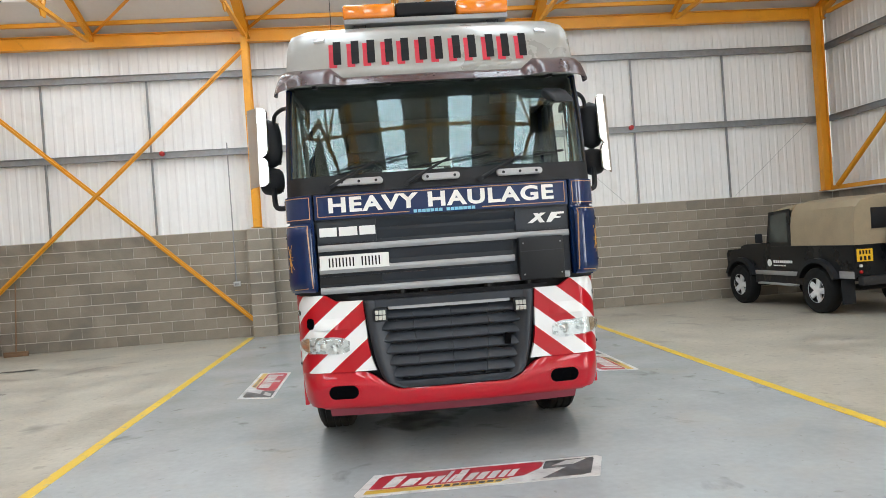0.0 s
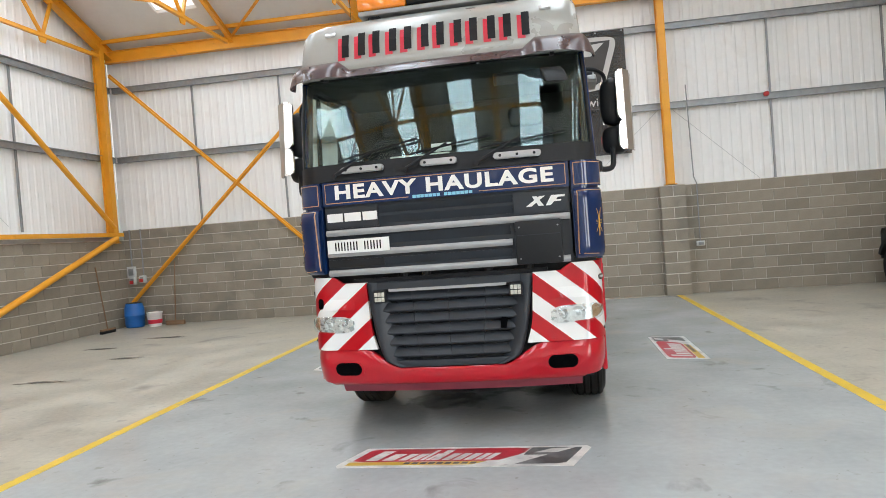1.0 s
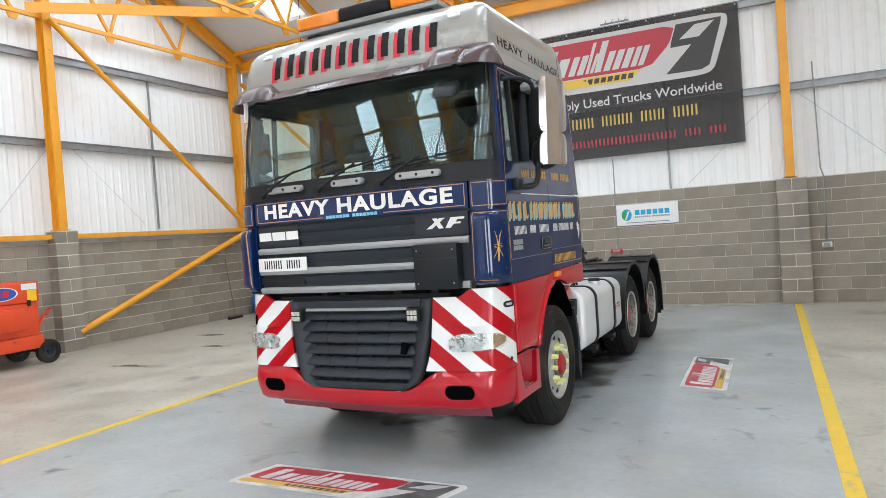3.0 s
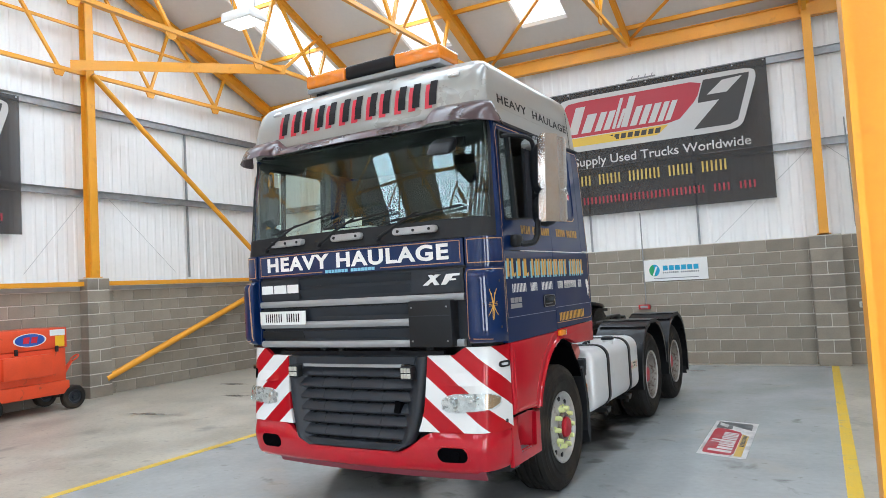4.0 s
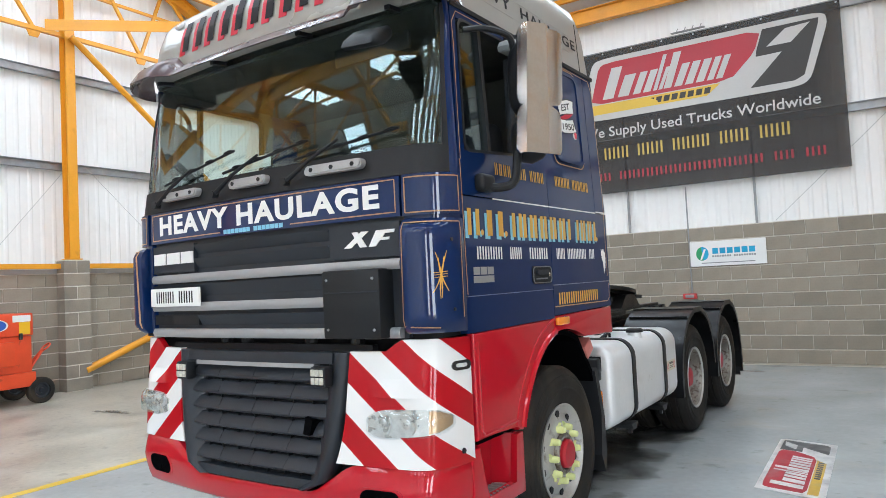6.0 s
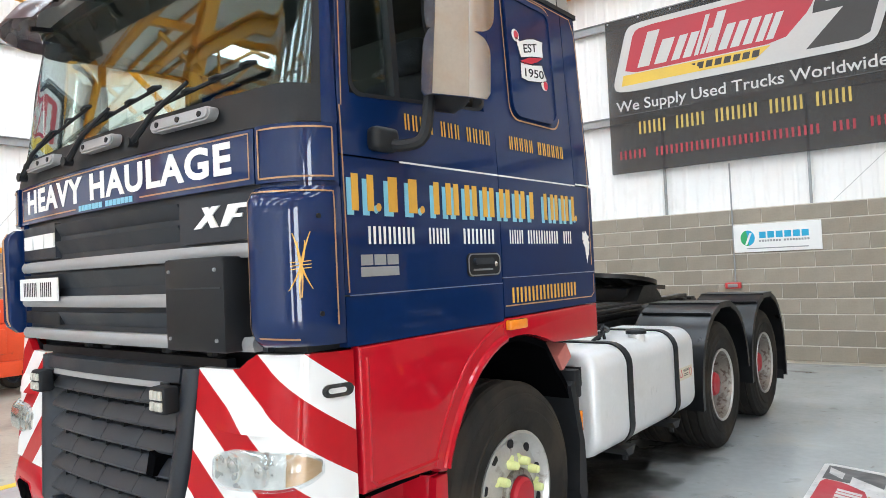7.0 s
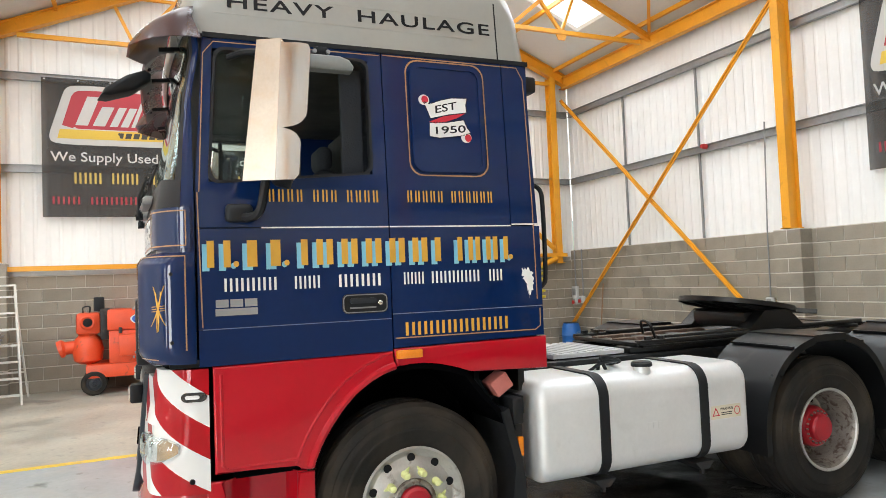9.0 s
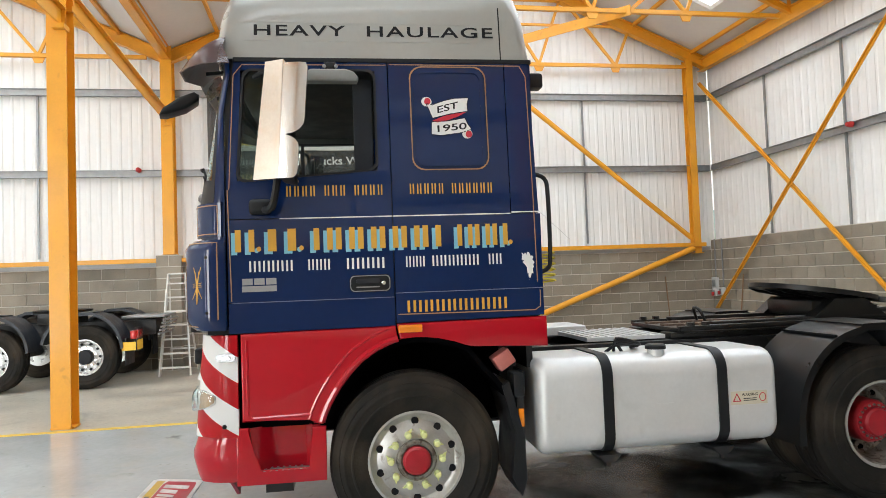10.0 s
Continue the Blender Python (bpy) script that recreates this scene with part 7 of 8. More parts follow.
banner("banner", west_face, 4.35, 2.50, "black mesh advertising banner with a red and yellow mark")


def floor_sign(x, y, rz, w, h):
    ob = part("floor_sign", prism(B(), [(0.02, 0), (w * 0.93, 0), (w, h * 0.9), (w * 0.985, h), (w * 0.07, h), (0, h * 0.1)], 0.0, 0.003, "z"), M_MATWHITE, None, smooth=False)
    tagged(ob, "worn red, yellow and black floor sticker with a white rim", "floor sign", "floor signs")
    logo(lambda u, v, o=0.0: Vector((u, v, o)), 0.0, w, 0.0, h, 0.003, ob, 0.0006, (M_MATWHITE, M_MATRED, M_MATYEL, M_MATBLACK))
    ob.matrix_world = pose(x, y, 0.0005, 0, 0, rz)
    return ob


floor_sign(-0.68, 4.655, -1.6, 1.79, 0.42)
floor_sign(2.575, 7.95, 90, 1.68, 0.45)
floor_sign(-2.15, 10.0, -90, 1.82, 0.43)

# small wall sign
sg_ = part("wall_sign", box(B(), 0.262, 1.452, NORTH - 0.026, NORTH - 0.012, 1.59, 2.005, 0.004, seg=1), M_WHITE, None)
tagged(sg_, "white wall sign with a green and blue leaf mark", "sign")


def sign_face(u, v, off=0.0):
    return Vector((u, NORTH - 0.0265 - off, v))


M_CYAN = mat("cyan_print", (0.02, 0.36, 0.60), 0.4, var=0.03)
M_GREEN = mat("green_print", (0.03, 0.34, 0.12), 0.4, var=0.03)
for a0, a1, mt in ((100, 280, M_GREEN), (-80, 100, M_CYAN)):
    part("leaf_mark", plate(B(), sign_face, [(0.47 + 0.10 * math.cos(radians(a)), 1.80 + 0.115 * math.sin(radians(a))) for a in span(a0, a1, 12)], 0, 0.002), mt, sg_, smooth=False)
part("leaf_cut", plate(B(), sign_face, [(0.43, 1.70), (0.46, 1.70), (0.53, 1.87), (0.50, 1.88)], 0.002, 0.003), M_WHITE, sg_, smooth=False)
bar_parts("name_bar", sign_face, (6,), 0.62, 1.30, 1.79, 1.885, 0.0, M_CYAN, sg_, 0.2)
bar_parts("line_bar", sign_face, (8, 9), 0.62, 1.30, 1.735, 1.765, 0.0, M_GALV, sg_, 0.3)
bar_parts("foot_bar", sign_face, (1,), 0.45, 1.28, 1.635, 1.65, 0.0, M_GALV, sg_, 0.0)

# conduits, sockets and sounders
def conduit(pts, r=0.012):
    bm = B()
    tube(bm, pts, r, 8)
    o = part("conduit", bm, M_GALV)
    return structure(o, "galvanised conduit up the wall", "conduit")


conduit([(0.265, NORTH - 0.02, 1.1), (0.265, NORTH - 0.02, 2.95)])
conduit([(3.93, NORTH - 0.02, 1.05), (3.93, NORTH - 0.02, 2.26), (3.90, NORTH + 0.08, 2.4), (3.86, NORTH + 0.1, 4.3)])
conduit([(-8.83, NORTH - 0.02, 1.3), (-8.83, NORTH - 0.02, 2.25)], 0.016)
conduit([(-8.55, NORTH - 0.02, 1.15), (-8.55, NORTH - 0.02, 2.25)], 0.016)
conduit([(-3.37, NORTH - 0.02, 1.1), (-3.37, NORTH + 0.0, 2.3), (-3.39, NORTH + 0.1, 4.1)])


def switch_box(x, z, w, h, mtl, label, d=0.07):
    ob = part("socket_box", box(B(), x - w / 2, x + w / 2, NORTH - 0.012 - d, NORTH - 0.008, z - h / 2, z + h / 2, 0.01), mtl, None)
    tagged(ob, label, "socket", "wall sockets")
    part("socket_face", box(B(), x - w * 0.32, x + w * 0.32, NORTH - 0.02 - d, NORTH - 0.01 - d, z - h * 0.3, z + h * 0.3, 0.004), M_GALV, ob)
    return ob


M_SOCK = mat("pale_grey_plastic", (0.55, 0.56, 0.55), 0.5, var=0.05)
M_SOCKRED = mat("red_plastic", (0.50, 0.03, 0.03), 0.45, var=0.08)
switch_box(-8.83, 1.26, 0.20, 0.26, M_SOCK, "grey switch box on the block wall")
switch_box(-8.80, 1.05, 0.13, 0.17, M_SOCK, "pale industrial socket with a red cover on the block wall", 0.1)
switch_box(-8.55, 1.08, 0.13, 0.17, M_SOCK, "pale industrial socket with a red cover on the block wall", 0.1)
for x, z in ((-8.80, 1.05), (-8.55, 1.08)):
    cover = part("socket_cover", box(B(), x - 0.045, x + 0.045, NORTH - 0.15, NORTH - 0.131, z - 0.07, z + 0.01, 0.008), M_SOCKRED, None)
    tagged(cover, "round-edged red flap over a wall socket", "socket flap")
switch_box(0.235, 1.10, 0.22, 0.09, M_SOCKRED, "small red call-point box on the wall")
switch_box(3.93, 1.02, 0.16, 0.10, M_SOCK, "grey double socket on the wall")
switch_box(-3.35, 1.12, 0.14, 0.10, M_SOCK, "grey socket on the wall")


def sounder(p, axis):
    bm = B()
    lathe(bm, [(0.0, 0.05), (-0.06, 0.05), (-0.075, 0.04), (-0.11, 0.036), (-0.12, 0.02)], 18, axis)
    ob = part("alarm_sounder", bm, M_SOCKRED)
    tagged(ob, "small red alarm sounder on the sheeting rail", "alarm sounder", "alarm sounders")
    ob.location = p
    return ob


sounder((5.42, NORTH + 0.13, 3.95), "y")
sounder((-4.72, NORTH + 0.13, 3.94), "y")
o = sounder((WEST - 0.10, 2.5, 3.98), "x")
o.rotation_euler = (0, 0, math.pi)
# wire hanger over the banner
bm = B()
for d in (0, 0.05):
    tube(bm, [(0.16, NORTH + 0.16 - d, 5.665), (0.72, NORTH + 0.16 - d, 5.665)], 0.01, 6)
for k in range(4):
    tube(bm, [(0.24 + k * 0.13, NORTH + 0.12, 5.64), (0.28 + k * 0.13, NORTH + 0.13, 5.73)], 0.008, 6)
o = part("cable_bracket", bm, M_GALV)
tagged(o, "small galvanised cable bracket over the banner", "bracket")

# cross wires of the wall sheeting
def wire(a, b):
    bm = B()
    tube(bm, [a, b], 0.004, 5)
    return structure(part("bracing_wire", bm, M_PALEGALV), "thin bracing wire across the sheeting", "wire")


wire((3.3, NORTH + 0.14, 3.85), (1.6, NORTH + 0.14, 2.27))
wire((3.55, NORTH + 0.14, 3.85), (5.2, NORTH + 0.14, 2.27))
wire((WEST - 0.08, 9.5, 3.95), (WEST - 0.08, 8.2, 2.35))
wire((WEST - 0.08, 9.8, 3.95), (WEST - 0.08, 11.5, 2.35))
wire((7.75, NORTH + 0.14, 2.27), (9.6, NORTH + 0.14, 3.85))

# high-bay lamp on rods
def high_bay(x, y, z):
    t = thing("high_bay_lamp", "white high-bay lamp hanging under the roof", "lamp", (x, y, z), group="high-bay lamps")
    part("lamp_body", box(B(), -0.33, 0.33, -0.22, 0.22, 0.0, 0.17, 0.03), M_WHITE, t)
    m_l = bpy.data.materials.get("lit_lamp_diffuser") or bpy.data.materials.new("lit_lamp_diffuser")
    m_l.use_nodes = True
    b = m_l.node_tree.nodes["Principled BSDF"]
    b.inputs["Emission Color"].default_value, b.inputs["Emission Strength"].default_value = (1, 0.98, 0.94, 1), 3.0
    part("diffuser", box(B(), -0.28, 0.28, -0.18, 0.18, -0.02, 0.001), m_l, t)
    for dx in (-0.25, 0.25):
        bm = B()
        tube(bm, [(dx, 0, 0.17), (dx, 0, roof_z(y) - z)], 0.006, 6)
        part("rod", bm, M_GALV, t)
    return t


high_bay(*LAMP)

# ---- the corner: drum, bucket, brooms ----
dr = part("plastic_drum", lathe(B(), [(0.0, 0.20), (0.02, 0.225), (0.10, 0.245), (0.30, 0.25), (0.31, 0.257), (0.33, 0.257), (0.34, 0.25), (0.50, 0.245), (0.60, 0.215), (0.635, 0.20), (0.63, 0.18)], 36, "z"), M_DRUM, None)
tagged(dr, "blue plastic drum standing in the corner", "drum")
dr.matrix_world = pose(-8.66, 14.52, -0.004) @ Matrix.Scale(0.87, 4)
part("drum_lid", lathe(B(), [(0.62, 0.19), (0.65, 0.19), (0.655, 0.17)], 30, "z"), M_BLACK, dr)
bk = part("bucket", lathe(B(), [(0.0, 0.14), (0.30, 0.17), (0.31, 0.178), (0.325, 0.178), (0.325, 0.16), (0.29, 0.15)], 28, "z"), M_WHITE, None)
tagged(bk, "white plastic bucket with red print", "bucket")
bk.location = (-8.15, 14.5, -0.004)
part("bucket_print", lathe(B(), [(0.07, 0.152), (0.16, 0.161), (0.16, 0.155), (0.07, 0.146)], 28, "z", closed=True), M_SIGNRED, bk)
bm = B()
tube(bm, smoothline([(0.16, 0, 0.31), (0.14, -0.08, 0.36), (0.0, -0.1, 0.38), (-0.14, -0.08, 0.36), (-0.16, 0, 0.31)], 4), 0.005, 6)
part("bucket_handle", bm, M_GALV, bk)


def broom(x, y, rz, tilt, label, mtl):
    bm = B()
    tube(bm, [(0, 0, 0.09), (0.0, tilt, 1.45)], 0.014, 8)
    ob = part("broom", bm, M_WOOD, None)
    tagged(ob, label, "broom", "brooms")
    part("broom_head", box(B(), -0.23, 0.23, -0.035, 0.035, 0.06, 0.10, 0.008), M_WOOD, ob)
    part("bristles", box(B(), -0.225, 0.225, -0.045, 0.045, 0.0, 0.062, 0.01), mtl, ob)
    ob.matrix_world = pose(x, y, -0.004, 0, 0, rz)
    return ob


broom(-7.72, 14.62, 0, 0.16, "wooden broom with pale bristles leaning on the wall", M_WOOD)
broom(WEST + 0.25, 13.65, 90, 0.18, "wooden broom with dark bristles leaning on the wall", M_BLACK)

# ---- orange-red mobile machines by the west wall ----
M_BLUEPRINT = mat("blue_print", (0.03, 0.10, 0.42), 0.4, var=0.03)


def pneumatic(par, x, y, r, w, mtl=M_RUBBER):
    wh = part("wheel", lathe(B(), [(-w / 2, r * 0.62), (-w / 2, r * 0.9), (-w / 2 + 0.02, r), (w / 2 - 0.02, r), (w / 2, r * 0.9), (w / 2, r * 0.62)], 30, "x", closed=True), mtl, par)
    part("rim", lathe(B(), [(-w * 0.4, r * 0.63), (w * 0.3, r * 0.63), (w * 0.32, r * 0.5), (w * 0.15, r * 0.42), (w * 0.2, r * 0.2), (w * 0.42, r * 0.15)], 26, "x"), M_DARKGREY, wh)
    wh.matrix_local = pose(x, y, r, 0, 0, 0)
    return wh


def machine(at, length, pump, label):
    """A towable box machine: hinged hood, side box, wheels, drawbar; with a pump at its tail if wanted."""
    t = thing("mobile_pump", label, "machine", at, group="mobile machines")
    L = length
    part("base", box(B(), -0.92, 0.0, 0.0, L, 0.28, 0.50, 0.015), M_ORANGE, t)
    part("hood", box(B(), -0.90, -0.02, 0.08 if not pump else 0.35, L - 0.05, 0.502, 1.05, 0.012), M_ORANGE, t)
    hood = part("lid", box(B(), -0.92, 0.0, 0.06 if not pump else 0.33, L - 0.03, 1.056, 1.40, 0.02), M_ORANGE, t)
    part("side_box", box(B(), -0.02, 0.10, 0.28 if not pump else 0.5, L - 0.35, 0.62, 0.98, 0.015), M_ORANGE, t)
    yo, f = (L - 0.66 if not pump else 0.95), (lambda u, v, o=0.0: Vector((0.001 + o, u, v)))
    for k, (sc, mt) in enumerate(((1.0, M_WHITE), (0.9, M_BLUEPRINT))):
        part("oval_badge", plate(B(), f, [(yo + 0.27 * sc * math.cos(a), 1.23 + 0.11 * sc * math.sin(a)) for a in span(0, 2 * math.pi, 28)[:-1]], 0.001 * k, 0.002 + 0.001 * k), mt, hood, smooth=False)
    for k in range(2):
        part("badge_bar", plate(B(), f, [(yo - 0.12 + 0.13 * k, 1.18), (yo - 0.02 + 0.13 * k, 1.18), (yo - 0.0 + 0.13 * k, 1.28), (yo - 0.10 + 0.13 * k, 1.28)], 0.003, 0.005), M_SIGNRED, hood, smooth=False)
    part("white_label", plate(B(), f, [(L - 0.33, 1.27), (L - 0.07, 1.27), (L - 0.07, 1.37), (L - 0.33, 1.37)], 0.0, 0.002), M_PAPER, hood, smooth=False)
    part("yellow_label", plate(B(), f, [(L - 0.24, 1.08), (L - 0.08, 1.08), (L - 0.08, 1.265), (L - 0.24, 1.265)], 0.0, 0.002), M_PLATEYEL, hood, smooth=False)
    for y in (0.5, L - 0.25):
        part("latch", box(B(), 0.0, 0.035, y, y + 0.05, 1.0, 1.10, 0.008), M_CHASSIS, hood)
    for y in (0.12, 1.25 if pump else L + 0.08):
        for x in (-0.05, -0.86):
            pneumatic(t, x, y, 0.2, 0.13)
        bm = B()
        tube(bm, [(-0.86, y, 0.2), (-0.05, y, 0.2)], 0.025, 8)
        part("axle", bm, M_CHASSIS, t)
        part("axle_post", box(B(), -0.5, -0.4, y - 0.06, y + 0.06, 0.2, 0.3), M_CHASSIS, t)
    bm = B()
    tube(bm, [(-0.45, L - 0.02, 0.42), (-0.42, L + 0.30, 0.78)], 0.022, 8)
    tube(bm, [(-0.30, L - 0.02, 0.42), (-0.40, L + 0.30, 0.78)], 0.022, 8)
    drw = part("drawbar", bm, M_ORANGE, t)
    bm = B()
    tube(bm, [(-0.41 + 0.07 * math.cos(a), L + 0.36 + 0.06 * math.sin(a), 0.83 + 0.05 * math.sin(a)) for a in span(0, 2 * math.pi, 16)], 0.014, 8, cap=False)
    part("drawbar_ring", bm, M_ORANGE, drw)
    if pump:
        pb = part("pump_body", lathe(B(), [(0.50, 0.12), (0.56, 0.22), (0.75, 0.24), (0.92, 0.20), (0.98, 0.14), (1.02, 0.16), (1.06, 0.16)], 30, "z", at=(-0.38, 0.02, 0)), M_ORANGE, t)
        part("pump_head", box(B(), -0.56, -0.2, -0.15, 0.22, 1.0, 1.36, 0.05), M_ORANGE, pb)
        bm = B()
        lathe(bm, [(0.0, 0.12), (0.03, 0.125), (0.05, 0.10), (0.04, 0.07)], 24, "x", at=(-0.2, 0.03, 1.2))
        part("outlet_flange", bm, M_ORANGE, pb)
        part("outlet_hole", lathe(B(), [(0.0, 0.072), (0.012, 0.07)], 20, "x", at=(-0.155, 0.03, 1.2)), M_INK, pb)
        bm = B()
        tube(bm, [(-0.38, -0.1, 0.8), (-0.38, -0.32, 0.78), (-0.38, -0.36, 0.78), (-0.38, -0.42, 0.76)], [0.10, 0.11, 0.15, 0.14], 20)
        part("inlet_pipe", bm, M_ORANGE, pb)
        eng = part("engine_block", box(B(), -0.75, -0.12, 0.22, 0.36, 0.9, 1.42, 0.02), M_CHASSIS, t)
        part("stack", box(B(), -0.42, -0.24, 0.12, 0.28, 1.38, 1.62, 0.02), M_BLACK, eng)
        bm = B()
        tube(bm, smoothline([(-0.4, -0.05, 1.36), (-0.4, -0.05, 1.45), (-0.4, 0.05, 1.46), (-0.4, 0.05, 1.36)], 4), 0.012, 6)
        part("lifting_eye", bm, M_CHASSIS, pb)
    return t


machine((-8.05, 6.92, -0.004), 1.42, False, "orange-red towable machine with an oval badge by the wall")
machine((-8.05, 4.53, -0.004), 1.75, True, "orange-red towable pump set with black exhaust by the wall")

# ---- step ladder ----
ld = thing("step_ladder", "white aluminium step ladder standing open", "ladder", (-7.75, 3.39, -0.004))
for sgn in (-1, 1):
    bm = B()
    beam(bm, (0.0, sgn * 0.265, 0.0), (-0.33, sgn * 0.15, 1.86), 0.028, 0.06)
    part("stile", bm, M_LADDER, ld)
    bm = B()
    beam(bm, (-0.95, sgn * 0.24, 0.0), (-0.36, sgn * 0.14, 1.72), 0.022, 0.04)
    part("rear_leg", bm, M_LADDER, ld)
for k in range(7):
    t = (k + 0.6) / 7.3
    part("tread", box(B(), -0.33 * t - 0.05, -0.33 * t + 0.05, -0.26 + 0.115 * t, 0.26 - 0.115 * t, 1.86 * t - 0.014, 1.86 * t + 0.014), M_LADDER, ld)
part("top_rail", box(B(), -0.36, -0.30, -0.16, 0.16, 1.85, 1.88, 0.008), M_LADDER, ld)
part("rear_bar", box(B(), -0.80, -0.77, -0.23, 0.23, 0.42, 0.45), M_LADDER, ld)

M_POLISH = mat("polished_alloy", (0.72, 0.72, 0.71), 0.28, 0.5, var=0.08, scale=6)
# ---- second tractor unit, seen from behind the column ----
t2 = thing("parked_tractor_unit", "rear of a dark parked tractor unit with polished wheels", "lorry", (-7.77, 2.22, -0.004))
for sgn in (-1, 1):
    part("chassis_rail", ibeam(B(), (0.4 * sgn, -3.4, 0.93), (0.4 * sgn, 0.95, 0.93), 0.26, 0.09, (0, 0, 1)), M_CHASSIS, t2)
    for wy in (0.0, -1.42):
        w = part("wheel", lathe(B(), [(-0.15, 0.285), (0.14, 0.287), (0.155, 0.294), (0.157, 0.28), (0.14, 0.26), (0.06, 0.245), (0.02, 0.22), (0.06, 0.18), (0.07, 0.12), (0.05, 0.1), (-0.15, 0.1)], 44), M_POLISH, t2, "polished alloy wheel")
        part("tyre", lathe(B(), tyre_profile(0.32, 0.515, 0.283), 56, closed=True), M_RUBBER, w)
        part("hub_cap", lathe(B(), [(0.05, 0.125), (0.13, 0.12), (0.15, 0.10), (0.155, 0.03)], 30), M_BLACK, w)
        for k in range(10):
            a = 2 * math.pi * k / 10
            part("hand_hole", lathe(B(), [(0.02, 0.022), (0.055, 0.022)], 12, at=(0, 0.215 * math.cos(a), 0.215 * math.sin(a))), M_INK, w)
            part("nut", lathe(B(), [(0.05, 0.016), (0.09, 0.014)], 8, at=(0, 0.16 * math.cos(a + 0.3), 0.16 * math.sin(a + 0.3))), M_CHROME, w)
        w.matrix_local = pose(0.99 * sgn, wy, 0.52, 0, 0, 0 if sgn > 0 else 180)
        pts = [tuple(p) for p in smoothline([(0, a, b) for a, b in GUARD[2:]], 3)]
        o = [(wy + p[1], p[2] + 0.06) for p in pts]
        inn = [(wy + p[1] * 0.93, 0.52 + (p[2] + 0.06 - 0.52) * 0.93) for p in pts]
        part("mudguard", prism(B(), o + inn[::-1], 0.62 * sgn, 1.2 * sgn), M_DARKGREY, t2, "grey-black mudguard", sharp=35)
    part("lamp_cluster", box(B(), min(0.72 * sgn, 1.12 * sgn), max(0.72 * sgn, 1.12 * sgn), 0.70, 0.80, 0.78, 0.92, 0.015), M_REDLENS, t2, "red rear lamp")
    part("bracket", box(B(), min(0.45 * sgn, 0.75 * sgn), max(0.45 * sgn, 0.75 * sgn), 0.66, 0.74, 0.82, 0.95), M_CHASSIS, t2)
    part("mud_flap", box(B(), min(0.66 * sgn, 1.17 * sgn), max(0.66 * sgn, 1.17 * sgn), 0.63, 0.65, 0.36, 0.80), M_BLACK, t2)
for wy in (0.0, -1.42):
    part("axle", tube(B(), [(-0.9, wy, 0.52), (0.9, wy, 0.52)], 0.08, 12), M_CHASSIS, t2)
for y in (-3.2, -0.7, 0.85):
    part("cross_member", box(B(), -0.4, 0.4, y - 0.05, y + 0.05, 0.82, 1.05), M_CHASSIS, t2)
part("number_plate", box(B(), 0.74, 1.10, 0.80, 0.806, 0.60, 0.76), M_PLATEYEL, t2, "yellow rear number plate with bars")
part("plate_holder", box(B(), 0.74, 1.10, 0.78, 0.799, 0.58, 0.79), M_BLACK, t2)
part("side_plate", box(B(), 1.165, 1.171, 0.58, 0.80, 0.60, 0.74), M_PLATEYEL, t2)
part("rear_catwalk", box(B(), -0.5, 0.5, 0.4, 1.1, 1.10, 1.14, 0.01), M_SILVER, t2)
for k in range(5):
    part("rear_slat", box(B(), -0.6, 0.6, 1.02 + 0.02 * k, 1.04 + 0.02 * k, 0.80 + 0.06 * k, 0.83 + 0.06 * k), M_SILVER, t2)
part("fifth_wheel", lathe(B(), [(1.24, 0.46), (1.28, 0.48), (1.29, 0.44)], 30, "z", at=(0, -0.7, 0)), M_GREASE, t2)
part("fifth_wheel_foot", box(B(), -0.35, 0.35, -1.0, -0.4, 1.05, 1.25), M_GREASE, t2)

# ---- soft-top off-road car ----
M_CLEANTYRE = mat("black_tyre_rubber", (0.011, 0.011, 0.011), 0.7, var=0.25, scale=9, bump=0.4, bscale=45, spec=0.2)
M_ALLOY = mat("white_silver_alloy", (0.70, 0.71, 0.72), 0.35, 0.2, var=0.08, scale=9)
lr = thing("off_road_car", "black off-road car with a khaki canvas top and alloy wheels", "car", (8.0, 11.38, -0.004), 2.0)
body = [(-0.86, 0.62), (-0.46, 0.62), *arc(0.0, 0.42, 0.47, 155, 25, 8), (0.46, 0.62), (1.88, 0.62), *arc(2.36, 0.42, 0.47, 155, 25, 8), (2.84, 0.62), (2.92, 0.66), (2.94, 1.02), (2.88, 1.10), (1.50, 1.17), (0.72, 1.17), (-0.86, 1.17)]
part("body", prism(B(), body, -0.80, 0.80), M_LRBLACK, lr, "black painted body", sharp=30)
part("bonnet", prism(B(), [(1.48, 1.17), (2.80, 1.11), (2.78, 1.16), (2.6, 1.20), (1.48, 1.23)], -0.56, 0.56), M_LRBLACK, lr)
part("front_bumper", box(B(), -0.78, 0.78, 2.93, 3.02, 0.52, 0.68, 0.01), M_BLACK, lr)
part("rear_crossmember", box(B(), -0.76, 0.76, -0.98, -0.861, 0.52, 0.66, 0.01), M_CHASSIS, lr)
part("sill", box(B(), -0.78, 0.78, 0.40, 1.96, 0.46, 0.62), M_CHASSIS, lr)
canvas = B()
secs = []
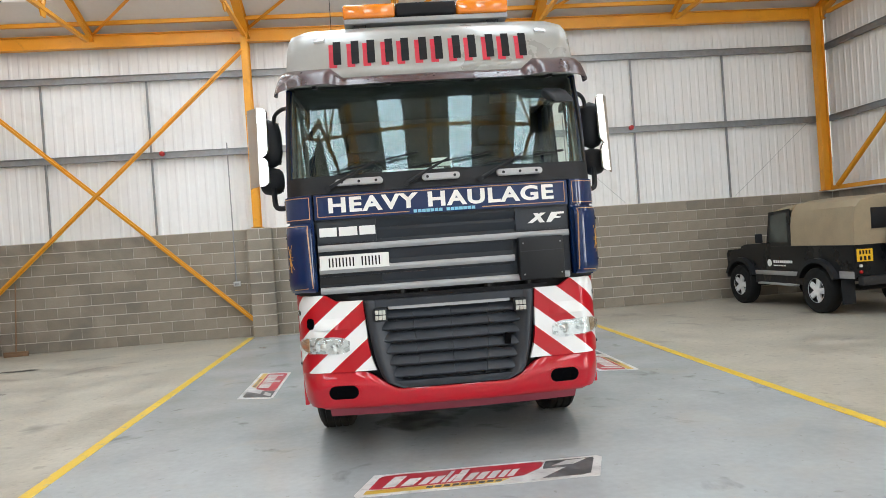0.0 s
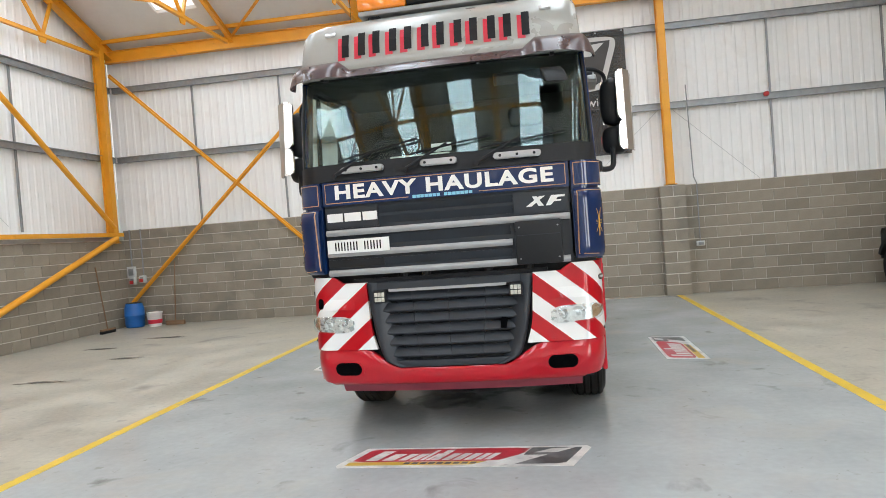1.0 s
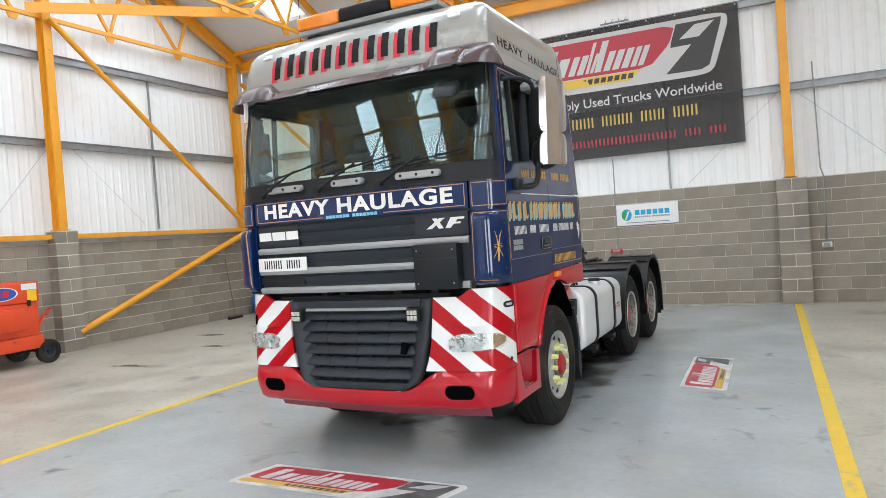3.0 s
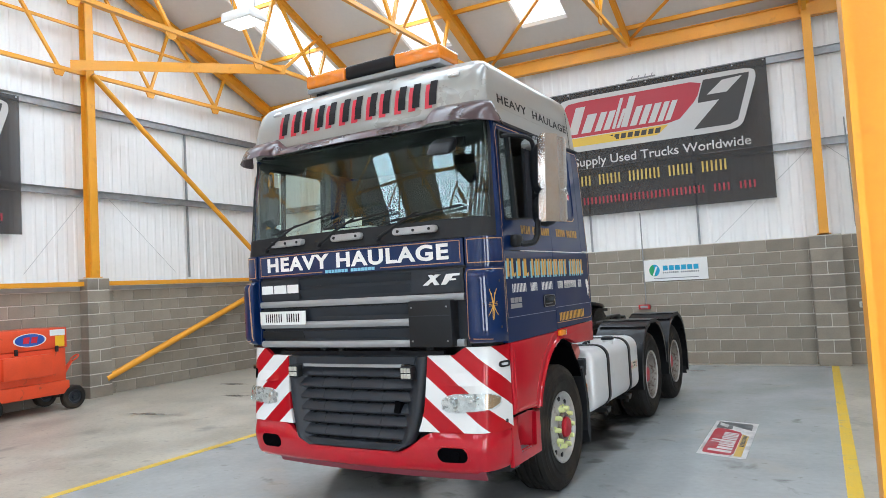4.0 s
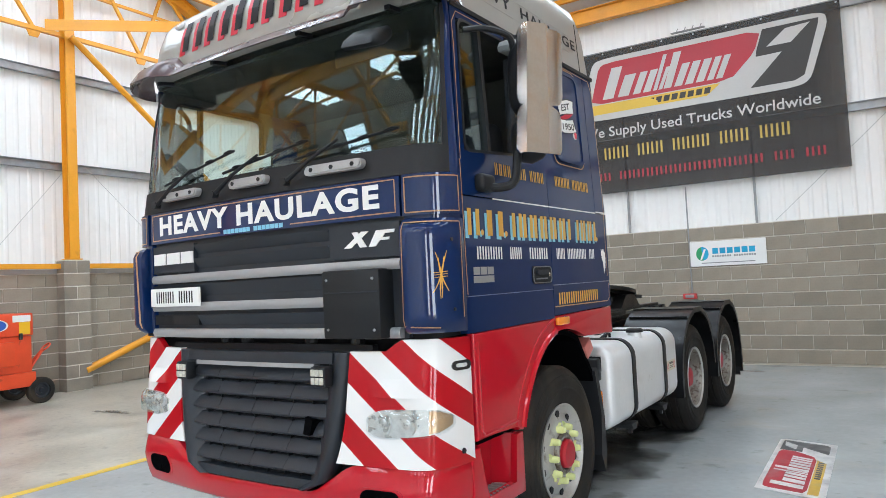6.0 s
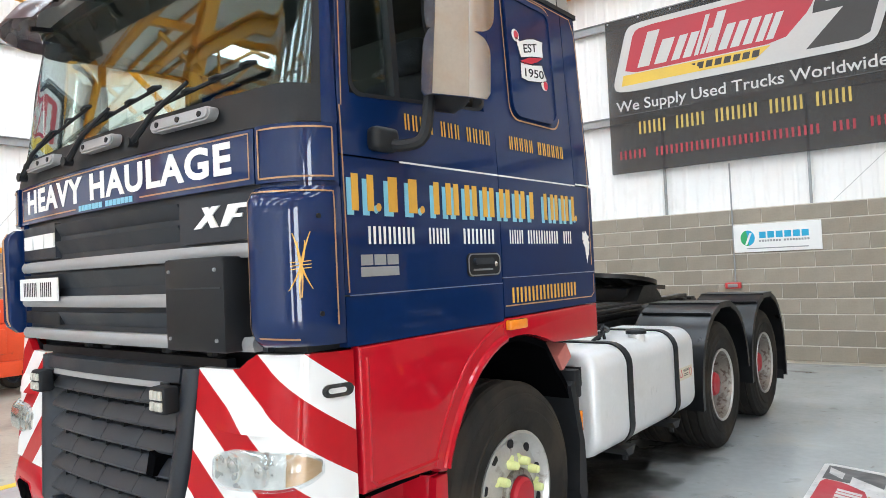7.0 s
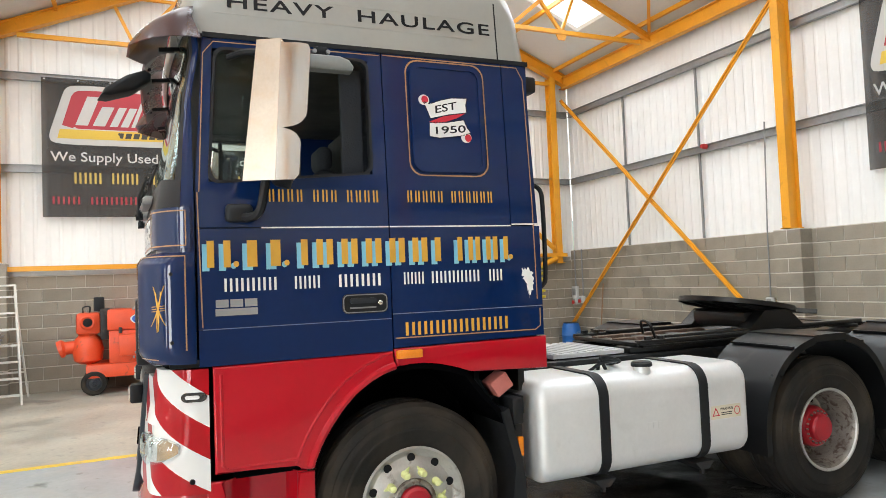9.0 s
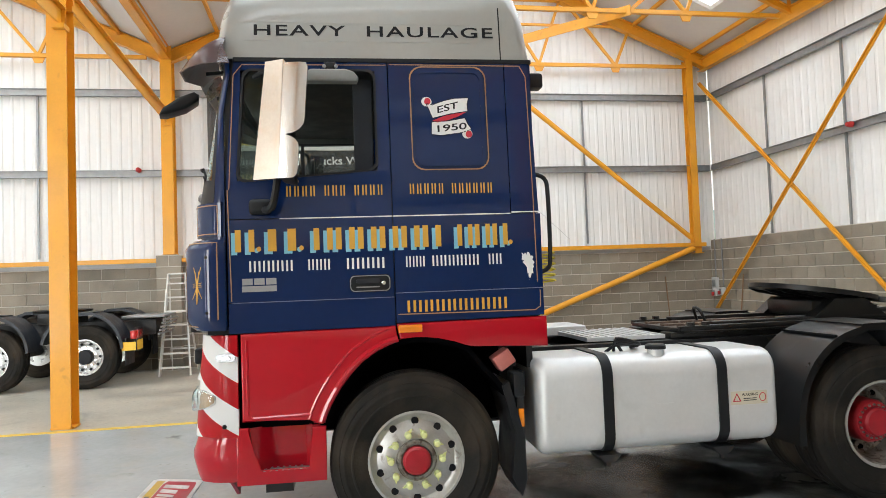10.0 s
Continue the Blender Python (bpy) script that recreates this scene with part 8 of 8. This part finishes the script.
for y, s in ((-0.88, 0.97), (-0.82, 1.0), (-0.2, 1.0), (0.3, 0.995), (0.74, 0.985)):
    prof = [(-0.795, 1.172), (-0.785, 1.55), (-0.745, 1.80), (-0.64, 1.93), (-0.35, 1.985), (0, 2.0), (0.35, 1.985), (0.64, 1.93), (0.745, 1.80), (0.785, 1.55), (0.795, 1.172)]
    wob = 0.012 * math.sin(y * 9)
    secs.append([canvas.verts.new((px * (1 if pz < 1.2 else 1) + 0.0, y, 1.172 + (pz - 1.172) * s + wob * (pz > 1.9))) for px, pz in prof])
for p, q in zip(secs, secs[1:]):
    for k in range(len(p) - 1):
        canvas.faces.new((p[k], p[k + 1], q[k + 1], q[k]))
    canvas.faces.new((p[-1], p[0], q[0], q[-1]))
canvas.faces.new(secs[0][::-1])
canvas.faces.new(secs[-1])
part("canvas_top", canvas, M_CANVAS, lr, "khaki canvas hood", sharp=30)
hood_front = B()
secs = []
for y, drop in ((0.735, 0.03), (1.10, 0.055), (1.34, 0.10), (1.40, 0.15)):
    secs.append([hood_front.verts.new((px, y, pz - drop)) for px, pz in ((-0.775, 1.86), (-0.745, 1.90), (-0.64, 1.955), (-0.35, 2.0), (0, 2.01), (0.35, 2.0), (0.64, 1.955), (0.745, 1.90), (0.775, 1.86))])
for p, q in zip(secs, secs[1:]):
    for k in range(len(p) - 1):
        hood_front.faces.new((p[k], p[k + 1], q[k + 1], q[k]))
    hood_front.faces.new((p[-1], p[0], q[0], q[-1]))
hood_front.faces.new(secs[0][::-1])
hood_front.faces.new(secs[-1])
part("cab_roof", hood_front, M_CANVAS, lr, sharp=30)
part("rear_window", box(B(), -0.48, 0.48, -0.895, -0.876, 1.42, 1.76, 0.01), M_INK, lr)
for sgn in (-1, 1):
    x0, x1 = (0.772, 0.80) if sgn > 0 else (-0.80, -0.772)
    dt = part("door_top", prism(B(), [(0.74, 1.172), (1.50, 1.172), (1.36, 1.82), (0.74, 1.86)], x0, x1), M_LRBLACK, lr)
    part("door_glass", prism(B(), [(0.82, 1.25), (1.40, 1.25), (1.29, 1.76), (0.82, 1.79)], x0 - 0.004 * (sgn < 0), x1 + 0.004 * (sgn > 0)), mat("dark_glass", (0.06, 0.075, 0.07), 0.05, coat=1.0), dt)
    part("screen_frame", prism(B(), [(1.46, 1.17), (1.52, 1.17), (1.40, 1.82), (1.34, 1.82)], min(0.70 * sgn, 0.77 * sgn), max(0.70 * sgn, 0.77 * sgn)), M_LRBLACK, lr)
    for wy in (0.0, 2.36):
        w = part("wheel", lathe(B(), [(-0.10, 0.21), (0.10, 0.215), (0.115, 0.222), (0.11, 0.20), (0.06, 0.185), (0.03, 0.07), (0.05, 0.05), (-0.1, 0.05)], 36), M_BLACK, lr)
        tp = [(-0.12, 0.215), (-0.125, 0.30), (-0.11, 0.375), (-0.08, 0.395), (0.08, 0.395), (0.11, 0.375), (0.125, 0.30), (0.12, 0.215)]
        part("tyre", lathe(B(), tp, 40, closed=True), M_CLEANTYRE, w)
        for k in range(5):
            a = 2 * math.pi * k / 5
            sp = B()
            beam(sp, (0.085, 0.05 * math.cos(a), 0.05 * math.sin(a)), (0.09, 0.205 * math.cos(a), 0.205 * math.sin(a)), 0.095, 0.03, up=(1, 0, 0))
            part("spoke", sp, M_ALLOY, w)
        part("wheel_centre", lathe(B(), [(0.05, 0.075), (0.095, 0.07), (0.10, 0.03)], 20), M_ALLOY, w)
        part("rim_edge", lathe(B(), [(0.06, 0.205), (0.112, 0.222), (0.118, 0.205)], 36, closed=True), M_ALLOY, w)
        w.matrix_local = pose(0.77 * sgn, wy, 0.395, 0, 0, 0 if sgn > 0 else 180)
        fl = arc(wy, 0.42, 0.535, 158, 22, 10) + arc(wy, 0.42, 0.46, 22, 158, 10)
        part("wheel_arch", prism(B(), fl, 0.79 * sgn, 0.90 * sgn), M_BLACK, lr, sharp=30)
    part("side_strip", box(B(), min(0.80 * sgn, 0.84 * sgn), max(0.80 * sgn, 0.84 * sgn), 0.48, 1.86, 0.62, 0.70, 0.008), M_SILVER, lr, "silver sill strip")
    part("side_step", box(B(), min(0.80 * sgn, 0.90 * sgn), max(0.80 * sgn, 0.90 * sgn), 0.55, 1.7, 0.44, 0.475, 0.006), M_SILVER, lr)
    for z in (0.73, 0.83):
        part("tail_lamp", lathe(B(), [(-0.862, 0.027), (-0.885, 0.026), (-0.89, 0.015)], 14, "y", at=(0.70 * sgn, 0, z)), M_REDLENS if z < 0.8 else M_LAMPGLASS, lr)
    bm = B()
    tube(bm, [(0.80 * sgn, 1.50, 1.22), (0.92 * sgn, 1.52, 1.25)], 0.012, 6)
    mr = part("door_mirror", bm, M_BLACK, lr)
    part("mirror_head", box(B(), min(0.86 * sgn, 1.0 * sgn), max(0.86 * sgn, 1.0 * sgn), 1.50, 1.56, 1.24, 1.42, 0.02), M_BLACK, mr)
    f = (lambda u, v, o=0.0, s=sgn: Vector((s * (0.801 + o), u, v)))
    part("door_roundel", plate(B(), f, [(1.42 + 0.07 * math.cos(a), 0.85 + 0.07 * math.sin(a)) for a in span(0, 2 * math.pi, 20)[:-1]], 0, 0.002), M_WHITE, lr, smooth=False)
    bar_parts("door_bar", f, (9,), *((0.72, 1.30)), 0.85, 0.90, 0.0, M_WHITE, lr, 0.15)
    bar_parts("door_bar", f, (5,), *((0.92, 1.30)), 0.79, 0.815, 0.0, M_WHITE, lr, 0.15)
    part("corner_plate", box(B(), min(0.8 * sgn, 0.806 * sgn), max(0.8 * sgn, 0.806 * sgn), -0.84, -0.5, 0.62, 0.74), M_SILVER, lr)
    part("rear_flap", box(B(), min(0.66 * sgn, 0.9 * sgn), max(0.66 * sgn, 0.9 * sgn), -0.66, -0.65, 0.2, 0.6), M_BLACK, lr)
np_ = part("number_plate", box(B(), -0.78, -0.50, -0.90, -0.892, 0.90, 1.10), M_PLATEYEL, lr, "yellow number plate with bars")
part("plate_mount", box(B(), -0.78, -0.50, -0.891, -0.86, 0.89, 1.11), M_BLACK, lr)
rear = (lambda u, v, o=0.0: Vector((u, -0.901 - o, v)))
bar_parts("plate_bar", rear, (4,), -0.75, -0.53, 1.015, 1.08, 0.0, M_INK, np_, 0.45)
bar_parts("plate_bar", rear, (3,), -0.75, -0.53, 0.92, 0.985, 0.0, M_INK, np_, 0.45)
sw = part("spare_wheel", lathe(B(), [(-1.13, 0.22), (-1.15, 0.30), (-1.13, 0.37), (-1.10, 0.395), (-0.94, 0.395), (-0.91, 0.37), (-0.90, 0.22)], 36, "y", closed=True, at=(0.12, 0, 1.18)), M_CLEANTYRE, lr, "black spare wheel on the tail door")
part("spare_mount", box(B(), 0.02, 0.22, -0.96, -0.861, 1.08, 1.17), M_CHASSIS, lr)
part("spare_rim", lathe(B(), [(-1.08, 0.225), (-1.06, 0.1), (-1.09, 0.08), (-0.95, 0.22)], 24, "y", at=(0.12, 0, 1.18)), M_SILVER, sw)
part("car_axle", tube(B(), [(-0.7, 0, 0.395), (0.7, 0, 0.395)], 0.06, 10), M_CHASSIS, lr)
part("car_axle", tube(B(), [(-0.7, 2.36, 0.395), (0.7, 2.36, 0.395)], 0.06, 10), M_CHASSIS, lr)

# ---- oil stains on the bay, with truck shade painted in, each with its own ragged, thinning outline ----
def oil(name, col, rough):
    """Dried oil, and shade painted along with it, that thins out towards the ragged edge of a stain one unit wide."""
    m = mat(name, col, rough, var=0.3, scale=3)
    n, lk = m.node_tree.nodes, m.node_tree.links
    tc, ln, ns, oi, ma, mr, tr, mx = (node(m, k) for k in ("ShaderNodeTexCoord", "ShaderNodeVectorMath", "ShaderNodeTexNoise", "ShaderNodeObjectInfo", "ShaderNodeMath", "ShaderNodeMapRange", "ShaderNodeBsdfTransparent", "ShaderNodeMixShader"))
    ln.operation = "LENGTH"
    ns.noise_dimensions = "4D"
    ns.inputs["Scale"].default_value, ns.inputs["Detail"].default_value = 2.2, 6
    lk.new(tc.outputs["Object"], ln.inputs[0])
    lk.new(tc.outputs["Object"], ns.inputs["Vector"])
    sc = node(m, "ShaderNodeMath")
    sc.operation = "MULTIPLY"
    sc.inputs[1].default_value = 40.0
    lk.new(oi.outputs["Random"], sc.inputs[0])
    lk.new(sc.outputs[0], ns.inputs["W"])
    ma.operation = "MULTIPLY_ADD"
    ma.inputs[1].default_value = 1.9
    lk.new(ns.outputs["Fac"], ma.inputs[0])
    lk.new(ln.outputs["Value"], ma.inputs[2])
    mr.inputs["From Min"].default_value, mr.inputs["From Max"].default_value = 0.95, 1.75
    mr.inputs["To Min"].default_value, mr.inputs["To Max"].default_value = 0.6, 0.0
    lk.new(ma.outputs[0], mr.inputs["Value"])
    lk.new(mr.outputs[0], mx.inputs[0])
    lk.new(tr.outputs[0], mx.inputs[1])
    lk.new(n["Principled BSDF"].outputs[0], mx.inputs[2])
    lk.new(mx.outputs[0], n["Material Output"].inputs[0])
    return m


M_OILSHADE = oil("old_oil_and_shade", (0.06, 0.056, 0.05), 0.3)


def stain(x, y, rx, ry, k, turn=0):
    pts = [(1.15 * math.cos(a), 1.15 * math.sin(a)) for a in span(0, 2 * math.pi, 40)[:-1]]
    ob = part("floor_stain", prism(B(), pts, -0.0005, 0.0005, "z"), M_OILSHADE, smooth=False)
    ob.matrix_world = pose(x, y, 0.0045 + 0.0003 * (k % 5), 0, 0, turn) @ Matrix.Diagonal((rx, ry, 1, 1))
    return structure(ob, "dark dried oil stain on the painted floor, deepened under the truck for its shade", "stain")


# patches beneath the truck: oil, plus its shadow painted onto the floor
for k, (x, y, rx, ry) in enumerate(((0.7, 7.4, 0.7, 0.9), (0.3, 8.9, 0.8, 0.9), (0.1, 6.6, 0.5, 0.5), (1.0, 8.4, 0.8, 1.0), (0.9, 9.6, 0.8, 1.0), (0.2, 7.9, 0.9, 0.9))):
    stain(x - 0.2, y, rx, ry, k, 35 * k)
for k, (x, y, rx, ry) in enumerate(((-6.6, 12.3, 0.6, 0.16), (-7.2, 11.2, 0.45, 0.14), (-5.9, 10.0, 0.4, 0.14), (-6.0, 8.3, 0.5, 0.12))):
    stain(x, y, rx, ry, k, 0)

# ---- block walls, last: single blocks where the walk passes nearest, the rest joined ----
BL, BH, BD, JOINT, PERP = 0.443, 0.208, 0.10, 0.017, 0.007


def block_mesh(w):
    bm = B()
    box(bm, 0, w, 0, BD, 0, BH, 0.004, seg=1)
    me = bpy.data.meshes.new("block")
    for f in bm.faces:
        f.smooth = False
    bm.to_mesh(me)
    bm.free()
    me.materials.append(M_BLOCK)
    return me


WHOLE = block_mesh(BL)


def block_wall(name, m, length, single, label, rows=10, piers=()):
    """A wall of blocks in running bond along local x; single(s) tells whether a block at s is an object of its own."""
    wall = thing(name, label, "wall", kind="structure")
    wall.matrix_world = m
    bm = B()
    box(bm, 0, length, 0.004, 0.2, -0.05, rows * (BH + JOINT) - 0.004)
    part("mortar", bm, M_MORTAR, wall, smooth=False)
    rest, rng = B(), random.Random(len(name))
    n = 0
    for r in range(rows):
        z = r * (BH + JOINT)
        s = -(BL + PERP) / 2 if r % 2 else 0.0
        while s < length - 0.05:
            a, b = max(s, 0.0), min(s + BL, length)
            dy = -0.004 + rng.uniform(-0.0015, 0.0015)
            if b - a > 0.05:
                if single(a) and b - a > BL - 0.01:
                    o = new("block", WHOLE)
                    o.parent = wall
                    o.matrix_local = pose(a, dy, z)
                    n += 1
                else:
                    box(rest, a, b, dy, dy + 0.09, z, z + BH, 0.004, seg=1)
            s += BL + PERP
    # piers: two stretchers wide
    for c, w, d in piers:
        bm = B()
        box(bm, c - w / 2 + 0.004, c + w / 2 - 0.004, -d + 0.004, 0.05, -0.05, 10 * (BH + JOINT) - 0.002)
        part("pier_core", bm, M_MORTAR, wall, smooth=False)
        for r in range(10):
            z = r * (BH + JOINT)
            if r % 2:
                cuts = ((c - w / 2, c - 0.005), (c + 0.005, c + w / 2))
            else:
                cuts = ((c - w / 2, c + w / 2),)
            for a, b in cuts:
                bk = B()
                box(bk, a, b, -d, 0.0, z, z + BH, 0.005, seg=1)
                part("pier_block", bk, M_BLOCK, wall, smooth=False)
    o = part("far_blocks", rest, M_BLOCKREST, wall, smooth=False)
    o["kind"] = "stuff"
    return wall


block_wall("block_wall_north", pose(WEST, NORTH, 0), EAST - WEST, lambda s: 3.4 < s < 16.4, "grey concrete block wall with pale mortar joints",
           piers=((-2.80 - WEST, 0.49, 0.26), (3.42 - WEST, 0.49, 0.26)))
block_wall("block_wall_west", pose(WEST, SOUTH, 0, 0, 0, 90), NORTH - SOUTH - 0.006, lambda s: 11.2 < s < 24.0, "grey concrete block wall with pale mortar joints",
           9, ((9.42 - SOUTH, 0.46, 0.24), (VALLEY - SOUTH, 0.46, 0.24)))
block_wall("block_wall_east", pose(EAST, ADDED_DOOR[0], 0, 0, 0, -90), ADDED_DOOR[0] - SOUTH, lambda s: False, "grey concrete block wall beside the added doorway")
block_wall("block_wall_east", pose(EAST, NORTH - 0.006, 0, 0, 0, -90), NORTH - ADDED_DOOR[1] - 0.006, lambda s: False, "grey concrete block wall with pale mortar joints",
           piers=((NORTH - 9.31, 0.46, 0.24),))
